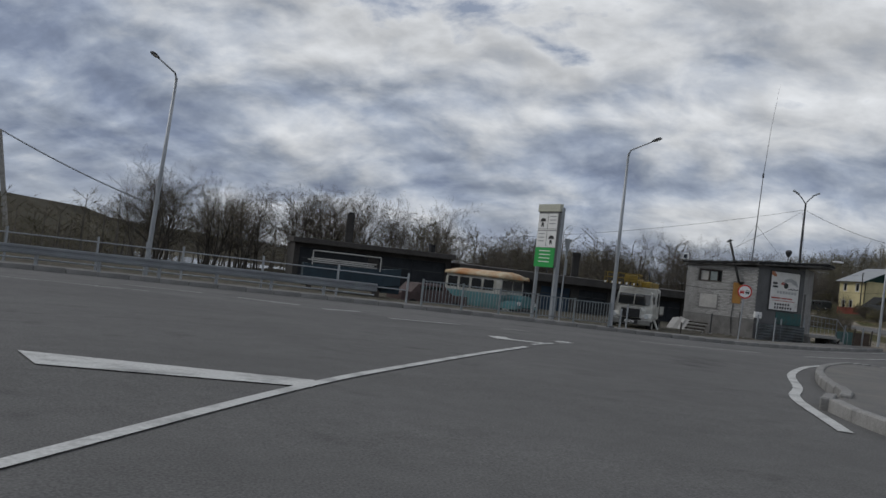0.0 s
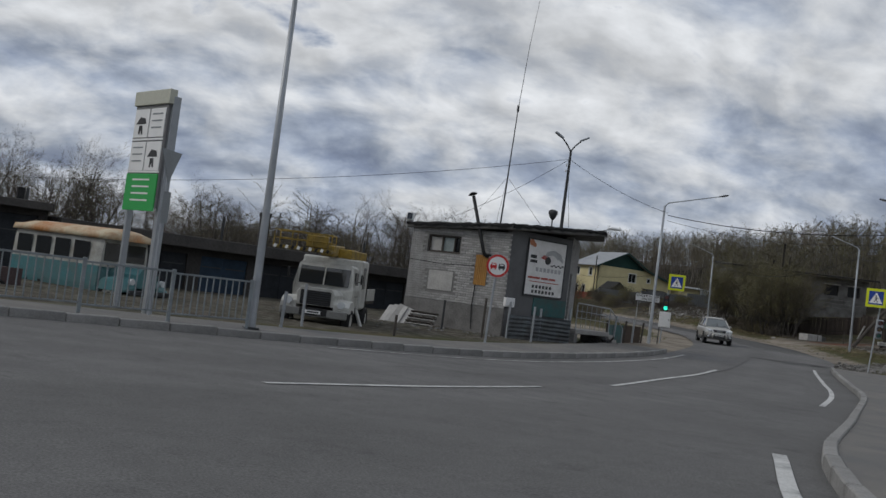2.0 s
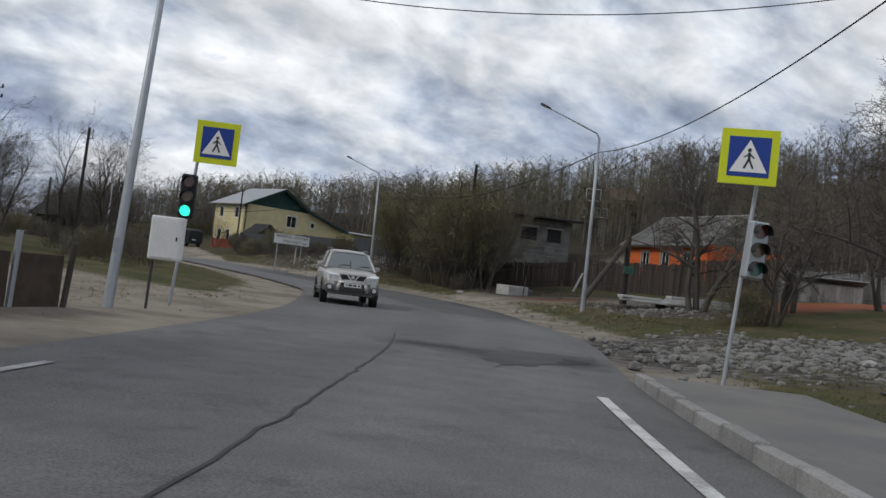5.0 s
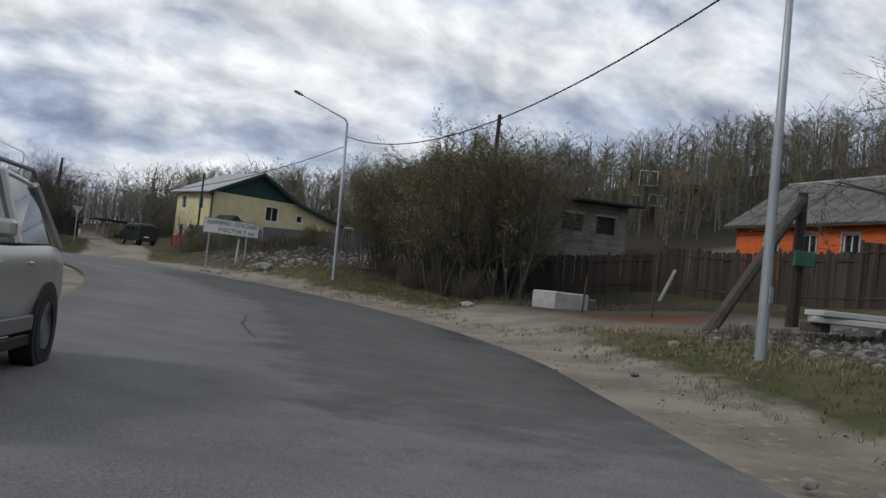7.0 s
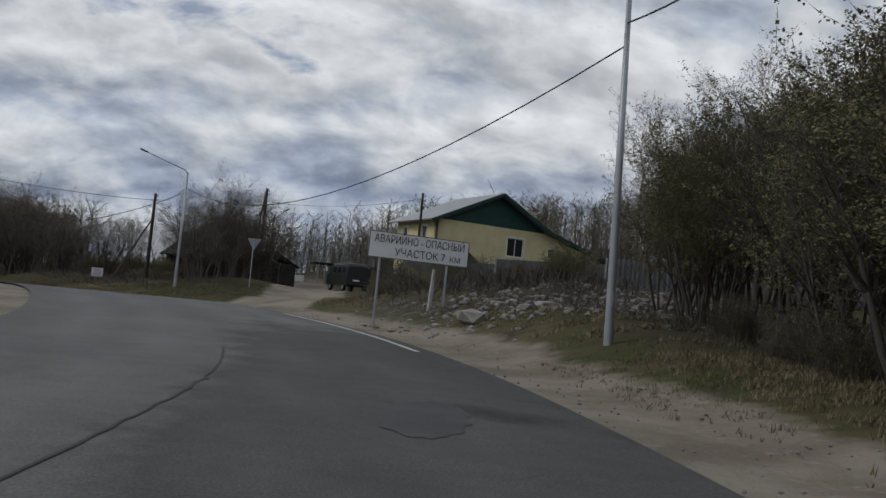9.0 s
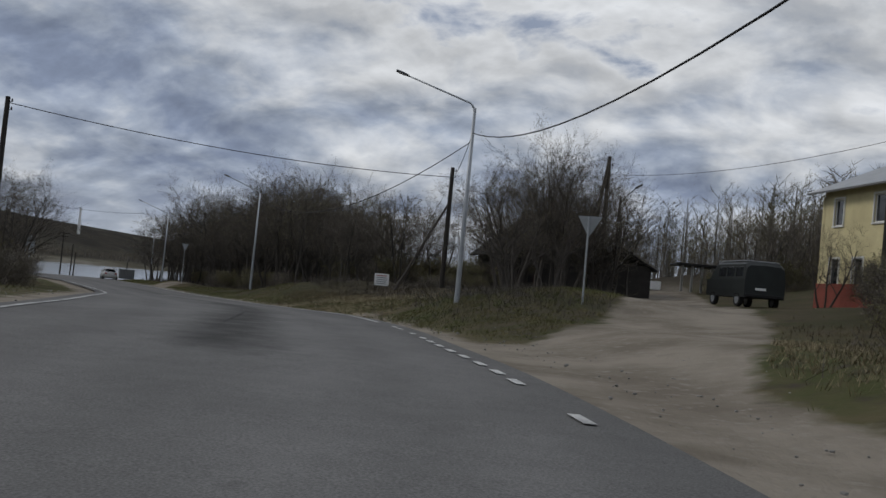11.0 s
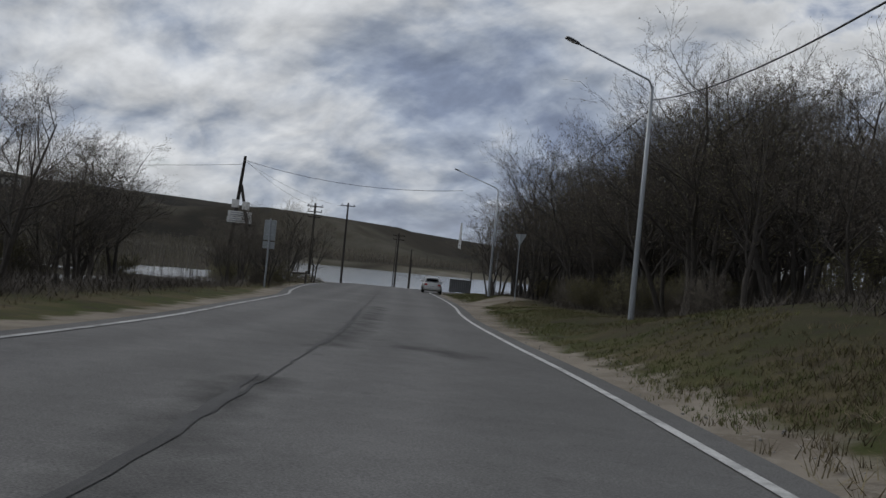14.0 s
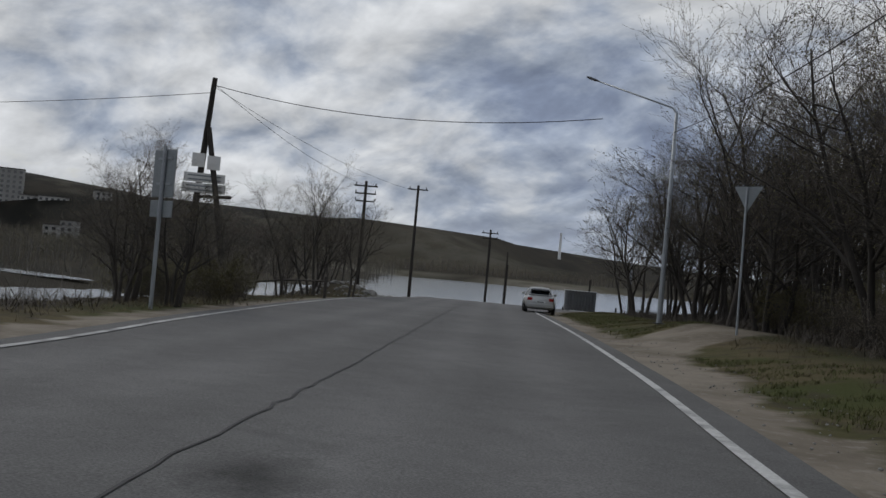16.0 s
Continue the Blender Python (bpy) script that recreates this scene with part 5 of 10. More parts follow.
# roof slab, rising towards the side road, with a ragged felt edge
ROOF = [(15.45, 59.35), (18.80, 55.02), (23.42, 55.98), (25.75, 60.75), (19.3, 63.7)]


def roof_z(p, up=0.0):
    return 4.32 + 0.072 * (p[0] - 15.5) + up


bm = bmesh.new()
lo_, hi_ = [bm.verts.new((*rel(p), roof_z(p))) for p in ROOF], [bm.verts.new((*rel(p), roof_z(p, 0.2))) for p in ROOF]
bm.faces.new(lo_[::-1])
bm.faces.new(hi_)
for k in range(5):
    bm.faces.new((lo_[k], lo_[(k + 1) % 5], hi_[(k + 1) % 5], hi_[k]))
bmesh.ops.bevel(bm, geom=list(bm.edges), offset=0.03, segments=1, affect="EDGES")
part("roof_slab", bm, M_ROOFSLAB, corner_house, "stained concrete roof slab")
rs = random.Random(5)
for p, q in zip(ROOF, ROOF[1:] + ROOF[:1]):
    bm = bmesh.new()
    n = int(math.dist(p, q) / 0.16)
    rows = []
    for k in range(n + 1):
        x, y = p[0] + (q[0] - p[0]) * k / n, p[1] + (q[1] - p[1]) * k / n
        z = roof_z((x, y), 0.2)
        dx, dy = (q[1] - p[1]) / math.dist(p, q), -(q[0] - p[0]) / math.dist(p, q)
        j = rs.uniform(0.0, 0.05)
        rows.append([bm.verts.new((x - PB[0] + dx * o, y - PB[1] + dy * o, z + u)) for o, u in ((-0.35, 0.02), (0.03, 0.03 + j), (0.05 + j, rs.uniform(-0.05, 0.02)), (0.04, rs.uniform(-0.16, -0.05)))])
    for a, b in zip(rows, rows[1:]):
        for i in range(3):
            bm.faces.new((a[i], a[i + 1], b[i + 1], b[i]))
    part("roofing_felt", bm, M_FELT, corner_house, "torn black roofing felt edge")

# upper window with a frame, mullion and panes
w = place(part("window", boxbm(((WINDOW_AB[0] + WINDOW_AB[1]) / 2, 0.2, (WINDOW_AB[2] + WINDOW_AB[3]) / 2), (WINDOW_AB[1] - WINDOW_AB[0], 0.02, WINDOW_AB[3] - WINDOW_AB[2])), M_GLASS, corner_house, "old wooden window with grey panes"), M_AB)
for x0, x1, z0, z1 in ((0.85, 2.55, 3.35, 3.43), (0.85, 2.55, 4.04, 4.12), (0.85, 0.93, 3.43, 4.04), (2.47, 2.55, 3.43, 4.04), (1.52, 1.60, 3.43, 4.04), (2.15, 2.2, 3.43, 4.04)):
    part("frame_bar", boxbm(((x0 + x1) / 2, 0.14, (z0 + z1) / 2), (x1 - x0, 0.1, z1 - z0), 0, 0.008), M_OLDWOOD, w)
part("pane", boxbm((1.22, 0.172, 3.73), (0.58, 0.01, 0.58)), M_CURTAIN, w, "pale boarded pane")
part("pane", boxbm((1.87, 0.172, 3.73), (0.53, 0.01, 0.58)), mat("greenish_old_glass", (0.27, 0.31, 0.31), 0.15, 0, 0.2, 2, 10, 0), w, "grey-green glass pane")
place(part("white_panel", boxbm((1.75, -0.015, 2.15), (1.25, 0.03, 0.85), 0, 0.008), M_CURTAIN, corner_house, "pale bricked-up window opening"), M_AB)
bm = bmesh.new()
nn = 26
for k in range(nn):
    x0, x1 = PLY_AB[0] + (PLY_AB[1] - PLY_AB[0]) * k / nn, PLY_AB[0] + (PLY_AB[1] - PLY_AB[0]) * (k + 1) / nn
    y0, y1 = -0.03 - 0.014 * math.sin(k * math.pi / 2), -0.03 - 0.014 * math.sin((k + 1) * math.pi / 2)
    bm.faces.new([bm.verts.new(v) for v in ((x0, y0, PLY_AB[2]), (x1, y1, PLY_AB[2]), (x1, y1, PLY_AB[3]), (x0, y0, PLY_AB[3]))])
bmesh.ops.remove_doubles(bm, verts=bm.verts, dist=0.001)
place(part("ochre_panel", bm, M_PLY, corner_house, "ochre corrugated sheet covering a window"), M_AB)
# black plate paints the shade of the hole around the stove pipe
place(part("dark_gap", boxbm((3.9, -0.012, 3.38), (0.42, 0.02, 0.18)), M_BLACK, corner_house), M_AB)
# stove pipe that leaves the wall and leans to its cap
pipe = thing("stove_pipe", pose(PB[0], PB[1], GZ) @ M_AB, "leaning black stove pipe with a cap", "chimney pipe")
part("pipe", tubebm([(3.95, 0.1, 3.38), (3.95, -0.18, 3.40), (3.86, -0.22, 3.55), (3.05, -0.25, 5.85)], 0.075, 10), M_BLACK, pipe, "", True)
part("rain_cap", tubebm([(3.0, -0.25, 5.93), (2.96, -0.25, 6.02)], [0.2, 0.02], 12), M_BLACK, pipe)
part("cap_strut", tubebm([(3.05, -0.2, 5.84), (3.0, -0.2, 5.95)], 0.012, 5), M_BLACK, pipe)
# wall cable
cb = thing("wall_cable", pose(PB[0], PB[1], GZ) @ M_AB, "dark sagging cable fixed along the brick wall", "cable")
part("cable", tubebm([(0.0, -0.02, 2.95), (0.9, -0.02, 2.92), (1.7, -0.02, 2.86), (2.6, -0.02, 2.90), (3.4, -0.02, 2.93)], 0.016, 5), M_WIRE, cb)
part("down_cable", tubebm([(3.55, -0.06, 2.15), (3.5, -0.07, 1.2), (3.6, -0.08, 0.3)], 0.02, 5), M_WIRE, cb)

# the advertising banner: bars and plain shapes stand for its name and numbers
ad = thing("advertising_banner", pose(PB[0], PB[1], GZ) @ M_BC @ pose(0.93, -0.03, 2.02), "weathered white taxi advertising banner in a dark frame", "banner")
part("sheet", boxbm((1.12, -0.015, 1.17), (2.2, 0.03, 2.32), 0, 0.006), M_BANNER, ad)
for c, s in (((1.12, -0.035, 2.345), (2.28, 0.03, 0.05)), ((1.12, -0.035, -0.01), (2.28, 0.03, 0.05)), ((-0.0, -0.035, 1.17), (0.05, 0.03, 2.3)), ((2.24, -0.035, 1.17), (0.05, 0.03, 2.3))):
    part("frame_bar", boxbm(c, s), M_DARKSTEEL, ad)
FACE = -0.036


def sign_poly(poly, mat_, parent, name, y=FACE, depth=0.006, label=""):
    return part(name, prismbm(poly, depth, Matrix.Translation((0, y, 0))), mat_, parent, label)


sign_poly([(0.95, 1.62), (1.1, 1.9), (1.55, 2.0), (1.95, 1.85), (2.1, 1.58), (2.05, 1.5), (1.9, 1.62), (1.75, 1.62), (1.5, 1.78), (1.2, 1.72)], mat("grey_print", (0.42, 0.42, 0.42), 0.7, 0, 0.2, 4, 30, 0), ad, "car_outline")
sign_poly([(0.75, 1.6), (0.95, 1.74), (1.15, 1.7), (1.0, 1.55)], M_RED, ad, "red_patch")
part("wheel_print", discbm((1.2, FACE, 1.52), 0.17, 0.006), M_PRINT, ad)
for x, z, wd, hh in ((0.35, 1.62, 0.34, 0.14), (0.38, 1.42, 0.4, 0.12)):
    part("logo_bar", boxbm((x, FACE, z), (wd, 0.006, hh)), M_PRINT, ad)
for k in range(6):
    part("checker", boxbm((1.45 + k * 0.13, FACE, 1.31 + 0.05 * (k % 2)), (0.12, 0.006, 0.06)), M_PRINT, ad)
for k in range(7):
    part("name_bar", boxbm((0.62 + k * 0.22, FACE, 1.10), (0.15, 0.006, 0.17)), mat("grey_print", (0.42, 0.42, 0.42)), ad)
for k, wd in enumerate((0.7, 0.4, 0.4)):
    part("slogan_bar", boxbm((0.5 + (0, 0.62, 1.06)[k], FACE, 0.74), (wd, 0.006, 0.085)), M_RED, ad)
part("slogan_bar", boxbm((1.1, FACE, 0.58), (1.7, 0.006, 0.035)), M_RED, ad)
for z, n in ((0.37, 6), (0.16, 7)):
    for k in range(n):
        part("number_bar", boxbm((0.5 + k * 0.2, FACE, z), (0.12, 0.006, 0.13)), M_PRINT, ad)
for k in range(3):
    part("corner_stain", discbm((0.16 + 0.09 * k, FACE, 2.2 - 0.05 * k), 0.13 - 0.02 * k, 0.004 + 0.001 * k), M_ORANGEP, ad)
# teal boards under the banner, meter box
place(part("teal_skirting", boxbm((L_BC * 0.72, -0.02, 1.55), (L_BC * 0.55, 0.04, 0.75), 0, 0.01), M_TEAL, corner_house, "dark teal painted boards"), M_BC)
mb = thing("meter_box", pose(PB[0], PB[1], GZ) @ M_BC @ pose(0.18, -0.09, 1.6), "pale grey electricity meter box on the corner", "meter box")
part("case", boxbm((0, 0, 0), (0.5, 0.18, 0.38), 0, 0.015), M_WHITE, mb)
part("door", boxbm((0.06, -0.095, 0), (0.3, 0.012, 0.3), 0, 0.004), M_WHITE, mb)
part("lock", discbm((0.18, -0.104, 0), 0.015, 0.01), M_DARKSTEEL, mb)
# door in the side wall
dr = place(part("door", boxbm(((DOOR_CE[0] + DOOR_CE[1]) / 2, 0.16, (DOOR_CE[2] + DOOR_CE[3]) / 2), (0.93, 0.06, 1.98), 0, 0.01), mat("brown_black_door", (0.03, 0.026, 0.024), 0.6, 0, 0.3, 3, 30, 0.1), corner_house, "dark door in a brick side wall"), M_CE)
part("handle", boxbm((0.42, 0.11, 2.1), (0.03, 0.05, 0.14)), M_STEEL, dr)
# siren on the roof, flood lamp, aerial mast, bracket lamp
sz = roof_z((20.4, 55.6), 0.2)
sr = thing("siren", pose(20.85, 55.9, GZ + sz), "dark round siren on a short roof post", "siren")
part("post", tubebm([(0, 0, -0.05), (0, 0, 0.42)], 0.03, 8), M_DARKSTEEL, sr)
part("base_box", boxbm((0, 0, 0.06), (0.2, 0.2, 0.14), 0, 0.01), M_DARKSTEEL, sr)
part("horn", tubebm([(0, 0, 0.40), (0, 0, 0.5), (0, 0, 0.66), (0, 0, 0.78), (0, 0, 0.84)], [0.04, 0.12, 0.2, 0.19, 0.09], 14), M_DARKSTEEL, sr, "", True)
fl = thing("floodlight", pose(15.6, 59.45, GZ + roof_z((15.6, 59.4), 0.2), 0, 0, -40), "grey floodlight box at the roof corner", "floodlight")
part("housing", boxbm((0, 0, 0.28), (0.34, 0.2, 0.4), 0, 0.03, rx=-15), M_WHITE, fl)
part("bracket", tubebm([(0, 0.06, -0.05), (0, 0.06, 0.15)], 0.025, 6), M_DARKSTEEL, fl)
part("glass", boxbm((0, -0.105, 0.3), (0.26, 0.01, 0.3), rx=-15), M_GLASS, fl)
ms = thing("aerial_mast", pose(20.4, 61.2, GZ + 4.5), "thin tall steel aerial mast behind the roof", "mast")
part("mast_tube", tubebm([(0, 0, -0.5), (0.1, 0, 2.5), (0.25, 0.1, 6.3)], [0.045, 0.035, 0.022], 6), M_DARKSTEEL, ms)
part("joint", tubebm([(0.25, 0.1, 6.2), (0.25, 0.1, 6.5)], 0.06, 8), M_DARKSTEEL, ms)
part("whip", tubebm([(0.25, 0.1, 6.3), (0.45, 0.1, 9.5), (0.75, 0.1, 12.5)], [0.018, 0.012, 0.006], 5), M_DARKSTEEL, ms)
for gx_, gy_ in ((-2.5, -2.0), (2.0, -2.2), (0.4, 2.0)):
    part("guy_wire", tubebm([(0.12, 0.02, 3.0), (gx_, gy_, -0.05)], 0.008, 4), M_WIRE, ms)
bl = thing("bracket_lamp", pose(23.9, 56.75, GZ + roof_z((23.9, 56.7)) + 0.2), "pale street lamp head on a short roof bracket", "lamp")
part("bracket", tubebm([(-0.6, 0.2, -0.05), (0.05, 0.0, 0.2)], 0.02, 6), M_DARKSTEEL, bl)
bm = bmesh.new()
loft(bm, [[(x, y * k, 0.24 + z * k) for y, z in ((-0.11, 0), (-0.07, 0.07), (0.07, 0.07), (0.11, 0), (0.06, -0.05), (-0.06, -0.05))] for x, k in ((0, 0.4), (0.15, 1), (0.5, 1), (0.68, 0.3))])
part("lamp_head", bm, M_WHITE, bl)

# Y-shaped double lamp behind the building
yl = thing("street_lamp", pose(23.75, 61.6, -0.5), "old street lamp with two upturned heads on a dark pole", "street lamp")
part("pole", tubebm([(0, 0, -0.3), (0, 0, 6.5), (0.02, 0, 9.25)], [0.10, 0.085, 0.06], 8), M_DARKSTEEL, yl)
for sx in (-1, 1):
    a = part("arm", tubebm([(0, 0, 9.2), (0.22 * sx, 0, 9.5), (0.5 * sx, 0, 9.78)], 0.035, 6), M_DARKSTEEL, yl)
    part("lamp_head", box(bmesh.new(), (0.68 * sx, 0, 9.90), (0.5, 0.16, 0.1), 0, 0.02, None, 0, -28 * sx), M_STEEL, yl)
for z in (8.2, 8.5):
    part("insulator", boxbm((-0.12, 0, z), (0.06, 0.06, 0.12), 0, 0.01), M_WHITE, yl)

# ---------- sheds' fence, porch and fences along the pavement ----------
def corrugated(length, height, pitch=0.12, amp=0.025, vertical=True):
    bm = bmesh.new()
    n = int((length if vertical else height) / (pitch / 4))
    prev = None
    for k in range(n + 1):
        u = (length if vertical else height) * k / n
        y = amp * math.sin(k * math.pi / 2)
        a, b = (bm.verts.new((u, y, 0)), bm.verts.new((u, y, height))) if vertical else (bm.verts.new((0, y, u)), bm.verts.new((length, y, u)))
        if prev:
            bm.faces.new((prev[0], a, b, prev[1]))
        prev = (a, b)
    bmesh.ops.solidify(bm, geom=list(bm.faces), thickness=0.004)
    return bm


def between(p, q, z):
    return pose(p[0], p[1], z, 0, 0, math.degrees(math.atan2(q[1] - p[1], q[0] - p[0]))), math.dist(p, q)


def sheet_fence(p, q, z, height, material, label, vertical=False, n=2, post=0.05, extra=0.6):
    m_, l_ = between(p, q, z)
    t = thing("sheet_metal_fence", m_, label, "fence")
    for k in range(n):
        place(part("sheet", corrugated(l_ / n - 0.02, height * random.uniform(0.9, 1.0), 0.16, 0.02, vertical), material, t), pose(k * l_ / n, -0.02, 0.06, random.uniform(-2, 2), random.uniform(-1.2, 1.2), 0))
    for k in range(n + 1):
        part("post", tubebm([(k * l_ / n, 0.05, -0.3), (k * l_ / n + random.uniform(-0.05, 0.05), 0.05, height + random.uniform(0.1, extra))], post, 8), M_STEEL, t)
    return t


sheet_fence((18.9, 54.45), (22.2, 55.8), -0.62, 1.15, M_GREYSHEET, "grey-blue corrugated sheet fence under the banner", False, 2)
porch = thing("porch", pose(23.4, 57.6, -0.55, 0, 0, 26), "raised concrete porch with a pale metal railing", "porch")
part("landing", boxbm((0.3, 0.1, 0.62), (2.4, 1.5, 0.2), 0, 0.02), M_CONCRETE, porch)
for x in (-0.8, 1.35):
    part("support", boxbm((x, 0.1, 0.2), (0.2, 1.4, 0.8)), M_PLASTER, porch)
for k in range(3):
    part("step", boxbm((1.75 + 0.3 * k, 0.1, 0.5 - 0.2 * k), (0.32, 1.3, 0.2), 0, 0.01), M_CONCRETE, porch)
for z in (1.15, 1.45, 1.78):
    part("rail", tubebm([(-0.9, -0.6, z + 0.08), (1.45, -0.6, z)], 0.025 if z > 1.7 else 0.015, 6), M_STEEL, porch)
for k in range(8):
    part("baluster", tubebm([(-0.9 + k * 0.335, -0.6, 0.7), (-0.9 + k * 0.335, -0.6, 1.8)], 0.028 if k in (0, 7) else 0.012, 6), M_STEEL, porch)
part("stair_rail", tubebm([(1.45, -0.6, 1.78), (2.5, -0.6, 0.95), (2.5, -0.6, 0.0)], 0.022, 6), M_STEEL, porch)
mf = thing("mesh_fence", pose(0, 0, 0), "low garden fence of teal boards, netting and leaning posts", "fence")
FENCE_PTS = [(25.4, 58.6), (26.6, 60.4), (28.0, 62.0), (29.2, 63.3), (30.2, 64.2)]
for k, (x, y) in enumerate(FENCE_PTS):
    part("post", tubebm([(x, y, -0.7), (x + random.uniform(-0.12, 0.12), y, 0.75 + random.uniform(-0.1, 0.25))], 0.055, 7), M_STEEL if k % 2 else M_OLDWOOD, mf)
for k, (p, q) in enumerate(zip(FENCE_PTS, FENCE_PTS[1:])):
    m_, l_ = between(p, q, -0.5)
    mm = M_TEAL if k < 2 else mat("rusty_netting", (0.085, 0.062, 0.048), 0.9, 0.2, 0.3, 3, 40, 0.2)
    place(part("panel", boxbm((l_ / 2, 0.04, 0.52), (l_ - 0.08, 0.02, 0.95), 0, 0.005), mm, mf), m_)
yardjunk = thing("scrap_pile", pose(24.9, 57.9, -0.55), "dark heap of scrap pipes and tyres under the porch", "scrap")
for k in range(14):
    part("pipe" if k % 2 else "board", tubebm([(random.uniform(-0.7, 0.7), random.uniform(-0.5, 0.5), random.uniform(0.05, 0.3)), (random.uniform(-0.9, 0.9), random.uniform(-0.6, 0.6), random.uniform(0.1, 0.55))], random.uniform(0.03, 0.08), 6), M_DARKSTEEL if k % 3 else M_OLDWOOD, yardjunk)
# leaning boards in front of the brick wall
bp = thing("board_stack", pose(15.35, 57.2, -0.6, 0, 0, -42), "leaning pale boards and rusty slatted pallets", "boards")
for k in range(3):
    part("board", boxbm((-0.6 + k * 0.22, 0.05 * k, 0.42), (0.9, 0.05, 1.2), 6 * k, 0.008, rx=-48, ry=8 * k), M_CURTAIN if k < 2 else M_CONCRETE, bp)
for k in range(7):
    part("slat", boxbm((0.75, -0.32 + 0.1 * k, 0.10 + 0.10 * k), (1.3, 0.09, 0.03), 0, 0.005, rx=-40), M_CURTAIN if k % 2 else M_OLDWOOD, bp)
for k in range(3):
    part("cross_bar", boxbm((0.2 + 0.5 * k, 0.05, 0.38), (0.07, 0.06, 1.0), rx=-48), M_OLDWOOD, bp)

# ---------- traffic signs ----------
M_REFL = mat("sign_white", (0.78, 0.78, 0.77), 0.5, 0, 0.06, 3, 30, 0)
M_SIGNRED = mat("sign_red", (0.55, 0.03, 0.03), 0.5, 0, 0.1, 3, 30, 0)
M_SIGNBLUE = mat("sign_blue", (0.015, 0.05, 0.28), 0.5, 0, 0.1, 3, 30, 0)
M_LIME = mat("sign_fluorescent_yellow", (0.62, 0.68, 0.02), 0.5, 0, 0.06, 3, 30, 0)
M_SIGNBACK = mat("sign_back_grey", (0.27, 0.29, 0.30), 0.6, 0.2, 0.12, 2, 30, 0.05)
M_GREENSIGN = mat("sign_green", (0.03, 0.36, 0.08), 0.5, 0, 0.08, 3, 30, 0)


def facing(x, y, tx, ty):
    return math.degrees(math.atan2(tx - x, -(ty - y)))


ns = thing("no_overtaking_sign", pose(15.6, 47.3, -0.5, 0, 0, facing(15.6, 47.3, 9, 27)), "round no-overtaking sign on a leaning galvanised post", "traffic sign")
part("post", tubebm([(-0.12, 0.05, -0.2), (0.0, 0.05, 3.05)], 0.038, 8), M_STEEL, ns)
pl = part("plate", discbm((0, 0, 2.63), 0.36, 0.02, "y", 32), M_SIGNRED, ns)
part("field", discbm((0, -0.012, 2.63), 0.29, 0.012, "y", 32), M_REFL, pl)
for x, m_ in ((-0.13, M_SIGNRED), (0.13, M_PRINT)):
    part("car_symbol", prismbm([(x - 0.1, 2.55), (x + 0.1, 2.55), (x + 0.1, 2.64), (x + 0.065, 2.71), (x - 0.065, 2.71), (x - 0.1, 2.64)], 0.01, Matrix.Translation((0, -0.02, 0))), m_, pl)
    for s_ in (-0.06, 0.06):
        part("wheel_symbol", boxbm((x + s_, -0.02, 2.53), (0.04, 0.01, 0.05)), m_, pl)
    part("window_symbol", boxbm((x, -0.026, 2.665), (0.11, 0.006, 0.045)), M_REFL, pl)


def crossing_sign(x, y, z, top, rz, lean=(0.0, 0.0), size=0.92, offset_x=0.0, post_to=0.35):
    t = thing("pedestrian_crossing_sign", pose(x, y, z, 0, 0, rz), "pedestrian crossing sign with a fluorescent yellow border", "traffic sign", "crossing signs")
    part("post", tubebm([(0, 0.04, -0.2), (lean[0], 0.04 + lean[1], top + post_to)], 0.035, 8), M_STEEL, t)
    cx, cz = lean[0] + offset_x, top
    pl_ = part("plate", boxbm((cx, 0, cz), (size, 0.02, size), 0, 0.004), M_LIME, t)
    k = size * 0.36
    part("blue_field", boxbm((cx, -0.014, cz), (2 * k, 0.01, 2 * k), 0, 0.003), M_SIGNBLUE, pl_)
    part("triangle", prismbm([(cx - k * 0.9, cz - k * 0.78), (cx + k * 0.9, cz - k * 0.78), (cx, cz + k * 0.85)], 0.008, Matrix.Translation((0, -0.022, 0))), M_REFL, pl_)
    part("symbol_head", discbm((cx, -0.028, cz + k * 0.32), k * 0.1, 0.006, "y", 10), M_PRINT, pl_)
    for a, b, w_ in (((0, 0.2), (0, -0.15), 0.13), ((0, -0.12), (0.22, -0.6), 0.1), ((0, -0.12), (-0.22, -0.6), 0.1), ((0, 0.15), (0.25, -0.08), 0.07), ((0, 0.15), (-0.25, -0.05), 0.07)):
        d_ = Vector((b[0] - a[0], b[1] - a[1]))
        part("symbol_bar", boxbm((cx + k * (a[0] + b[0]) / 2, -0.028, cz + k * (a[1] + b[1]) / 2), (k * w_, 0.006, k * d_.length), 0, 0, 0, math.degrees(math.atan2(d_.x, d_.y))), M_PRINT, pl_)
    return t


crossing_sign(33.0, 67.1, -0.4, 3.62, facing(33.2, 67.1, 17, 38), (0.25, 0.2), 0.92, 0.35)
crossing_sign(38.95, 57.35, -0.3, 3.72, facing(38.9, 57.3, 17, 38), (0.30, 0.3), 0.92, -0.25, 0.5)


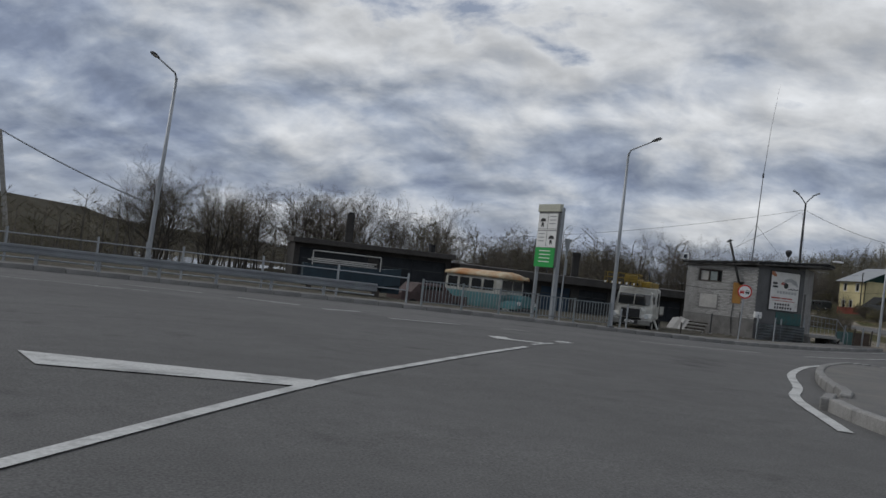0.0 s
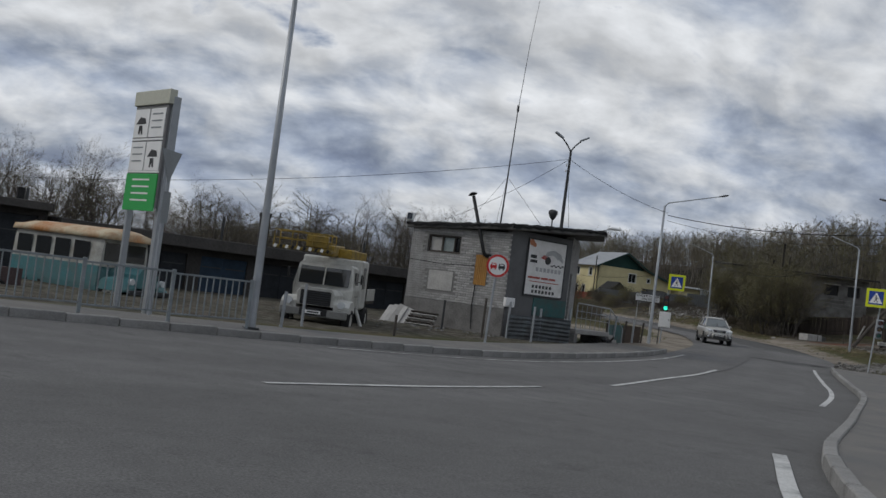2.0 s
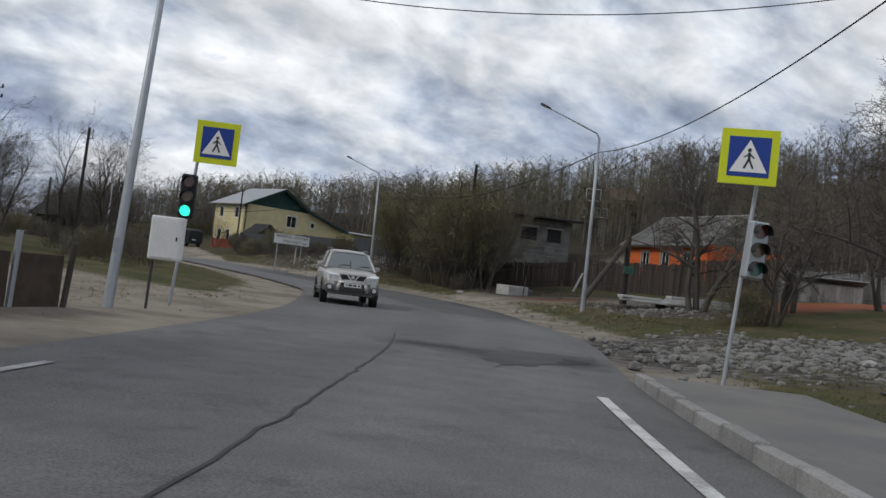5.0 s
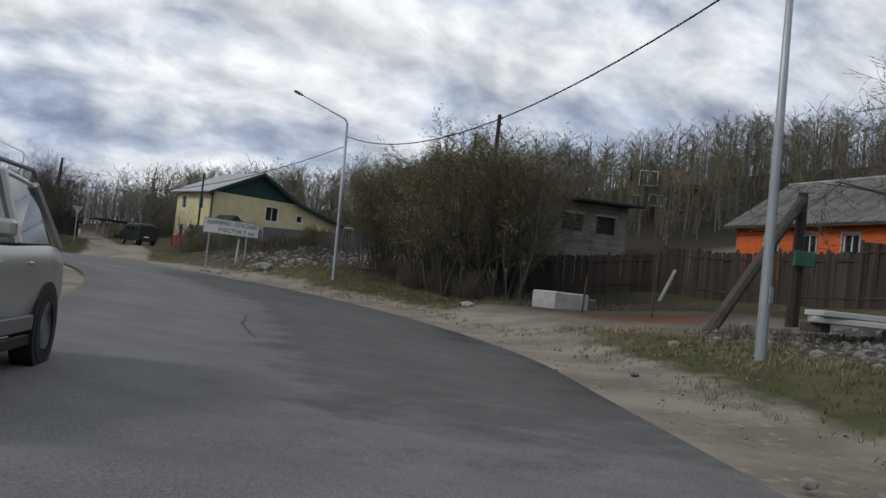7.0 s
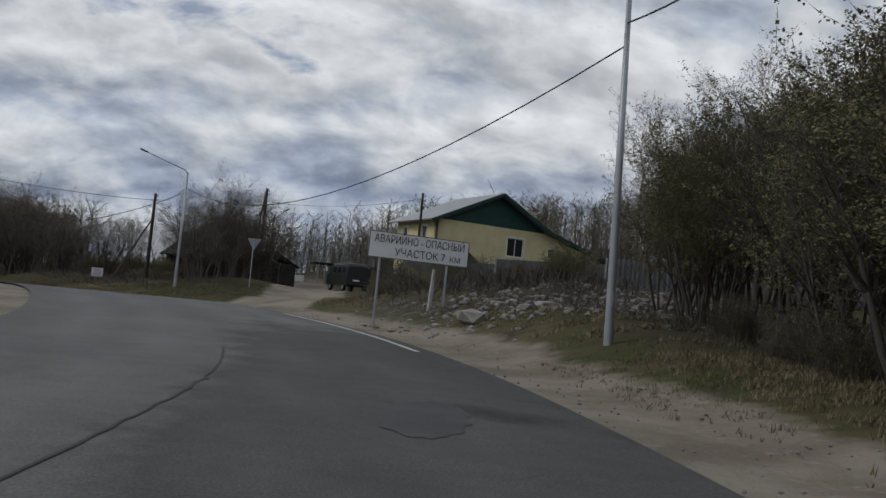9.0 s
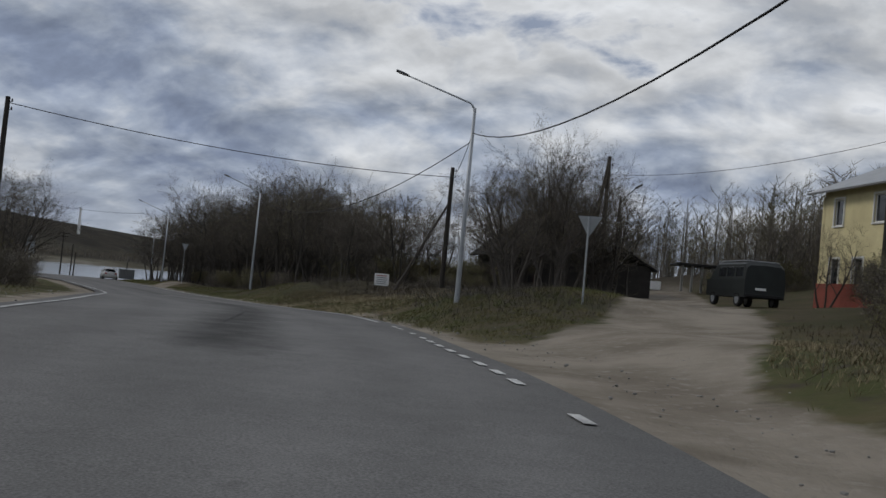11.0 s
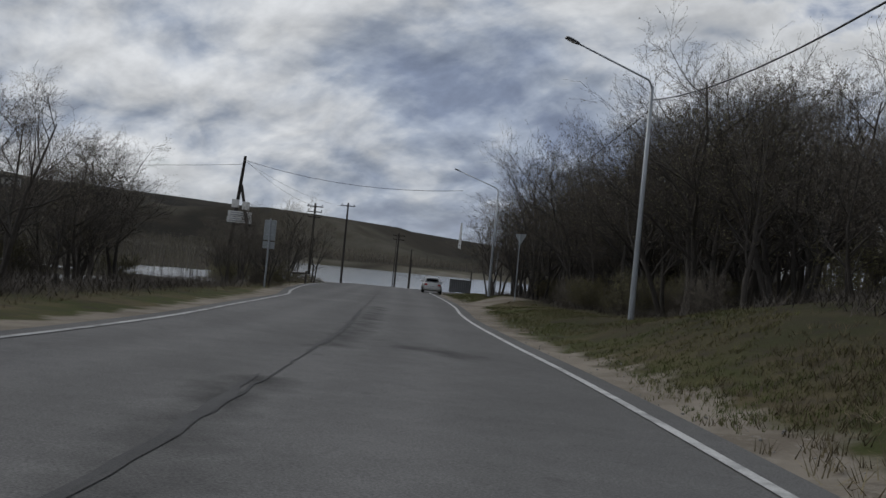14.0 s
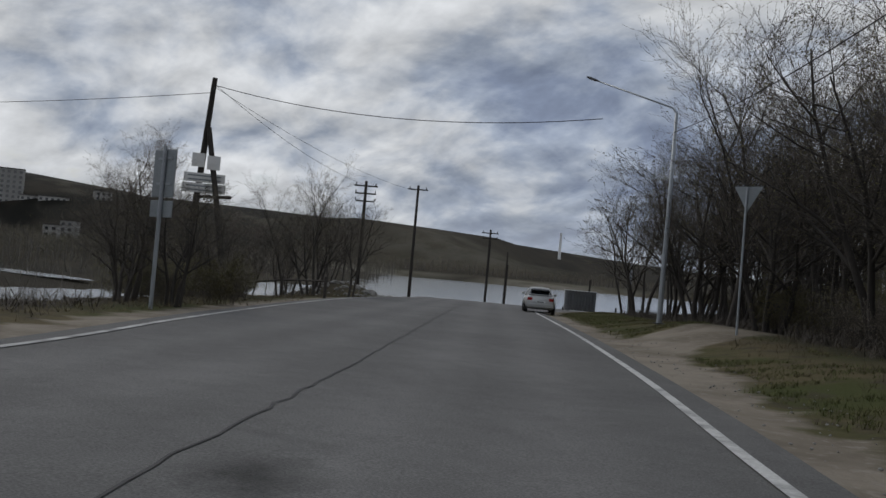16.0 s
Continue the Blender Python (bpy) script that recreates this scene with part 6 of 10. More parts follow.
def traffic_light(m_, lit, label, dark_case=True):
    t = thing("traffic_light", m_, label, "traffic light", "traffic lights")
    case = part("case", boxbm((0, 0, 0.45), (0.32, 0.2, 0.95), 0, 0.03), M_BLACK if dark_case else M_STEEL, t)
    cols = {"red": (0.10, 0.012, 0.01), "amber": (0.10, 0.05, 0.01), "green": (0.02, 0.12, 0.09)}
    for k, (c, z) in enumerate((("red", 0.76), ("amber", 0.45), ("green", 0.14))):
        m_l = lamp_mat("signal_" + c + "_lit", (0.03, 0.95, 0.62), 1.1) if c == lit else glass_mat("signal_" + c, cols[c], 0.2)
        l_ = part("lens", discbm((0, -0.105, z), 0.115, 0.03, "y", 20), m_l, t, "lit green lens" if c == lit else "unlit lens")
        bm = bmesh.new()
        n = 12
        ra, rb = [], []
        for i in range(n + 1):
            a = math.radians(-20 + 220 * i / n)
            ra.append(bm.verts.new((0.13 * math.cos(a), -0.1, z + 0.13 * math.sin(a))))
            rb.append(bm.verts.new((0.13 * math.cos(a), -0.28, z - 0.02 + 0.13 * math.sin(a))))
        for i in range(n):
            bm.faces.new((ra[i], ra[i + 1], rb[i + 1], rb[i]))
        part("visor", bm, M_BLACK, t)
    return t


ra = facing(33.6, 67.6, 17, 38)
traffic_light(pose(33.1, 67.0, 1.55, 0, 0, ra), "green", "traffic light with its green lens lit")
traffic_light(pose(39.2, 57.2, 1.45, 0, 3, facing(39.2, 57.2, 30, 38)), "", "unlit traffic light on a leaning sign post", False)
cbx = thing("control_cabinet", pose(32.0, 65.75, -0.42, 0, 0, ra), "pale grey signal control cabinet on a lamp post", "control box")
part("cabinet", boxbm((0.35, 0.0, 1.45), (0.62, 0.3, 0.85), 0, 0.02), M_WHITE, cbx)
part("door", boxbm((0.35, -0.155, 1.45), (0.54, 0.012, 0.76), 0, 0.005), M_WHITE, cbx)
part("lock", boxbm((0.56, -0.165, 1.45), (0.03, 0.02, 0.08)), M_DARKSTEEL, cbx)
part("conduit", tubebm([(0.1, 0.1, 1.0), (0.08, 0.12, 0.0)], 0.03, 6), M_DARKSTEEL, cbx)
part("strap", boxbm((0.05, 0.1, 1.45), (0.3, 0.06, 0.05)), M_DARKSTEEL, cbx)


# danger sign by the dirt bank
def words(text, size, material, parent, m_, extrude=0.004, align="CENTER", wide=None):
    cu = bpy.data.curves.new("lettering", "FONT")
    cu.body, cu.size, cu.extrude, cu.align_x, cu.align_y = text, size, extrude, align, "CENTER"
    cu.resolution_u = 3
    tmp = bpy.data.objects.new("lettering", cu)
    scene.collection.objects.link(tmp)
    me = bpy.data.meshes.new_from_object(tmp.evaluated_get(bpy.context.evaluated_depsgraph_get()))
    bpy.data.objects.remove(tmp)
    if wide:
        xs = [v.co.x for v in me.vertices]
        k, mid = wide / (max(xs) - min(xs)), (max(xs) + min(xs)) / 2
        for v in me.vertices:
            v.co.x = (v.co.x - mid) * k
    me.materials.clear()
    me.materials.append(material)
    ob = new("lettering", me)
    ob.parent = parent
    ob.matrix_local = m_
    return ob


DS = thing("danger_zone_sign", pose(58.0, 117.05, H(58, 117.05) - 0.05, 0, 0, 7), "long white accident-zone warning sign with black lettering", "road sign")
dz0 = 3.54 - 0.84 - (H(58, 117.05) - 0.05)
pl = part("plate", boxbm((1.72, 0, dz0 + 0.42), (3.46, 0.03, 0.84), 0, 0.01), M_REFL, DS)
for c, s in (((1.72, -0.018, dz0 + 0.825), (3.42, 0.008, 0.022)), ((1.72, -0.018, dz0 + 0.015), (3.42, 0.008, 0.022)), ((0.0, -0.018, dz0 + 0.42), (0.022, 0.008, 0.82)), ((3.44, -0.018, dz0 + 0.42), (0.022, 0.008, 0.82))):
    part("border", boxbm(c, s), M_BLACK, pl)
words("АВАРИЙНО - ОПАСНЫЙ", 0.34, M_BLACK, pl, pose(1.72, -0.02, dz0 + 0.60, 90, 0, 0), wide=3.12)
words("УЧАСТОК 7", 0.34, M_BLACK, pl, pose(1.75, -0.02, dz0 + 0.22, 90, 0, 0), wide=1.75)
words("КМ", 0.24, M_BLACK, pl, pose(2.98, -0.02, dz0 + 0.19, 90, 0, 0), wide=0.36)
for x in (0.42, 2.75):
    part("post", tubebm([(x, 0.06, -0.6), (x, 0.06, dz0 + 0.75)], 0.042, 8), M_STEEL, DS)
sp = thing("broken_post", on(60.3, 117.6, 10), "splintered weathered wooden post behind the sign", "post")
part("timber", tubebm([(0, 0, -0.3), (0.03, 0, 0.7), (0.06, 0.02, 1.35)], [0.08, 0.07, 0.045], 6), M_CURTAIN, sp)

# ---------- railings along the junction ----------
M_RAILPAINT = mat("faded_grey_blue_railing", (0.22, 0.25, 0.265), 0.6, 0.1, 0.2, 2, 40, 0.05, second=(0.16, 0.17, 0.175))
KERB_LINE = offset(KERB_N, -0.75)


def along(line, p):
    d = np.concatenate([[0], np.cumsum(np.hypot(*np.diff(line, axis=0).T))])
    i = int(((line - np.array(p)) ** 2).sum(1).argmin())
    return d, d[i]


KD, K0 = along(KERB_LINE, (-0.9, 35.9))
_, K1 = along(KERB_LINE, (7.1, 40.2))


def at_kerb(u):
    x, y = float(np.interp(u, KD, KERB_LINE[:, 0])), float(np.interp(u, KD, KERB_LINE[:, 1]))
    return x, y, float(road_z(x, y)[0]) + 0.13


def railing_panel(p, q, z, group):
    m_, l_ = between(p, q, z)
    t = thing("pedestrian_railing", m_, "grey-blue steel pedestrian railing with upright bars", "railing", group)
    for x in (0.0,):
        part("post", boxbm((x, 0, 0.53), (0.07, 0.07, 1.1), 0, 0.006), M_RAILPAINT, t)
    part("top_rail", boxbm((l_ / 2, 0, 1.0), (l_, 0.05, 0.04), 0, 0.004), M_RAILPAINT, t)
    part("bottom_rail", boxbm((l_ / 2, 0, 0.17), (l_, 0.04, 0.035), 0, 0.004), M_RAILPAINT, t)
    n = int(l_ / 0.145)
    for k in range(1, n):
        part("bar", boxbm((l_ * k / n, 0, 0.585), (0.022, 0.022, 0.8)), M_RAILPAINT, t)
    return t


n_pan = 5
for k in range(n_pan):
    a, b = at_kerb(K0 + (K1 - K0) * k / n_pan), at_kerb(K0 + (K1 - K0) * (k + 1) / n_pan)
    railing_panel(a[:2], b[:2], a[2], "railing panels along the pavement")
x, y, z = at_kerb(K1)
ep = thing("railing_end_post", pose(x, y, z), "grey-blue steel end post of the railing", "post")
part("post", boxbm((0, 0, 0.53), (0.07, 0.07, 1.1), 0, 0.006), M_RAILPAINT, ep)

# guard rail with a W-shaped beam, and the pipe fence behind it
gr = thing("guard_rail", pose(0, 0, 0), "galvanised steel guard rail along the junction", "guard rail")
WPROF = [(0.0, 0.0), (0.035, 0.03), (0.035, 0.09), (0.0, 0.125), (0.0, 0.185), (0.035, 0.22), (0.035, 0.28), (0.0, 0.31)]
us = np.arange(K0 - 36, K0 - 0.2, 2.0)
for u0, u1 in zip(us, us[1:]):
    bm = bmesh.new()
    secs = []
    for u in (u0, u1):
        xa, ya, za = at_kerb(u)
        xb, yb, _ = at_kerb(u + 0.3)
        nx_, ny_ = (yb - ya), -(xb - xa)
        ln_ = math.hypot(nx_, ny_)
        secs.append([bm.verts.new((xa + nx_ / ln_ * (o + 0.28), ya + ny_ / ln_ * (o + 0.28), za + 0.36 + h)) for o, h in WPROF])
    for i in range(len(WPROF) - 1):
        bm.faces.new((secs[0][i], secs[0][i + 1], secs[1][i + 1], secs[1][i]))
    bmesh.ops.solidify(bm, geom=list(bm.faces), thickness=0.006)
    part("beam", bm, M_STEEL, gr)
    xa, ya, za = at_kerb(u0)
    part("post", boxbm((xa, ya, za + 0.25), (0.1, 0.1, 0.8)), M_STEEL, gr)
    part("lower_rail", tubebm([at_kerb(u0)[:2] + (za + 0.22,), at_kerb(u1)[:2] + (at_kerb(u1)[2] + 0.22,)], 0.03, 6), M_STEEL, gr)
PIPE = offset(KERB_N, -2.3)
PD, P0 = along(PIPE, (-1.2, 37.4))
pf = thing("pipe_fence", pose(0, 0, 0), "low galvanised pipe fence behind the guard rail", "fence")


def at_pipe(u, dz):
    x, y = float(np.interp(u, PD, PIPE[:, 0])), float(np.interp(u, PD, PIPE[:, 1]))
    return (x, y, float(road_z(x, y)[0]) + 0.1 + dz)


for u in np.arange(P0 - 36, P0 + 0.1, 3.0):
    part("post", tubebm([at_pipe(u, -0.3), at_pipe(u, 1.25)], 0.045, 8), M_STEEL, pf)
    if u + 3 <= P0 + 0.1:
        for h in (1.05, 0.55):
            part("rail", tubebm([at_pipe(u, h), at_pipe(u + 3, h)], 0.024, 6), M_STEEL, pf)
# stray posts by the yard entrance
for x, y, h, m_ in ((9.6, 46.7, 1.35, M_STEEL), (12.6, 47.6, 0.75, M_OLDWOOD), (17.3, 52.9, 1.6, M_OLDWOOD), (19.6, 53.6, 1.5, M_STEEL), (8.6, 43.4, 1.1, M_STEEL), (16.2, 54.6, 1.3, M_DARKSTEEL)):
    q = thing("post", pose(x, y, float(road_z(x, y)[0]) - 0.1), "short leaning fence post at the yard entrance", "post", "posts at the yard entrance")
    part("shaft", tubebm([(0, 0, -0.2), (random.uniform(-0.06, 0.06), 0, h)], 0.045, 7), m_, q)

# ---------- information board and give-way sign ----------
ib = thing("information_board", pose(4.85, 43.75, -0.4, 0, 0, -60) @ Matrix.Diagonal((0.8, 1, 1, 1)), "tall roadside board with pictogram panels and a green lower panel", "sign board")
part("post", boxbm((-0.92, 0.1, 2.6), (0.12, 0.16, 5.4), 0, 0.01), M_STEEL, ib)
part("post", boxbm((1.02, 0.1, 2.6), (0.2, 0.2, 5.6), 0, 0.01), M_STEEL, ib)
pan = part("panel", boxbm((0.02, 0, 4.1), (2.0, 0.14, 2.9), 0, 0.015), mat("board_back_grey", (0.18, 0.18, 0.18), 0.6, 0.1, 0.1, 2, 20, 0), ib)
part("header_strip", boxbm((0.04, -0.02, 5.38), (2.15, 0.2, 0.36), 0, 0.01), mat("cream_strip", (0.50, 0.50, 0.42), 0.6, 0, 0.1, 2, 20, 0), ib)
for x in (-0.48, 0.48):
    for z in (4.75, 3.92):
        q = part("pictogram", boxbm((x, -0.08, z), (0.9, 0.02, 0.72), 0, 0.004), M_REFL, pan)
        dark = (x < 0) == (z > 4.3)
        if dark:
            part("symbol", prismbm([(x - 0.3, z - 0.02), (x + 0.3, z - 0.02), (x + 0.22, z + 0.12), (x - 0.08, z + 0.16)], 0.01, Matrix.Translation((0, -0.095, 0))), M_PRINT, q)
            part("symbol", prismbm([(x - 0.12, z - 0.28), (x - 0.04, z - 0.28), (x, z - 0.14), (x + 0.06, z - 0.28), (x + 0.14, z - 0.28), (x + 0.08, z - 0.06), (x - 0.1, z - 0.06)], 0.01, Matrix.Translation((0, -0.095, 0))), M_PRINT, q)
        else:
            for k in range(3):
                part("text_bar", boxbm((x, -0.094, z + 0.22 - 0.17 * k), (0.6, 0.008, 0.035)), M_SIGNBACK, q)
gp = part("green_panel", boxbm((0.0, -0.08, 3.02), (1.92, 0.03, 0.92), 0, 0.006), M_GREENSIGN, pan)
for k in range(4):
    part("text_bar", boxbm((0, -0.099, 3.33 - 0.17 * k), (1.05, 0.006, 0.04)), M_REFL, gp)
part("divider", boxbm((0, -0.08, 4.34), (1.92, 0.02, 0.05)), M_REFL, pan)
part("divider", boxbm((0, -0.08, 3.53), (1.92, 0.02, 0.05)), M_REFL, pan)


def yield_sign(x, y, z, h, rz, label="give-way sign seen from behind on a thin post"):
    t = thing("give_way_sign", pose(x, y, z, 0, 0, rz), label, "traffic sign")
    part("post", tubebm([(0, 0.03, -0.3), (0.03, 0.03, h + 0.35)], 0.034, 8), M_STEEL, t)
    part("plate", prismbm([(-0.42, h + 0.36), (0.42, h + 0.36), (0, h - 0.36)], 0.015, Matrix.Translation((0, 0, 0))), M_SIGNBACK, t)
    return t


ys = yield_sign(5.45, 40.95, -0.2, 3.3, 60)
part("lower_plate", boxbm((0, -0.02, 2.4), (0.3, 0.015, 0.7), 0, 0.004), M_SIGNBACK, ys)

# ---------- garages and yard sheds ----------
M_GARAGE = mat("blackened_brick_garage", (0.055, 0.052, 0.05), 0.95, 0, 0.35, 0.8, 12, 0.5)
M_GARDOOR = mat("dark_garage_doors", (0.028, 0.032, 0.038), 0.8, 0.1, 0.35, 1.5, 20, 0.2)
M_GARROOF = mat("garage_roof_edge", (0.075, 0.07, 0.066), 0.95, 0, 0.3, 0.8, 14, 0.4)
M_BLUEDOOR = mat("dark_blue_door", (0.022, 0.045, 0.075), 0.7, 0, 0.3, 2, 20, 0.1)


def garage(p, q, z, height, depth, doors, label, group="garages", roof=0.55):
    m_, l_ = between(p, q, z)
    t = thing("garage", m_, label, "garage", group)
    dw = l_ / doors
    ops = [(k * dw + 0.35, (k + 1) * dw - 0.35, 0.0, height - 0.35) for k in range(doors)]
    part("front_wall", wall_solid(l_, height, ops, 0.25, -0.5), M_GARAGE, t)
    for x in (0.125, l_ - 0.125):
        part("side_wall", boxbm((x, depth / 2 + 0.13, height / 2 - 0.25), (0.25, depth, height + 0.5)), M_GARAGE, t)
    part("back_wall", boxbm((l_ / 2, depth, height / 2 - 0.25), (l_, 0.25, height + 0.5)), M_GARAGE, t)
    part("roof", boxbm((l_ / 2, depth / 2 - 0.25, height + roof / 2), (l_ + 0.3, depth + 0.9, roof), 0, 0.03, rx=1.2), M_GARROOF, t)
    for k, o in enumerate(ops):
        w_ = (o[1] - o[0]) / 2
        mm = M_BLUEDOOR if k % 4 == 2 else M_GARDOOR
        for s_ in (0, 1):
            d_ = part("door_leaf", boxbm((o[0] + w_ * (s_ + 0.5), 0.14, (o[2] + o[3]) / 2), (w_ - 0.02, 0.05, o[3] - o[2] - 0.03), 0, 0.01), mm, t)
            part("hinge_bar", boxbm((o[0] + w_ * (s_ + 0.5), 0.105, o[3] * 0.75), (w_ * 0.8, 0.02, 0.05)), M_DARKSTEEL, d_)
    return t


garage((1.0, 61.5), (12.5, 67.0), -0.7, 2.35, 6, 4, "low dark garage row with a heavy flat roof")
garage((12.8, 67.2), (24.5, 72.6), -0.7, 2.25, 6, 4, "low dark garage row with a blue door")
dk = garage((-9.5, 59.0), (0.6, 61.2), -0.7, 3.1, 9, 2, "black flat-roofed shed with a brick chimney", "sheds", 0.35)
part("chimney", boxbm((3.6, 2.0, 4.3), (0.5, 0.5, 2.0), 0, 0.02), M_GARAGE, dk)
part("chimney_cap", boxbm((3.6, 2.0, 5.3), (0.36, 0.36, 0.25)), M_BLACK, dk)
part("vent_pipe", tubebm([(9.3, 1.5, 3.3), (9.3, 1.5, 3.9)], 0.18, 8), M_BLACK, dk)
ch = thing("garage_chimney", pose(10.5, 73, -0.7), "square black chimney stack behind the garages", "chimney")
part("stack", boxbm((0, 0, 2.3), (0.55, 0.55, 4.8), 0, 0.03), M_GARAGE, ch)
part("crown", boxbm((0, 0, 4.75), (0.66, 0.66, 0.25), 0, 0.02), M_GARAGE, ch)
for x, y, h in ((16, 71, 3.8), (21.5, 76, 4.2), (-1, 66, 4.0), (8.2, 72, 4.2)):
    pp = thing("chimney_pipe", pose(x, y, -0.6), "thin dark stove pipe above the garages", "chimney pipe", "pipes above the garages")
    part("pipe", tubebm([(0, 0, 1.5), (0, 0, h)], 0.07, 7), M_DARKSTEEL, pp)

# ---------- vehicles ----------
def wheel(parent, x, y, r, w, rim_m=None, axis="y"):
    t = part("wheel", discbm((x, y, r), r * 0.66, w * 0.9, axis, 18), rim_m or M_STEEL, parent)
    bm = bmesh.new()
    n = 22
    prof = [(r * 0.64, -w / 2), (r * 0.93, -w / 2), (r, -w * 0.32), (r, w * 0.32), (r * 0.93, w / 2), (r * 0.64, w / 2)]
    rings = []
    for k in range(n):
        a = 2 * math.pi * k / n
        rings.append([bm.verts.new((x + q * math.cos(a), y + o, r + q * math.sin(a)) if axis == "y" else (x + o, y + q * math.cos(a), r + q * math.sin(a))) for q, o in prof])
    for k in range(n):
        for i in range(len(prof) - 1):
            bm.faces.new((rings[k][i], rings[(k + 1) % n][i], rings[(k + 1) % n][i + 1], rings[k][i + 1]))
    part("tyre", bm, M_RUBBER, t)
    part("hub", discbm((x, y - w * 0.46 if axis == "y" else y, r), r * 0.2, 0.05, axis, 10), M_DARKSTEEL, t)
    return t


def sect(x, pts, hw):
    """A cross-section at x from half-profile points (y fraction, z)."""
    half = [(x, p[0] * hw, p[1]) for p in pts]
    return half + [(x, -p[0] * hw, p[1]) for p in reversed(pts)]


M_LAMP = glass_mat("headlamp_glass", (0.55, 0.57, 0.58), 0.1)
M_TAIL = glass_mat("tail_lamp_red", (0.30, 0.012, 0.012), 0.2)
M_CHROME = mat("bright_trim", (0.55, 0.56, 0.57), 0.2, 0.9, 0.05, 3, 30, 0)


def car(name, m_, label, paint, L, W, Hh, wheel_r, body, cabin, tail=False, plate_m=None):
    """body: stations (x, belt z, bottom z, width); cabin: stations (x, roof z, width at roof). The car looks along +x."""
    t = thing(name, m_, label, "car")
    bm = bmesh.new()
    secs = []
    for x, belt, bot, w in body:
        secs.append(sect(x, [(0.0, bot), (0.80, bot), (0.95, bot + 0.10), (1.0, bot + (belt - bot) * 0.45), (0.985, bot + (belt - bot) * 0.8), (0.90, belt), (0.0, belt + 0.015)], w / 2))
    loft(bm, secs)
    b_ = part("body", bm, paint, t, "", True)
    md = b_.modifiers.new("edge", "BEVEL")
    md.width, md.segments, md.limit_method, md.angle_limit = 0.03, 2, "ANGLE", radians(35)
    bm = bmesh.new()
    secs = []
    for x, zr, zb, wt, wb in cabin:
        secs.append(sect(x, [(0.0, zb - 0.06), (wb, zb - 0.06), (wb, zb), (wt, zr - 0.05), (wt * 0.9, zr), (0.0, zr + 0.02)], 1.0))
    loft(bm, secs)
    part("glasshouse", bm, M_GLASS, t, "dark car windows", False)
    # roof panel and pillars
    roof_st = [c for c in cabin if c[1] > max(q[1] for q in cabin) - 0.12]
    bm = bmesh.new()
    loft(bm, [sect(x, [(0.0, zr - 0.02), (wt * 0.99, zr - 0.05), (wt * 1.0, zr - 0.02), (wt * 0.9, zr + 0.022), (0.0, zr + 0.042)], 1.0) for x, zr, zb, wt, wb in roof_st])
    part("roof", bm, paint, t, "", True)
    for a, b in zip(cabin, cabin[1:]):
        for s_ in (-1, 1):
            if abs(a[1] - b[1]) > 0.15:
                part("pillar", tubebm([(a[0], s_ * (a[3] if a[1] > a[2] + 0.1 else a[4]) * 1.005, a[1] - 0.02), (b[0], s_ * (b[3] if b[1] > b[2] + 0.1 else b[4]) * 1.005, b[1] - 0.02)], 0.045, 6), paint, t)
    for x_ in [c[0] for c in roof_st[1:-1]]:
        c = [q for q in cabin if q[0] == x_][0]
        for s_ in (-1, 1):
            part("door_pillar", tubebm([(x_, s_ * c[4] * 1.005, c[2]), (x_, s_ * c[3] * 1.01, c[1] - 0.03)], 0.04, 6), paint, t)
    fx_, rx_ = L * 0.5 - 0.85, -L * 0.5 + 0.85
    for x_ in (fx_, rx_):
        for s_ in (-1, 1):
            part("wheel_arch", discbm((x_, s_ * (W / 2 - 0.08), wheel_r), wheel_r * 1.16, 0.2, "y", 20), M_BLACK, t)
            wheel(t, x_, s_ * (W / 2 - 0.07), wheel_r, 0.2)
    for s_ in (-1, 1):
        part("mirror", boxbm((cabin[1][0] + 0.05, s_ * (W / 2 + 0.06), cabin[0][2] + 0.12), (0.12, 0.2, 0.14), 0, 0.03), paint, t)
        part("sill", boxbm((0, s_ * (W / 2 - 0.03), 0.27), (L * 0.5, 0.05, 0.1), 0, 0.01), M_BLACK, t)
        for x_ in (0.15, -0.75):
            part("door_handle", boxbm((x_, s_ * (W / 2 - 0.01), cabin[0][2] - 0.14), (0.16, 0.03, 0.03), 0, 0.008), paint, t)
    return t


M_SILVER = mat("silver_car_paint", (0.46, 0.46, 0.455), 0.32, 0.55, 0.06, 1.5, 60, 0, second=(0.40, 0.395, 0.385))
M_SUVPAINT = mat("champagne_grey_paint", (0.44, 0.43, 0.405), 0.30, 0.5, 0.08, 1.5, 60, 0, second=(0.36, 0.35, 0.325))

sx, sy = 2.75, 230.4
sd_m = pose(sx, sy, float(road_z(sx, sy)[0]), 0, 0, math.degrees(math.atan2(0.864, -0.503)))
sedan = car("silver_sedan", sd_m, "silver four-door saloon with a boot spoiler, seen on the road", M_SILVER, 4.35, 1.72, 1.43, 0.30,
            [(2.17, 0.62, 0.32, 1.30), (2.10, 0.70, 0.24, 1.52), (1.7, 0.80, 0.2, 1.68), (0.9, 0.92, 0.2, 1.72), (-1.0, 0.96, 0.2, 1.72), (-1.75, 0.99, 0.24, 1.68), (-2.12, 0.97, 0.3, 1.52), (-2.17, 0.7, 0.36, 1.44)],
            [(1.05, 0.95, 0.93, 0.62, 0.76), (0.25, 1.38, 0.93, 0.56, 0.78), (-0.3, 1.43, 0.94, 0.56, 0.78), (-0.9, 1.37, 0.95, 0.54, 0.77), (-1.62, 1.0, 0.97, 0.58, 0.74)])
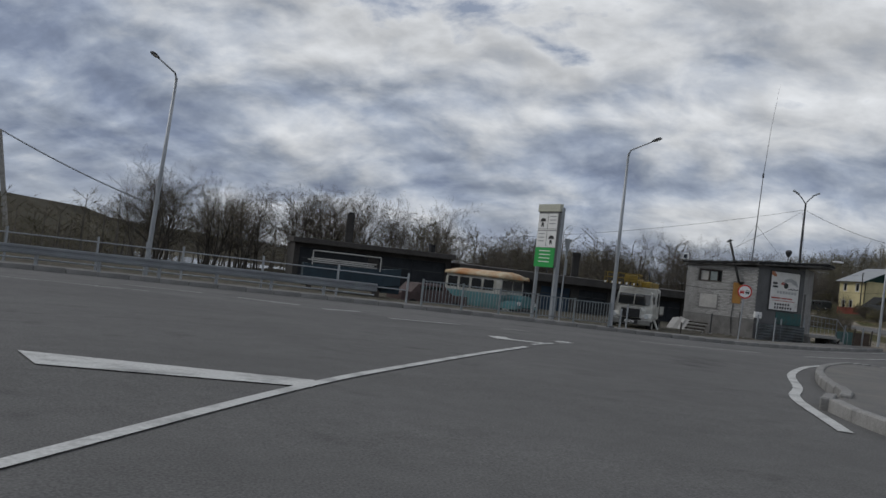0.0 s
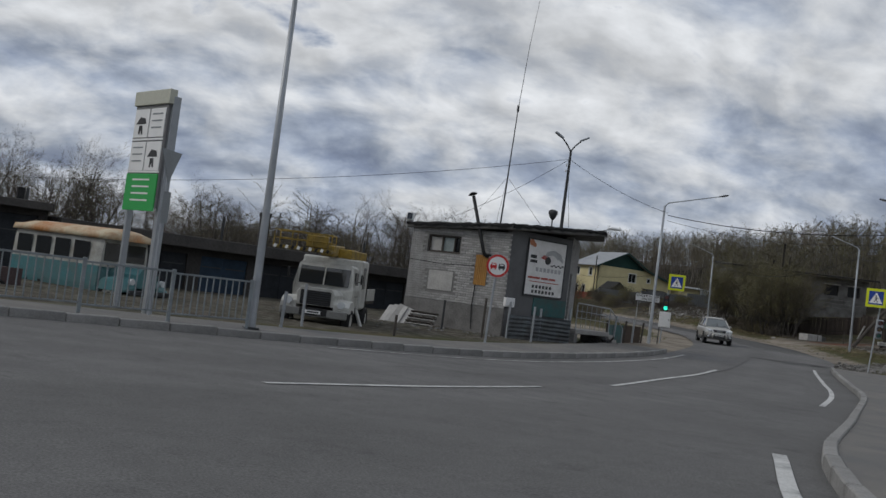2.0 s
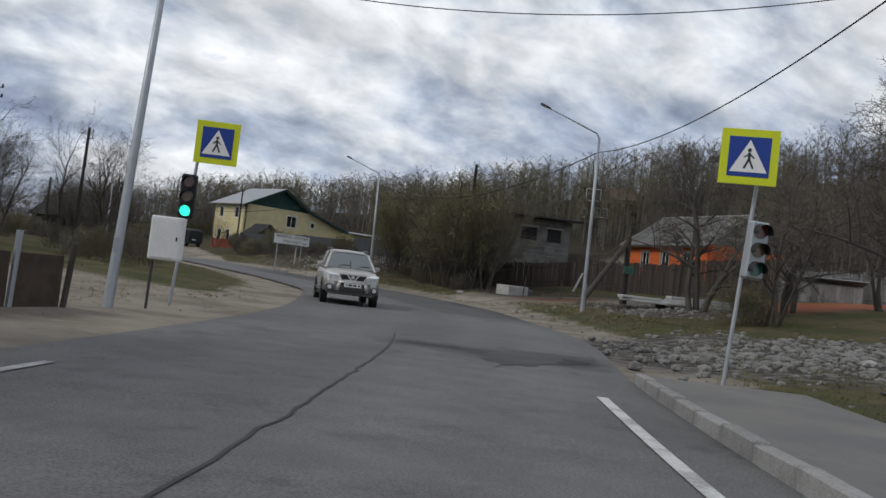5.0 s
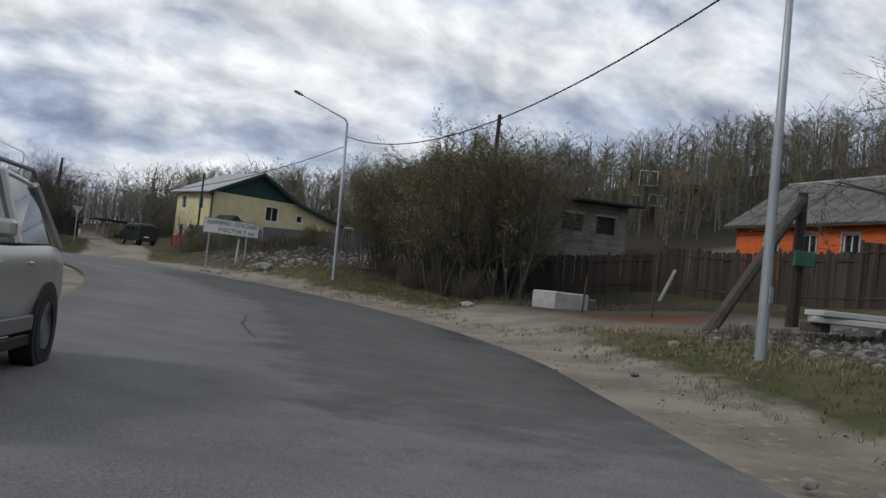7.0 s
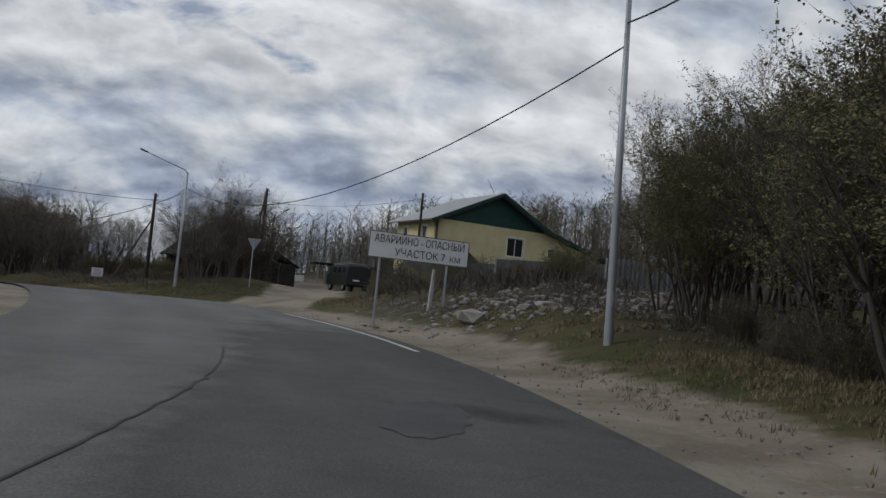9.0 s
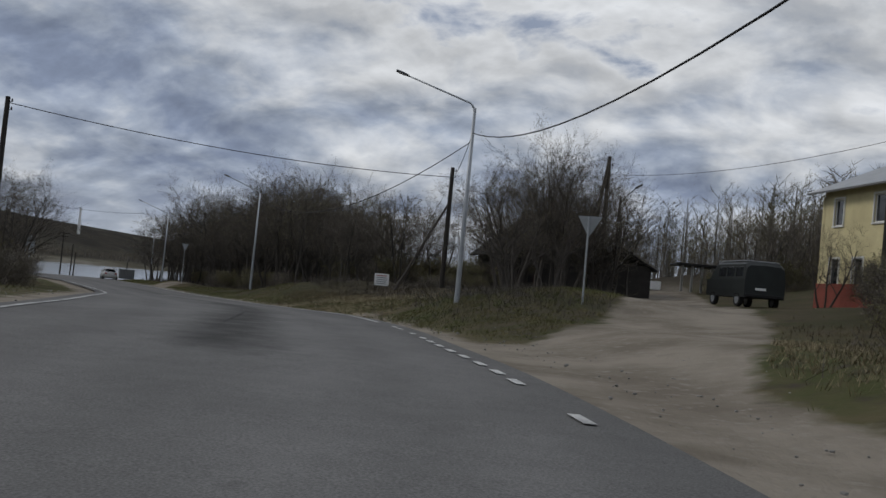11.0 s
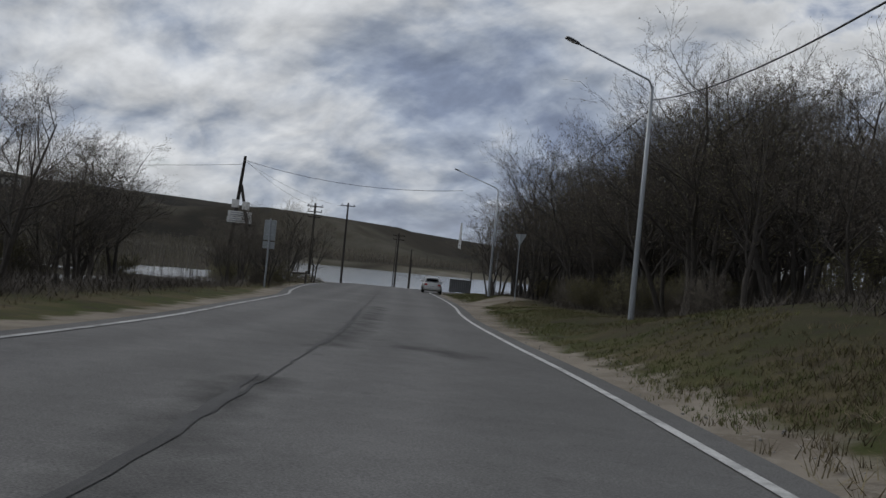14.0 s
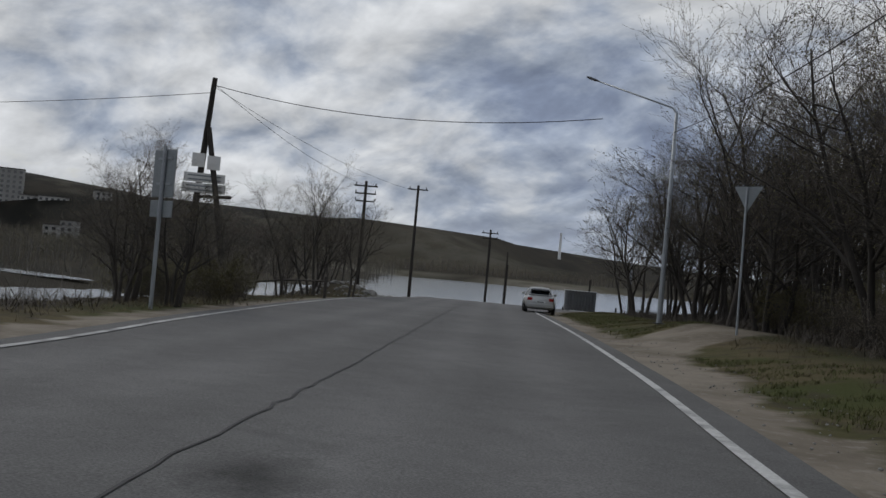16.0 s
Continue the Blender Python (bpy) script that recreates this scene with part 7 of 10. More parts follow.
for s_ in (-1, 1):
    part("tail_lamp", boxbm((-2.14, s_ * 0.6, 0.8), (0.06, 0.28, 0.18), 0, 0.02), M_TAIL, sedan, "red tail lamp")
    part("headlamp", boxbm((2.08, s_ * 0.55, 0.62), (0.1, 0.34, 0.15), 0, 0.02), M_LAMP, sedan)
part("rear_bumper", boxbm((-2.16, 0, 0.45), (0.12, 1.5, 0.22), 0, 0.03), M_SILVER, sedan)
part("number_plate", boxbm((-2.215, 0, 0.66), (0.015, 0.52, 0.11)), M_REFL, sedan)
part("plate_bar", boxbm((-2.224, 0, 0.66), (0.004, 0.4, 0.05)), M_PRINT, sedan)
part("rear_window", boxbm((-1.28, 0, 1.19), (0.012, 1.02, 0.52), 0, 0.0, ry=-60), M_GLASS, sedan)
part("spoiler", boxbm((-1.98, 0, 1.06), (0.16, 1.25, 0.03), 0, 0.01), M_SILVER, sedan)
for s_ in (-1, 1):
    part("spoiler_foot", boxbm((-1.98, s_ * 0.5, 1.02), (0.08, 0.04, 0.08)), M_SILVER, sedan)

ux, uy = 41.62, 75.0
suv_m = pose(ux, uy, float(road_z(ux, uy)[0]), 0, 0, -113.5)
suv = car("grey_suv", suv_m, "dusty champagne-grey off-road car facing the camera", M_SUVPAINT, 4.5, 1.77, 1.72, 0.36,
          [(2.24, 0.66, 0.38, 1.36), (2.20, 0.80, 0.32, 1.56), (2.08, 0.92, 0.28, 1.68), (1.80, 0.99, 0.28, 1.75), (1.40, 1.04, 0.28, 1.77), (1.02, 1.08, 0.28, 1.77), (-1.6, 1.12, 0.28, 1.77), (-2.1, 1.1, 0.32, 1.70), (-2.25, 0.95, 0.42, 1.58)],
          [(1.16, 1.09, 1.08, 0.70, 0.80), (0.36, 1.64, 1.08, 0.60, 0.81), (-0.5, 1.72, 1.10, 0.62, 0.81), (-1.6, 1.68, 1.12, 0.60, 0.80), (-2.12, 1.12, 1.10, 0.64, 0.76)])
M_SUVGREY = mat("grey_bumper_plastic", (0.135, 0.135, 0.132), 0.6, 0, 0.15, 3, 40, 0.05)
# paler than the other windows: base colour carries part of the sky's reflection
M_SCREEN = glass_mat("windscreen_glass", (0.10, 0.115, 0.12), 0.06)
bm = bmesh.new()
loft(bm, [sect(x, [(0.0, z - 0.015), (w_, z - 0.02), (w_, z + 0.012), (0.0, z + 0.022)], 1.0) for x, z, w_ in ((1.12, 1.115, 0.76), (0.80, 1.335, 0.71), (0.42, 1.60, 0.62))])
part("windscreen", bm, M_SCREEN, suv, "windscreen with reflected sky put into its pale colour")
bm = bmesh.new()
loft(bm, [sect(x, [(0.0, z - 0.03), (w_, z - 0.03), (w_, z), (w_ * 0.72, z + 0.035), (0.0, z + 0.045)], 1.0) for x, z, w_ in ((2.10, 0.915, 0.58), (1.80, 0.99, 0.68), (1.40, 1.045, 0.74), (1.10, 1.085, 0.76))])
part("bonnet", bm, M_SUVPAINT, suv, "", True)
for s_ in (-1, 1):
    bm = bmesh.new()
    loft(bm, [[(x, s_ * y0, z0), (x, s_ * y1, z0 + 0.01), (x, s_ * y1, z1), (x, s_ * y0, z1)] for x, y0, y1, z0, z1 in ((1.92, 0.62, 0.86, 0.80, 0.965), (2.10, 0.46, 0.82, 0.755, 0.93), (2.205, 0.43, 0.74, 0.745, 0.895))])
    hl = part("headlamp", bm, M_LAMP, suv, "clear headlamp")
    part("reflector", discbm((2.207, s_ * 0.54, 0.82), 0.058, 0.012, "x", 16), M_CHROME, hl)
    part("indicator", discbm((2.19, s_ * 0.68, 0.82), 0.048, 0.03, "x", 14), M_LAMP, hl)
    part("fog_surround", discbm((2.225, s_ * 0.70, 0.50), 0.10, 0.06, "x", 18), M_BLACK, suv)
    part("fog_lamp", discbm((2.25, s_ * 0.70, 0.50), 0.068, 0.03, "x", 18), M_LAMP, suv)
    part("roof_bar", tubebm([(0.25, s_ * 0.60, 1.70), (0.1, s_ * 0.60, 1.77), (-1.5, s_ * 0.60, 1.79), (-1.65, s_ * 0.60, 1.73)], 0.022, 6), M_SUVGREY, suv)
    part("flank_cladding", boxbm((-0.1, s_ * 0.875, 0.42), (2.0, 0.04, 0.14), 0, 0.015), M_SUVGREY, suv)
    part("mirror_foot", boxbm((0.62, s_ * 0.85, 1.13), (0.08, 0.16, 0.06), 0, 0.02), M_SUVPAINT, suv)
bm = bmesh.new()
loft(bm, [[(x, y, z0), (x, y, (z0 + z1) / 2 + 0.02), (x - 0.02, y, z1), (x - 0.4, y, z1), (x - 0.4, y, z0)] for x, y, z0, z1 in ((1.90, -0.89, 0.40, 0.70), (2.17, -0.80, 0.36, 0.70), (2.28, -0.5, 0.34, 0.69), (2.30, 0, 0.34, 0.69), (2.28, 0.5, 0.34, 0.69), (2.17, 0.80, 0.36, 0.70), (1.90, 0.89, 0.40, 0.70))])
part("front_bumper", bm, M_SUVGREY, suv, "grey plastic front bumper", True)
bm = bmesh.new()
for s_ in (-1, 1):
    tube(bm, [(2.31, s_ * 0.40, 0.66), (2.325, s_ * 0.44, 0.54), (2.315, s_ * 0.46, 0.40)], [0.05, 0.065, 0.05], 8)
tube(bm, [(2.31, -0.46, 0.67), (2.325, 0, 0.675), (2.31, 0.46, 0.67)], 0.035, 8)
part("bumper_guard", bm, M_SUVPAINT, suv, "silver bumper guard", True)
part("air_intake", boxbm((2.295, 0, 0.44), (0.04, 0.84, 0.13), 0, 0.02), M_BLACK, suv)
for k in range(3):
    part("intake_bar", boxbm((2.318, 0, 0.40 + 0.04 * k), (0.012, 0.82, 0.01)), M_SUVGREY, suv)
part("grille_frame", prismbm([(-0.44, 0.935), (0.44, 0.935), (0.36, 0.745), (-0.36, 0.745)], 0.03, pose(2.205, 0, 0, 0, 0, 90)), M_CHROME, suv, "bright grille surround")
for poly in ([(-0.41, 0.915), (-0.20, 0.915), (-0.09, 0.765), (-0.34, 0.765)], [(-0.14, 0.915), (0.14, 0.915), (0.035, 0.765), (-0.035, 0.765)], [(0.41, 0.915), (0.20, 0.915), (0.09, 0.765), (0.34, 0.765)]):
    part("grille_opening", prismbm(poly, 0.03, pose(2.212, 0, 0, 0, 0, 90)), M_BLACK, suv)
part("badge", discbm((2.235, 0, 0.85), 0.055, 0.02, "x", 18), M_CHROME, suv)
part("number_plate", boxbm((2.345, 0, 0.60), (0.015, 0.52, 0.112)), M_REFL, suv)
for y_, w_ in ((0.19, 0.05), (0.075, 0.13), (-0.07, 0.1), (-0.2, 0.07)):
    part("plate_bar", boxbm((2.354, -y_, 0.60), (0.004, w_, 0.06)), M_PRINT, suv)
for s_ in (-0.42, 0.20):
    part("wiper", tubebm([(1.10, s_, 1.145), (0.98, s_ + 0.16, 1.235), (0.99, s_ + 0.42, 1.235)], 0.012, 5), M_BLACK, suv)

# ---------- the aerial-platform lorry ----------
M_CREAM = mat("dirty_white_lorry_paint", (0.50, 0.50, 0.47), 0.5, 0, 0.18, 1.5, 20, 0.05, second=(0.33, 0.32, 0.29))
M_YELLOW = mat("machine_yellow", (0.30, 0.20, 0.03), 0.6, 0, 0.3, 2, 20, 0.05, second=(0.13, 0.095, 0.03))
tk = thing("platform_lorry", pose(10.35, 49.6, -0.82, 0, 0, -19), "dirty white lorry with a yellow aerial work platform", "lorry")
# local: front looks along -y, x to the right
part("chassis", boxbm((0, 3.0, 0.75), (0.9, 6.4, 0.24), 0, 0.01), M_BLACK, tk)
bm = bmesh.new()
loft(bm, [[(x * k, y, z) for x, z in ((-0.62, 0.95), (-0.66, 1.35), (-0.52, 1.52), (0.52, 1.52), (0.66, 1.35), (0.62, 0.95))] for y, k in ((0.0, 0.94), (0.12, 1.0), (1.1, 1.12))])
hood = part("bonnet", bm, M_CREAM, tk)
part("grille", boxbm((0, -0.02, 1.2), (1.0, 0.06, 0.46), 0, 0.02), M_BLACK, hood)
for k in range(6):
    part("grille_bar", boxbm((0, -0.055, 1.02 + 0.07 * k), (0.96, 0.02, 0.02)), M_DARKSTEEL, hood)
for s_ in (-1, 1):
    fd = bmesh.new()
    loft(fd, [[(s_ * x, y, z) for x, z in ((0.6, 0.8), (0.6, zt), (1.12, zt - 0.06), (1.14, 0.8))] for y, zt in ((0.02, 1.05), (0.25, 1.22), (0.9, 1.25), (1.3, 0.95))])
    part("mudguard", fd, M_CREAM, tk)
    part("headlamp", discbm((s_ * 0.86, -0.0, 1.05), 0.12, 0.1, "y", 14), M_LAMP, tk)
    wheel(tk, s_ * 1.0, 0.68, 0.48, 0.28, M_CREAM, "x")
    for y_ in (4.0,):
        wheel(tk, s_ * 0.95, y_, 0.48, 0.5, M_CREAM, "x")
    part("mirror", boxbm((s_ * 1.25, 1.25, 1.95), (0.06, 0.14, 0.34), 0, 0.02), M_BLACK, tk)
    part("mirror_arm", tubebm([(s_ * 1.05, 1.3, 1.8), (s_ * 1.25, 1.25, 1.9)], 0.015, 5), M_BLACK, tk)
part("bumper", boxbm((0, -0.12, 0.72), (2.2, 0.14, 0.26), 0, 0.03), mat("lorry_bumper", (0.20, 0.20, 0.19), 0.6, 0.2, 0.2, 2, 20, 0), tk)
part("number_plate", boxbm((0.0, -0.2, 0.74), (0.5, 0.012, 0.11)), M_REFL, tk)
part("plate_bar", boxbm((0.0, -0.208, 0.74), (0.38, 0.004, 0.05)), M_PRINT, tk)
bm = bmesh.new()
cs = [((-1.0, 0.95), (-1.04, 1.55), (-0.94, 2.3), (-0.85, 2.38), (0.85, 2.38), (0.94, 2.3), (1.04, 1.55), (1.0, 0.95))]
loft(bm, [[(x * k, y + (0.28 if z > 2 else 0) * f_, z) for x, z in cs[0]] for y, k, f_ in ((1.1, 0.99, 1), (1.7, 1.0, 0.2), (2.5, 1.0, 0))])
cab = part("cab", bm, M_CREAM, tk)
part("windscreen", boxbm((0, 1.2, 1.93), (1.7, 0.03, 0.62), 0, 0.01, rx=-18), M_GLASS, cab)
part("screen_pillar", boxbm((0, 1.17, 1.93), (0.04, 0.05, 0.62), rx=-18), M_CREAM, cab)
for s_ in (-1, 1):
    part("side_window", boxbm((s_ * 1.0, 1.85, 1.92), (0.03, 0.7, 0.5), 0, 0.01), M_GLASS, cab)
    part("door_seam", boxbm((s_ * 1.035, 1.85, 1.35), (0.012, 0.86, 0.02)), M_BLACK, cab)
crew = part("crew_box", boxbm((0, 3.35, 1.75), (2.15, 1.6, 1.75), 0, 0.06), M_CREAM, tk)
part("side_window", boxbm((1.08, 3.2, 2.0), (0.03, 0.55, 0.75), 0, 0.02), M_GLASS, crew)
part("flatbed", boxbm((0, 5.2, 1.15), (2.3, 2.1, 0.12), 0, 0.01), M_OLDWOOD, tk)
for s_ in (-1, 1):
    part("drop_side", boxbm((s_ * 1.13, 5.2, 1.42), (0.05, 2.1, 0.45), 0, 0.01), M_CREAM, tk)
turret = part("turret", boxbm((0.1, 4.6, 2.75), (0.8, 0.9, 0.5), 0, 0.04), M_YELLOW, tk)
part("boom", boxbm((-0.1, 2.9, 2.86), (0.42, 4.0, 0.36), 4, 0.03, rx=2), M_YELLOW, tk)
part("boom_end", boxbm((0.5, 3.6, 2.78), (0.5, 2.0, 0.34), -8, 0.03), M_YELLOW, tk)
part("joint", discbm((-0.2, 1.1, 2.95), 0.16, 0.6, "x", 12), M_DARKSTEEL, tk)
bk = part("platform", boxbm((-0.55, -0.1, 2.72), (1.9, 0.9, 0.09), 0, 0.01), M_YELLOW, tk, "yellow and black work platform")
for k in range(10):
    part("hazard_stripe", boxbm((-1.42 + k * 0.19, -0.56, 2.72), (0.09, 0.02, 0.11), 0, 0, 0, 20), M_BLACK if k % 2 else M_REFL, bk)
for x in (-1.48, -0.9, -0.25, 0.38):
    for y_ in (-0.52, 0.32):
        part("stanchion", tubebm([(x, y_, 2.75), (x, y_, 3.25)], 0.018, 5), M_YELLOW, bk)
for z in (3.0, 3.25):
    part("guard_bar", tubebm([(-1.48, -0.52, z), (0.38, -0.52, z), (0.38, 0.32, z), (-1.48, 0.32, z), (-1.48, -0.52, z)], 0.018, 5), M_YELLOW, bk)
part("control_box", boxbm((-0.1, -0.35, 3.0), (0.7, 0.25, 0.4), 0, 0.03), M_YELLOW, bk)
part("outrigger", tubebm([(1.05, 2.2, 0.9), (1.35, 1.7, 0.35)], 0.06, 6), M_CREAM, tk)

# ---------- old bus in the yard ----------
M_BUSBLUE = mat("faded_turquoise_bus_paint", (0.055, 0.185, 0.20), 0.55, 0, 0.2, 1.2, 18, 0.05, second=(0.09, 0.15, 0.15))
M_BUSWHITE = mat("dirty_bus_white", (0.40, 0.40, 0.37), 0.6, 0, 0.2, 1.2, 18, 0.05, second=(0.25, 0.24, 0.21))
M_BUSROOF = mat("rust_streaked_roof", (0.50, 0.43, 0.30), 0.7, 0, 0.2, 1.1, 14, 0.1, second=(0.38, 0.16, 0.05), spots=0.5)
bs = thing("old_bus", pose(3.2, 54.4, -0.85, 0, 0, -42), "abandoned bonneted bus, turquoise below, with a rust-stained pale roof", "bus")
# local: nose along +x
bm = bmesh.new()
loft(bm, [sect(x, [(0, 0.5), (0.98, 0.5), (1.0, 0.7), (1.0, 1.35), (0, 1.37)], 1.12) for x in (-2.9, -2.75, 1.3)])
body = part("lower_body", bm, M_BUSBLUE, bs)
bm = bmesh.new()
loft(bm, [sect(x, [(0, 1.33), (1.0, 1.33), (0.97, 2.0), (0.9, 2.32), (0, 2.34)], 1.12 * k) for x, k in ((-2.9, 0.97), (-2.7, 1.0), (1.15, 1.0), (1.35, 0.96))])
part("upper_body", bm, M_BUSWHITE, bs)
bm = bmesh.new()
loft(bm, [sect(x, [(0, 2.28), (1.0, 2.28), (0.93, 2.48), (0.6, 2.62 * k), (0, 2.68 * k)], 1.14) for x, k in ((-3.0, 0.96), (-2.5, 1.0), (1.2, 1.0), (1.7, 0.95))])
part("roof", bm, M_BUSROOF, bs, "rust-streaked cream roof", True)
for s_ in (-1, 1):
    for k in range(4):
        part("window", boxbm((-2.3 + 0.92 * k, s_ * 1.115, 1.82), (0.74, 0.03, 0.62), 0, 0.015), M_GLASS, bs)
    wheel(bs, -1.7, s_ * 0.98, 0.45, 0.26, M_BUSWHITE)
    wheel(bs, 1.85, s_ * 0.92, 0.45, 0.26, M_BUSWHITE)
part("windscreen", boxbm((1.34, 0, 1.85), (0.04, 1.9, 0.62), 0, 0.01), M_GLASS, bs)
part("visor_post", boxbm((1.36, 0, 1.85), (0.05, 0.05, 0.62)), M_BUSWHITE, bs)
bm = bmesh.new()
loft(bm, [[(x, y * k, z) for y, z in ((-0.5, 0.75), (-0.55, 1.2), (-0.3, 1.4), (0.3, 1.4), (0.55, 1.2), (0.5, 0.75))] for x, k in ((1.3, 1.15), (2.2, 1.0), (2.5, 0.85))])
part("bonnet", bm, M_BUSBLUE, bs)
for s_ in (-1, 1):
    bm = bmesh.new()
    loft(bm, [[(x, s_ * y, z) for y, z in ((0.5, 0.6), (0.5, zt), (1.05, zt - 0.08), (1.08, 0.6))] for x, zt in ((1.3, 0.9), (1.55, 1.08), (2.15, 1.08), (2.5, 0.75))])
    part("mudguard", bm, M_BUSBLUE, bs)
    part("headlamp", discbm((2.5, s_ * 0.72, 0.95), 0.11, 0.12, "x", 12), M_LAMP, bs)
part("bumper", boxbm((2.65, 0, 0.6), (0.1, 1.9, 0.16), 0, 0.02), M_DARKSTEEL, bs)

# blue launch on a trailer behind the guard rail, and a derelict cab
bt = thing("blue_boat", pose(-4.6, 46.8, -0.75, 0, 0, 12), "faded blue open boat loaded with pale planks", "boat")
bm = bmesh.new()
loft(bm, [[(x, y * w_, z) for y, z in ((-0.25, 0.75), (-1, 1.0 + r_), (-1.02, 1.85 + r_), (1.02, 1.85 + r_), (1, 1.0 + r_), (0.25, 0.75))] for x, w_, r_ in ((-2.4, 0.8, 0), (0, 0.95, 0), (1.6, 0.8, 0.08), (2.6, 0.12, 0.2))])
part("hull", bm, mat("faded_blue_hull", (0.022, 0.042, 0.058), 0.6, 0, 0.3, 1.5, 18, 0.1), bt)
for k in range(6):
    part("plank", boxbm((-0.4 + random.uniform(-0.3, 0.3), -0.5 + 0.2 * k, 1.95 + 0.09 * (k % 3)), (3.0, 0.2, 0.06), random.uniform(-4, 4), 0.006), M_CURTAIN, bt)
for x in (-2.0, 1.4):
    part("cradle", boxbm((x, 0, 0.5), (0.16, 1.6, 0.7)), M_OLDWOOD, bt)
    part("frame_post", tubebm([(x, -0.85, 1.8), (x, -0.85, 2.5)], 0.03, 6), M_CURTAIN, bt)
part("frame_rail", tubebm([(-2.0, -0.85, 2.5), (1.4, -0.85, 2.5)], 0.03, 6), M_CURTAIN, bt)
ct = thing("derelict_car", pose(-0.6, 49.5, -0.75, 0, 0, 30), "dark derelict car body behind the railing", "car")
bm = bmesh.new()
loft(bm, [sect(x, [(0, 0.3), (1, 0.3), (1, 0.95), (0.9, z), (0, z + 0.03)], 0.85) for x, z in ((-2, 0.85), (-1.4, 0.95), (-1.0, 1.42), (0.5, 1.45), (1.1, 0.98), (2, 0.85))])
part("body", bm, mat("dull_maroon_paint", (0.075, 0.05, 0.048), 0.7, 0, 0.3, 2, 20, 0.1), ct)
for x in (-1.3, 1.3):
    for s_ in (-1, 1):
        wheel(ct, x, s_ * 0.8, 0.3, 0.18)
for s_ in (-1, 1):
    part("side_window", boxbm((-0.25, s_ * 0.8, 1.16), (1.3, 0.03, 0.32), 0, 0.01), M_GLASS, ct)

# ---------- houses and sheds by the bend ----------
M_ORANGE = mat("orange_timber_siding", (0.62, 0.135, 0.032), 0.7, 0, 0.15, 1.5, 25, 0.1, rand=0.1)
M_SLATE = mat("weathered_fibre_cement_roof", (0.34, 0.335, 0.32), 0.95, 0, 0.3, 1.0, 14, 0.3, second=(0.15, 0.15, 0.14), rand=0.12)
M_BROWNFENCE = mat("dark_brown_board_fence", (0.055, 0.043, 0.036), 0.9, 0, 0.35, 3, 30, 0.3, rand=0.35, stretch=(1, 1, 0.15))
M_BLOCK = mat("grey_block_wall", (0.165, 0.162, 0.155), 0.95, 0, 0.4, 0.9, 9, 0.5, rand=0.15, second=(0.085, 0.080, 0.074))
M_YHOUSE = mat("pale_yellow_render", (0.64, 0.57, 0.33), 0.85, 0, 0.12, 0.8, 18, 0.15, second=(0.54, 0.47, 0.27))
M_DKGREEN = mat("dark_green_gable_siding", (0.012, 0.05, 0.042), 0.6, 0.1, 0.2, 1.5, 25, 0.1)
M_GREYROOF = mat("light_grey_metal_roof", (0.33, 0.34, 0.35), 0.5, 0.3, 0.15, 1, 20, 0.05)
M_TRIMW = mat("white_window_trim", (0.70, 0.70, 0.68), 0.5, 0, 0.08, 2, 30, 0)
M_TRIMG = mat("grey_window_trim", (0.36, 0.35, 0.33), 0.6, 0, 0.1, 2, 30, 0)
M_SHEDWOOD = mat("silvered_shed_boards", (0.25, 0.245, 0.235), 0.9, 0, 0.35, 3, 30, 0.3, rand=0.3, stretch=(1, 1, 0.15))


def window_in(parent, m_, x, z, w_, h_, trim, panes=2, deep=0.1):
    """A window set in an opening of a wall whose face is y = 0."""
    o = place(part("window", boxbm((x, deep, z), (w_, 0.02, h_)), M_GLASS, parent, "glazed window with a pale frame"), m_)
    for c, s in (((x, -0.02, z + h_ / 2 + 0.04), (w_ + 0.16, 0.06, 0.09)), ((x, -0.03, z - h_ / 2 - 0.04), (w_ + 0.2, 0.1, 0.07)),
                 ((x - w_ / 2 - 0.04, -0.02, z), (0.08, 0.06, h_)), ((x + w_ / 2 + 0.04, -0.02, z), (0.08, 0.06, h_))):
        part("trim_board", boxbm(c, s, 0, 0.006), trim, o)
    for k in range(1, panes):
        part("mullion", boxbm((x - w_ / 2 + w_ * k / panes, deep - 0.03, z), (0.05, 0.04, h_)), M_TRIMW, o)
    for c, s in (((x, deep - 0.03, z + h_ / 2 - 0.03), (w_, 0.04, 0.06)), ((x, deep - 0.03, z - h_ / 2 + 0.03), (w_, 0.04, 0.06)), ((x - w_ / 2 + 0.03, deep - 0.03, z), (0.06, 0.04, h_)), ((x + w_ / 2 - 0.03, deep - 0.03, z), (0.06, 0.04, h_))):
        part("sash", boxbm(c, s), M_TRIMW, o)
    return o


# orange house: eaves side to the road
OA, OB = (75.66, 95.04), (74.09, 86.45)
oz = 2.15
om, ol = between(OA, OB, oz)
oh = thing("orange_house", om, "small orange timber-sided house with a grey corrugated roof", "house")
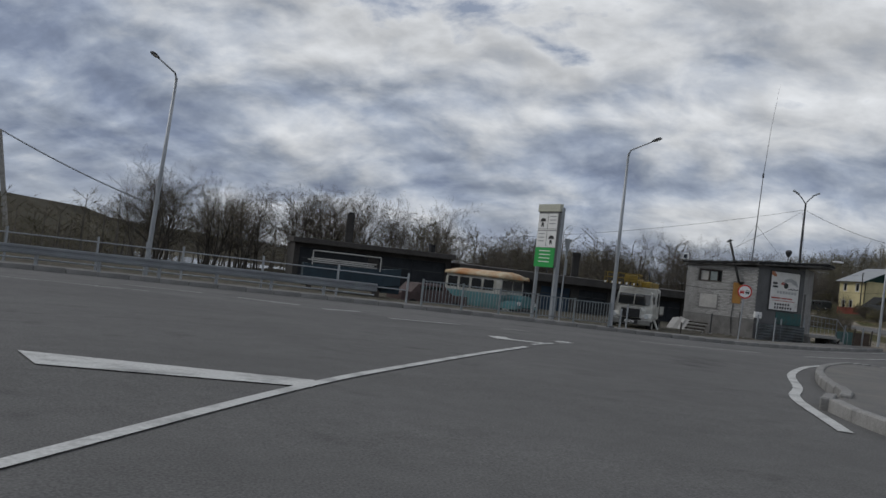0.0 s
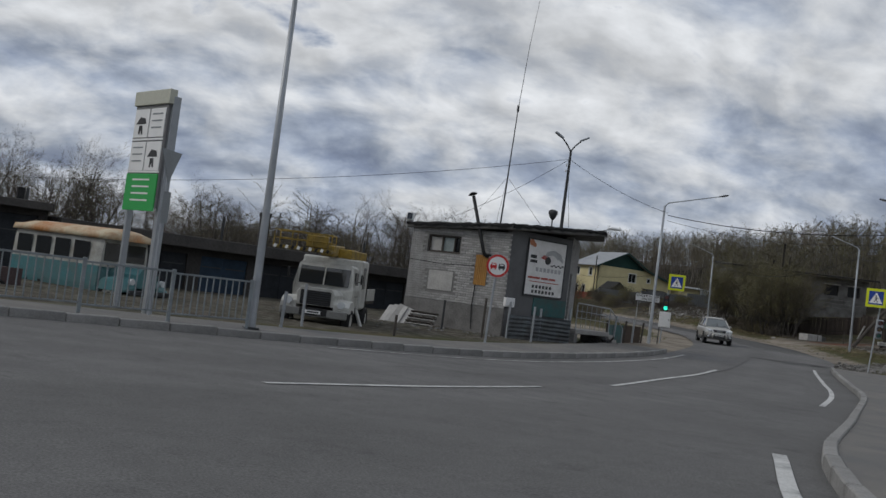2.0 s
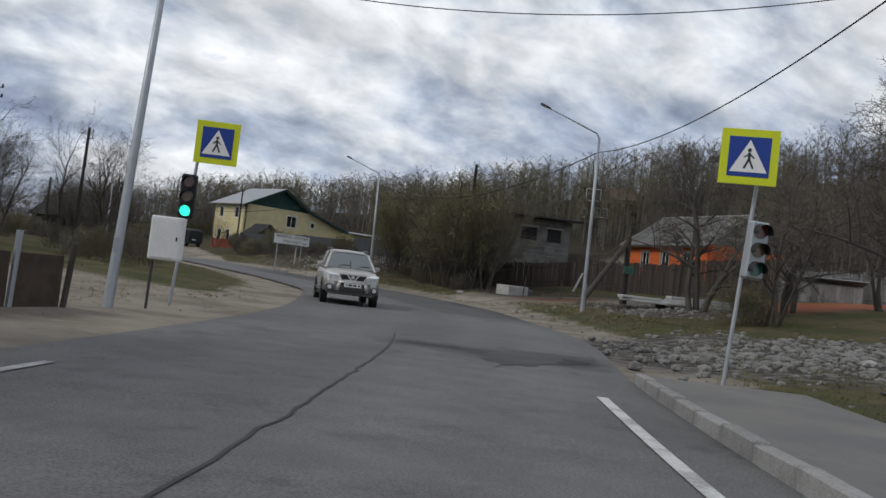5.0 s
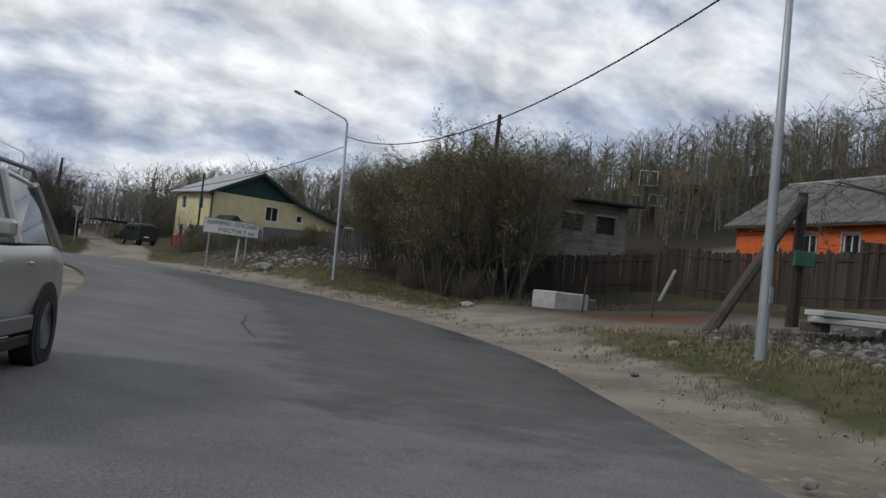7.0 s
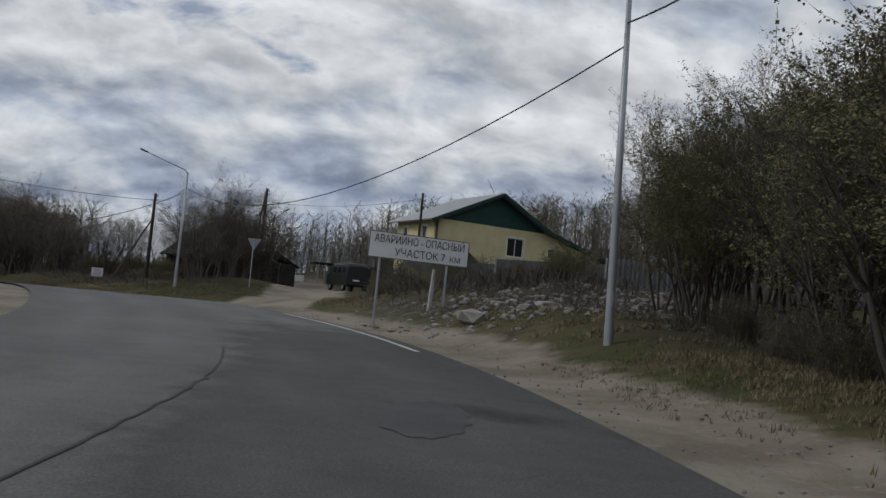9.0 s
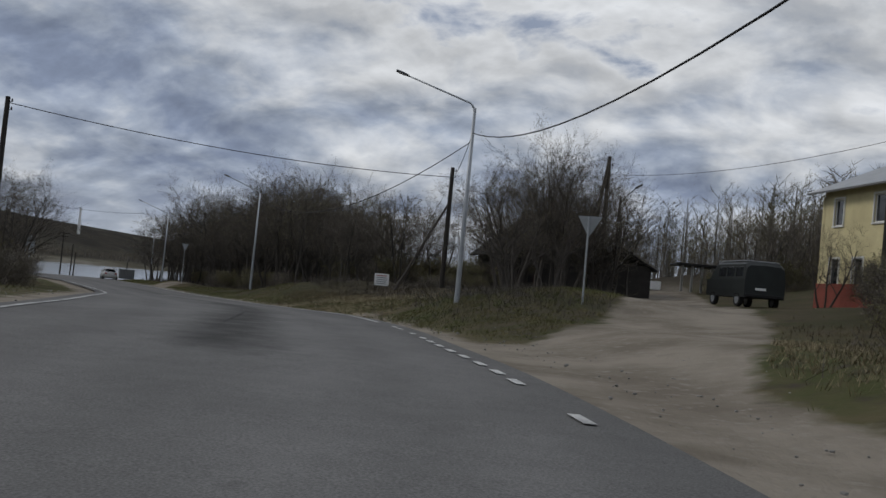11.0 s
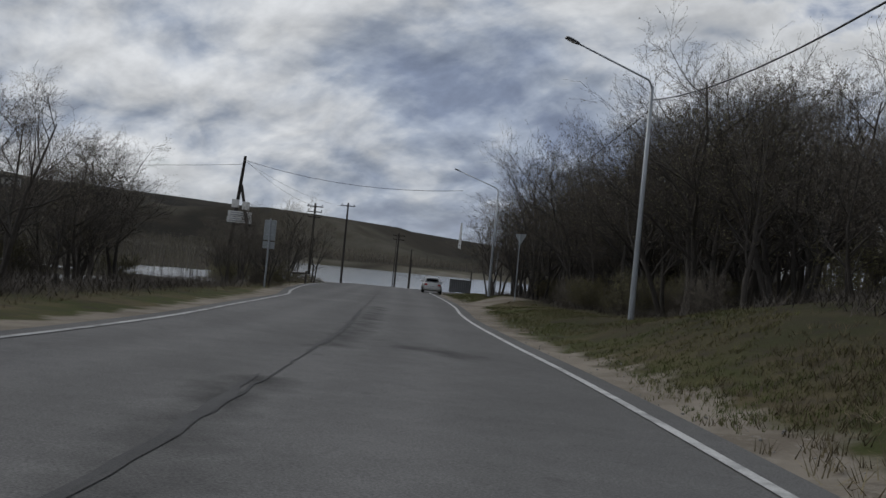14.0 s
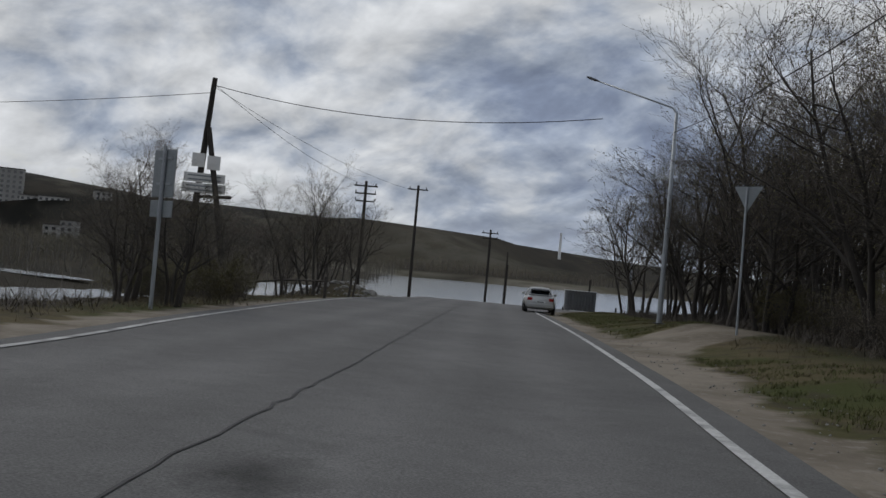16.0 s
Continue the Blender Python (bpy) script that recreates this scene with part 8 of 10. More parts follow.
# local x along the eaves, y away from the road is +; faces the road at y = 0
WINX = [(2.26, 2.1), (4.42, 2.1), (6.64, 2.1)]
ops = [(x - 0.42, x + 0.42, 1.5, 2.7) for x, _ in WINX]
part("front_wall", wall_solid(ol, 3.3, ops, 0.22, -0.3), M_ORANGE, oh)
for k in range(22):
    part("siding_board", boxbm((ol / 2, -0.012, 0.08 + 0.15 * k), (ol, 0.02, 0.135), 0, 0.006), M_ORANGE, oh) if 1.45 > 0.15 + 0.15 * k or 0.02 + 0.15 * k > 2.7 else [part("siding_board", boxbm(((a + b) / 2, -0.012, 0.08 + 0.15 * k), (b - a, 0.02, 0.135), 0, 0.006), M_ORANGE, oh) for a, b in zip([0] + [o[1] + 0.09 for o in ops], [o[0] - 0.09 for o in ops] + [ol])]
for x in (0.0, ol):
    part("side_wall", boxbm((x, 3.2, 1.5), (0.22, 6.2, 3.6)), M_ORANGE, oh)
    for z_ in np.arange(0.08, 3.2, 0.15):
        part("siding_board", boxbm((x + (0.12 if x else -0.12), 3.2, z_), (0.02, 6.2, 0.135), 0, 0.006), M_ORANGE, oh)
    part("gable", prismbm([(0.1, 3.2), (6.3, 3.2), (3.2, 5.35)], 0.2, pose(x, 0, 0, 0, 0, 90)), M_SHEDWOOD, oh)
part("back_wall", boxbm((ol / 2, 6.4, 1.5), (ol, 0.22, 3.6)), M_ORANGE, oh)
for x, z in WINX:
    window_in(oh, Matrix(), x, z, 0.84, 1.2, M_TRIMG, 2)
run = math.hypot(3.7, 2.45)
for s_ in (0, 1):
    for k in range(10):
        w_ = (ol + 0.9) / 10
        sh = corrugated(w_ + 0.06, run, 0.2, 0.02, True)
        q = part("roof_sheet", sh, M_SLATE, oh, "")
        ang = math.degrees(math.atan2(2.45, 3.7))
        q.matrix_local = pose(-0.45 + k * w_, -0.5, 3.08 + 0.008 * (k % 2), ang - 90, 0, 0) if s_ == 0 else pose(-0.45 + (k + 1) * w_, 6.9, 3.08 + 0.008 * (k % 2), ang - 90, 0, 180)
part("ridge_cap", tubebm([(-0.45, 3.2, 5.53), (ol + 0.45, 3.2, 5.53)], 0.09, 6), M_SLATE, oh)
part("fascia", boxbm((ol / 2, -0.45, 3.05), (ol + 0.8, 0.04, 0.14)), M_OLDWOOD, oh)


def board_fence(p, q, height, label, material=M_BROWNFENCE, board=0.16, gap=0.012, ragged=0.06, dz=0.0, group=""):
    l_ = math.dist(p, q)
    t = thing("board_fence", pose(0, 0, 0), label, "fence", group)
    n = max(2, int(l_ / (board + gap)))
    me = bpy.data.meshes.new("board")
    bm = boxbm((0, 0, 0.5), (board, 0.025, 1.0), 0, 0.004)
    bm.to_mesh(me)
    bm.free()
    me.materials.append(material)
    xs = np.linspace(p[0], q[0], n)
    ys = np.linspace(p[1], q[1], n)
    zs = land(xs, ys)
    a = math.degrees(math.atan2(q[1] - p[1], q[0] - p[0]))
    for x, y, z in zip(xs, ys, zs):
        b = new("board", me)
        b.parent = t
        b.matrix_local = pose(x, y, z - 0.1 + dz, random.uniform(-1.5, 1.5), random.uniform(-1, 1), a) @ Matrix.Diagonal((1, 1, height + 0.1 + random.uniform(-ragged, ragged), 1))
    for h in (0.35, height - 0.3):
        pts = [(x, y, z + h + dz) for x, y, z in zip(xs[::8], ys[::8], zs[::8])] + [(xs[-1], ys[-1], zs[-1] + h + dz)]
        part("rail", tubebm(pts, 0.04, 5), material, t)
    for x, y, z in list(zip(xs, ys, zs))[::14]:
        part("post", tubebm([(x, y, z - 0.3), (x, y, z + height + 0.12)], 0.06, 6), material, t)
    return t


board_fence((71.2, 95.2), (70.4, 85.4), 1.95, "dark brown board fence in front of the orange house", gap=-0.012)
board_fence((70.4, 85.4), (71.9, 79.5), 2.25, "tall dark brown board fence beside the timber yard", gap=-0.012)
board_fence((66.6, 100.0), (71.2, 95.2), 1.7, "long dark board fence along the slope", ragged=0.03, gap=-0.012)
board_fence((70.3, 78.5), (84, 70.5), 1.7, "grey weathered board fence", M_SHEDWOOD)
# leaning white post by the fence
lp = thing("leaning_post", on(68.9, 93.1), "pale leaning post in the grass", "post")
part("shaft", tubebm([(0, 0, -0.2), (0.42, -0.4, 1.3)], 0.075, 8), M_CURTAIN, lp)
for x, y, h in ((60.8, 88.5, 1.2), (62.3, 87.0, 1.1), (63.6, 95.0, 0.9)):
    q = thing("stake", on(x, y), "thin brown stake in the dirt", "stake", "stakes by the concrete block")
    part("shaft", tubebm([(0, 0, -0.2), (random.uniform(-0.1, 0.1), 0, h)], 0.035, 6), M_OLDWOOD, q)
# concrete block
cbk = thing("concrete_block", on(62.2, 91.2, 12, -0.05), "broken white-topped concrete block on the verge", "concrete block")
part("block", boxbm((0, 0, 0.32), (1.9, 1.0, 0.62), 0, 0.04), mat("pale_concrete", (0.42, 0.41, 0.39), 0.9, 0, 0.25, 2, 20, 0.4), cbk)
part("ring_half", boxbm((1.25, 0.1, 0.25), (0.9, 0.9, 0.5), 14, 0.04), mat("dark_concrete", (0.13, 0.125, 0.12), 0.9, 0, 0.3, 2, 20, 0.4), cbk)
# grey shed at the right of the yard
gs_ = thing("grey_shed", pose(71.2, 77.6, 1.2, 0, 0, -50), "small silvery board shed with a pale lean-to roof", "shed")
for k in range(14):
    part("board", boxbm((0.12 + 0.22 * k, 0, 1.0), (0.21, 0.03, 2.1), 0, 0.005), M_SHEDWOOD, gs_)
for k in range(12):
    part("board", boxbm((0.0, 0.12 + 0.22 * k, 1.0), (0.03, 0.21, 2.1), 0, 0.005), M_SHEDWOOD, gs_)
part("back_wall", boxbm((1.55, 2.65, 1.0), (3.1, 0.05, 2.0)), M_SHEDWOOD, gs_)
part("roof", boxbm((1.5, 1.3, 2.22), (3.7, 3.2, 0.06), 0, 0.01, rx=-5), M_GREYROOF, gs_, "pale sheet roof")
part("door_brace", boxbm((1.0, -0.03, 1.2), (1.4, 0.03, 0.1)), M_SHEDWOOD, gs_)
# second larger shed seen beyond the crossing sign
sh2 = thing("long_grey_shed", pose(78, 74.0, 1.6, 0, 0, -30), "long low grey board shed with a white roof edge", "shed")
for k in range(30):
    part("board", boxbm((0.13 + 0.25 * k, 0, 1.1), (0.24, 0.03, 2.3), 0, 0.005), M_SHEDWOOD, sh2)
part("back_wall", boxbm((3.8, 3.2, 1.1), (7.6, 0.06, 2.2)), M_SHEDWOOD, sh2)
part("roof", boxbm((3.8, 1.5, 2.38), (8.2, 4.0, 0.08), 0, 0.01, rx=6), M_GREYROOF, sh2)
# stacked white slabs
st_ = thing("slab_stack", on(60.9, 77.7, -40, 0.0), "stack of white-topped concrete slabs on timber", "slab stack")
for k, (x, y, z, l_) in enumerate(((-1.3, -0.4, 0.35, 2.3), (-0.8, 0.5, 0.55, 2.6), (1.3, 0.2, 0.42, 3.4), (1.5, 0.5, 0.66, 3.3), (1.9, 0.9, 0.90, 3.8), (-1.5, -0.3, 0.58, 1.9))):
    part("slab", boxbm((x, y, z * 0.62), (l_, 1.0, 0.13), random.uniform(-8, 8), 0.02), mat("white_slab", (0.42, 0.42, 0.41), 0.85, 0, 0.15, 2, 20, 0.2, rand=0.1), st_)
for x in (-2.2, -0.4, 0.6, 2.8):
    part("bearer", boxbm((x, 0.3, 0.06), (0.2, 1.7, 0.2), 0, 0.02), M_OLDWOOD, st_)

# grey block building on the slope
bk_m, bk_l = between((78.3, 128.5), (95.0, 122.2), 5.5)
bk_ = thing("block_building", bk_m, "unfinished grey block building with a lean-to roof", "building")
ops = [(12.2, 14.0, 1.35, 2.75), (15.2, 16.8, 1.35, 2.75), (0.8, 4.3, -0.5, 2.75), (4.9, 8.4, -0.5, 2.75)]
part("front_wall", wall_solid(bk_l, 3.7, ops, 0.35, -2.2), M_BLOCK, bk_)
for k in range(8):
    part("course_band", boxbm((bk_l / 2, -0.012, -0.2 + 0.5 * k), (bk_l, 0.02, 0.025)), M_CONCRETE, bk_) if -0.2 + 0.5 * k > 2.8 else part("course_band", boxbm(((8.6 + bk_l) / 2, -0.012, -0.2 + 0.5 * k), (bk_l - 8.6, 0.02, 0.025)), M_CONCRETE, bk_) if -0.2 + 0.5 * k < 1.3 else None
part("side_wall", boxbm((bk_l - 0.18, 4.2, 0.7), (0.35, 8, 5.8)), M_BLOCK, bk_)
part("side_wall", boxbm((0.18, 4.2, 0.7), (0.35, 8, 5.8)), M_BLOCK, bk_)
part("back_wall", boxbm((bk_l / 2, 8.2, 0.7), (bk_l, 0.35, 5.8)), M_BLOCK, bk_)
part("roof", boxbm((bk_l / 2, 3.6, 4.15), (bk_l + 1.6, 10.4, 0.2), 0, 0.03, rx=4), M_FELT, bk_)
part("fascia", boxbm((bk_l / 2, -1.55, 3.82), (bk_l + 1.6, 0.06, 0.2), 0, 0.01), M_OLDWOOD, bk_)
for o in ops:
    part("lintel", boxbm(((o[0] + o[1]) / 2, -0.02, o[3] + 0.1), (o[1] - o[0] + 0.4, 0.06, 0.18), 0, 0.01), M_CONCRETE, bk_)
    # black sheet across each opening stands in for the shade inside
    part("window_dark", boxbm(((o[0] + o[1]) / 2, 0.3, (o[2] + o[3]) / 2), (o[1] - o[0], 0.02, o[3] - o[2])), M_BLACK, bk_)
# skeleton of a timber house in the woods
ru = thing("timber_skeleton_house", pose(115.5, 141.0, 10.2, 0, 0, -38), "dark unfinished timber house among the trees with pale window frames", "house")
M_RUIN = mat("dark_red_brown_boards", (0.075, 0.052, 0.046), 0.9, 0, 0.3, 1, 16, 0.3)
part("wall", boxbm((2.4, 3, 2.2), (7.6, 6, 6.4), 0, 0.05), M_RUIN, ru)
part("gable", prismbm([(-1.4, 5.4), (2.0, 5.4), (0.3, 7.6)], 0.2, pose(0, 0.05, 0)), M_RUIN, ru)
part("roof", boxbm((3.6, 1.9, 6.1), (5.6, 4.8, 0.14), 0, 0.02, rx=32), mat("rusty_roof_sheets", (0.105, 0.060, 0.052), 0.8, 0, 0.3, 1, 16, 0.2), ru)
part("roof_back", boxbm((2.6, 5.0, 5.9), (8.0, 3.6, 0.14), 0, 0.02, rx=-38), M_FELT, ru)
for x, z in ((-0.35, 5.6), (0.75, 5.6), (0.9, 3.2), (1.9, 3.2), (-0.9, 3.0)):
    q = part("window", boxbm((x, -0.04, z), (0.85, 0.06, 1.6 if z > 5 else 1.2)), M_GLASS, ru)
    hh_ = 0.82 if z > 5 else 0.62
    for s_ in (-1, 1):
        part("frame_bar", boxbm((x + s_ * 0.44, -0.09, z), (0.1, 0.06, hh_ * 2)), M_TRIMW, q)
        part("frame_bar", boxbm((x, -0.09, z + s_ * hh_), (0.98, 0.06, 0.1)), M_TRIMW, q)

# yellow house: gable with dark green siding to the road
YA, YB = (70.9, 154.6), (86.02, 157.54)
ym, yl_ = between(YA, YB, 3.15)
yh = thing("yellow_house", ym, "two-storey pale yellow house with a dark green gable", "house")
# local x along the gable wall, y to the back; the gable faces the road
gw, gd_ = 15.4, 6.6
wops = [(6.35, 7.85, 2.85, 4.3), (10.2, 10.9, 3.15, 3.85)]
part("front_wall", wall_solid(9.75, 5.0, [wops[0]], 0.3, -1.5), M_YHOUSE, yh)
low_wall = wall_solid(gw - 9.75, 3.4, [(wops[1][0] - 9.75, wops[1][1] - 9.75, 3.15, 3.4)], 0.3, -1.5)
part("front_wall_low", low_wall, M_YHOUSE, yh).matrix_local = pose(9.75, 0, 0)
part("front_wall_slope", prismbm([(9.75, 3.4), (10.2, 3.4), (10.2, 4.87), (9.75, 5.0)], 0.3, pose(0, 0.15, 0)), M_YHOUSE, yh)
part("front_wall_slope", prismbm([(10.2, 3.85), (10.9, 3.85), (10.9, 4.67), (10.2, 4.87)], 0.3, pose(0, 0.15, 0)), M_YHOUSE, yh)
part("front_wall_slope", prismbm([(10.9, 3.4), (gw, 3.4), (10.9, 4.67)], 0.3, pose(0, 0.15, 0)), M_YHOUSE, yh)
part("green_gable", prismbm([(-0.05, 5.0), (9.75, 5.0), (5.3, 7.4)], 0.34, pose(0, 0.15, 0)), M_DKGREEN, yh, "dark green gable siding")
window_in(yh, Matrix(), 7.1, 3.57, 1.5, 1.45, M_TRIMW, 2)
window_in(yh, Matrix(), 10.55, 3.5, 0.7, 0.7, M_TRIMW, 1)
lops = [(1.0, 1.8, 3.2, 4.5), (4.3, 5.2, 3.2, 4.5), (0.9, 1.7, 0.3, 1.6), (2.9, 3.7, 0.3, 1.6)]
lw = part("left_wall", wall_solid(gd_, 5.05, lops, 0.3, -1.0), M_YHOUSE, yh)
lw.matrix_local = pose(0.0, gd_, 0, 0, 0, -90)
for o in lops:
    window_in(yh, pose(0, gd_, 0, 0, 0, -90), (o[0] + o[1]) / 2, (o[2] + o[3]) / 2, o[1] - o[0], o[3] - o[2], M_TRIMW, 1)
part("right_wall", boxbm((gw, gd_ / 2, 0.9), (0.3, gd_, 4.8)), M_YHOUSE, yh)
part("back_wall", boxbm((gw / 2, gd_, 1.7), (gw, 0.3, 6.0)), M_YHOUSE, yh)
for (x0, z0), (x1, z1) in (((-0.7, 4.72), (5.3, 7.45)), ((5.3, 7.45), (9.9, 5.0)), ((9.9, 5.0), (gw + 0.7, 3.25))):
    l_ = math.hypot(x1 - x0, z1 - z0)
    tilt_ = -math.degrees(math.atan2(z1 - z0, x1 - x0))
    part("roof_slope", boxbm(((x0 + x1) / 2, gd_ / 2 - 0.1, (z0 + z1) / 2 + 0.08), (l_, gd_ + 1.2, 0.12), 0, 0.02, ry=tilt_), M_GREYROOF, yh)
    part("barge_board", boxbm(((x0 + x1) / 2, -0.72, (z0 + z1) / 2), (l_, 0.05, 0.24), 0, 0, ry=tilt_), M_DKGREEN, yh)
part("red_plinth", boxbm((-0.17, gd_ / 2, -0.2), (0.06, gd_, 1.2)), mat("brick_red_paint", (0.25, 0.07, 0.05), 0.85, 0, 0.2, 2, 20, 0.1), yh)
part("downpipe", tubebm([(0.1, -0.06, 5.0), (0.1, -0.06, 0)], 0.05, 6), M_DARKSTEEL, yh)
pch = part("lean_to", boxbm((11.6, -1.2, 0.7), (3.6, 2.2, 2.0)), M_YHOUSE, yh)
part("lean_to_roof", boxbm((11.6, -1.3, 1.85), (4.6, 2.9, 0.12), 0, 0.02, rx=12), M_DARKSTEEL, pch)
# dark tent-like woodshed, wall and sheds beside it
ws = thing("woodshed", pose(69.9, 146.6, 2.9, 0, 0, 12), "dark pitched woodshed in front of the yellow house", "shed")
part("shed_body", prismbm([(-2.2, -1), (2.2, -1), (2.2, 0.9), (0, 2.6), (-2.2, 0.9)], 3.0), M_FELT, ws)
gwl = thing("grey_site_wall", pose(0, 0, 0), "long grey sheet-metal site fence on the bank", "fence")
WP = [(66.0, 143.5), (69.5, 137.0), (73.5, 131.5), (78.5, 127.0)]
for p, q in zip(WP, WP[1:]):
    m_, l_ = between(p, q, H(*p) + 0.3)
    place(part("sheet", corrugated(l_, 1.7, 0.25, 0.03, True), mat("slate_grey_sheet", (0.16, 0.17, 0.18), 0.6, 0.2, 0.15, 1, 20, 0.05), gwl), m_)
    part("post", tubebm([(p[0], p[1], H(*p) - 0.2), (p[0], p[1], H(*p) + 2.0)], 0.05, 6), M_STEEL, gwl)
an = thing("yellow_annex", pose(87.2, 156.9, 3.4, 0, 0, 6), "low yellow annex with a grey roof", "shed")
part("body", boxbm((3.2, 1.5, 1.3), (6.4, 3.0, 3.4), 0, 0.02), M_YHOUSE, an)
part("roof", boxbm((3.2, 1.4, 3.15), (7.0, 4.0, 0.14), 0, 0.02, rx=5), M_GREYROOF, an)
part("door", boxbm((4.6, -0.02, 1.0), (0.9, 0.05, 2.0), 0, 0.01), M_DARKSTEEL, an)
cn = thing("pale_container", pose(80.5, 139.5, 3.4, 0, 0, -38), "pale grey-blue storage container", "container")
place(part("long_side", corrugated(6.0, 2.4, 0.28, 0.03, True), mat("pale_blue_grey_sheet", (0.42, 0.45, 0.47), 0.5, 0.1, 0.1, 1, 20, 0.03), cn), pose(0, 0, 0))
part("end_wall", boxbm((6.0, 1.2, 1.2), (0.06, 2.4, 2.4)), mat("cream_container_door", (0.55, 0.53, 0.44), 0.6, 0, 0.1, 1, 20, 0.03), cn)
part("roof", boxbm((3.0, 1.2, 2.43), (6.1, 2.5, 0.08), 0, 0.02), M_GREYROOF, cn)
part("back_wall", boxbm((3.0, 2.4, 1.2), (6.0, 0.06, 2.4)), M_GREYROOF, cn)
part("end_wall", boxbm((0.0, 1.2, 1.2), (0.06, 2.4, 2.4)), M_GREYROOF, cn)

# dark house behind the trees beside the side road
dh = thing("dark_wooden_house", pose(54.5, 174.5, H(54.5, 174.5) - 0.2, 0, 0, 18), "dark wooden house with a steep roof behind bare trees", "house")
part("front_wall", wall_solid(7.0, 2.9, [(1.2, 2.0, 1.0, 2.1), (4.6, 5.4, 1.0, 2.1)], 0.2, -0.5), mat("tarred_boards", (0.035, 0.031, 0.028), 0.9, 0, 0.3, 1.5, 20, 0.3), dh)
part("gable", prismbm([(-0.1, 2.9), (7.1, 2.9), (3.5, 5.9)], 0.2, pose(0, 0.1, 0)), mat("tarred_boards", (0.035, 0.031, 0.028)), dh)
for x in (0.1, 6.9):
    part("side_wall", boxbm((x, 4, 1.2), (0.2, 8, 3.4)), mat("tarred_boards", (0.035, 0.031, 0.028)), dh)
part("back_wall", boxbm((3.5, 8, 1.2), (7, 0.2, 3.4)), mat("tarred_boards", (0.035, 0.031, 0.028)), dh)
for s_ in (-1, 1):
    part("roof_slope", boxbm((3.5 + s_ * 2.0, 4, 4.4), (5.3, 9.0, 0.14), 0, 0.02, ry=s_ * 40), M_FELT, dh)
for x in (1.6, 5.0):
    part("window", boxbm((x, 0.12, 1.55), (0.8, 0.02, 1.1)), M_GLASS, dh)
dh2 = thing("low_hut", pose(62.2, 182, H(62.2, 182), 0, 0, 10), "low dark hut beside the side road", "hut")
part("body", boxbm((0, 2, 1.1), (5.0, 4.0, 2.8), 0, 0.03), mat("tarred_boards", (0.035, 0.031, 0.028)), dh2)
for s_ in (-1, 1):
    part("roof_slope", boxbm((s_ * 1.4, 2, 3.0), (3.3, 4.6, 0.12), 0, 0.02, ry=s_ * 28), M_FELT, dh2)
part("chimney", boxbm((1.2, 2, 3.9), (0.4, 0.4, 0.9)), M_BLOCK, dh2)
sh_ = thing("open_shelter", pose(70.5, 186, H(70.5, 186), 0, 0, 0), "low timber shelter with a dark flat roof", "shelter")
for k in range(9):
    part("stake", boxbm((-3 + 0.75 * k, 0, 0.85), (0.16, 0.16, 2.0), random.uniform(0, 40), 0.02), M_SHEDWOOD, sh_)
part("roof", boxbm((0, 1.2, 1.95), (7, 3.2, 0.18), 0, 0.03), M_FELT, sh_)
for x, y, w_, h_ in ((65.2, 193.0, 1.0, 1.3), (66.6, 193.8, 1.2, 0.7), (63.2, 190.0, 0.7, 0.8)):
    q = thing("white_crate", on(x, y, random.uniform(-20, 20)), "white box standing beside the side road", "box", "white boxes by the side road")
    part("case", boxbm((0, 0, h_ / 2), (w_, 0.7, h_), 0, 0.03), M_WHITE, q)
    part("lid", boxbm((0, 0, h_ + 0.02), (w_ + 0.04, 0.74, 0.05), 0, 0.01), M_WHITE, q)
# old dark minibus
vm = on(65.6, 159.2, 100)
vn = thing("dark_minibus", vm, "old dark minibus parked on the dirt", "van")
bm = bmesh.new()
loft(bm, [sect(x, [(0, 0.45), (0.98, 0.45), (1.0, 0.8), (1.0, 1.25), (0.93, zt - 0.12), (0.75, zt), (0, zt + 0.04)], 0.96) for x, zt in ((-2.2, 1.9), (-2.0, 2.08), (1.2, 2.08), (1.85, 1.35), (2.2, 1.2))])
part("body", bm, mat("dull_dark_green_paint", (0.022, 0.026, 0.026), 0.5, 0, 0.25, 2, 20, 0.03), vn)
part("roof_panel", boxbm((-0.4, 0, 2.13), (3.1, 1.5, 0.04), 0, 0.015), M_GREYROOF, vn)
for s_ in (-1, 1):
    for k in range(3):
        part("side_window", boxbm((-1.5 + 0.95 * k, s_ * 0.94, 1.6), (0.75, 0.03, 0.45), 0, 0.01), M_GLASS, vn)
    for x in (-1.4, 1.4):
        wheel(vn, x, s_ * 0.85, 0.36, 0.2)
part("rear_window", boxbm((-2.14, 0, 1.6), (0.04, 1.3, 0.42), 0, 0.01), M_GLASS, vn)
part("number_plate", boxbm((-2.22, 0.2, 0.85), (0.02, 0.5, 0.11)), M_REFL, vn)
part("rear_bumper", boxbm((-2.22, 0, 0.55), (0.12, 1.8, 0.14), 0, 0.02), M_BLACK, vn)

# ---------- timber poles and overhead wires ----------
M_POLE = mat("tarred_timber_pole", (0.045, 0.039, 0.034), 0.95, 0, 0.35, 4, 40, 0.4, stretch=(1, 1, 0.1))


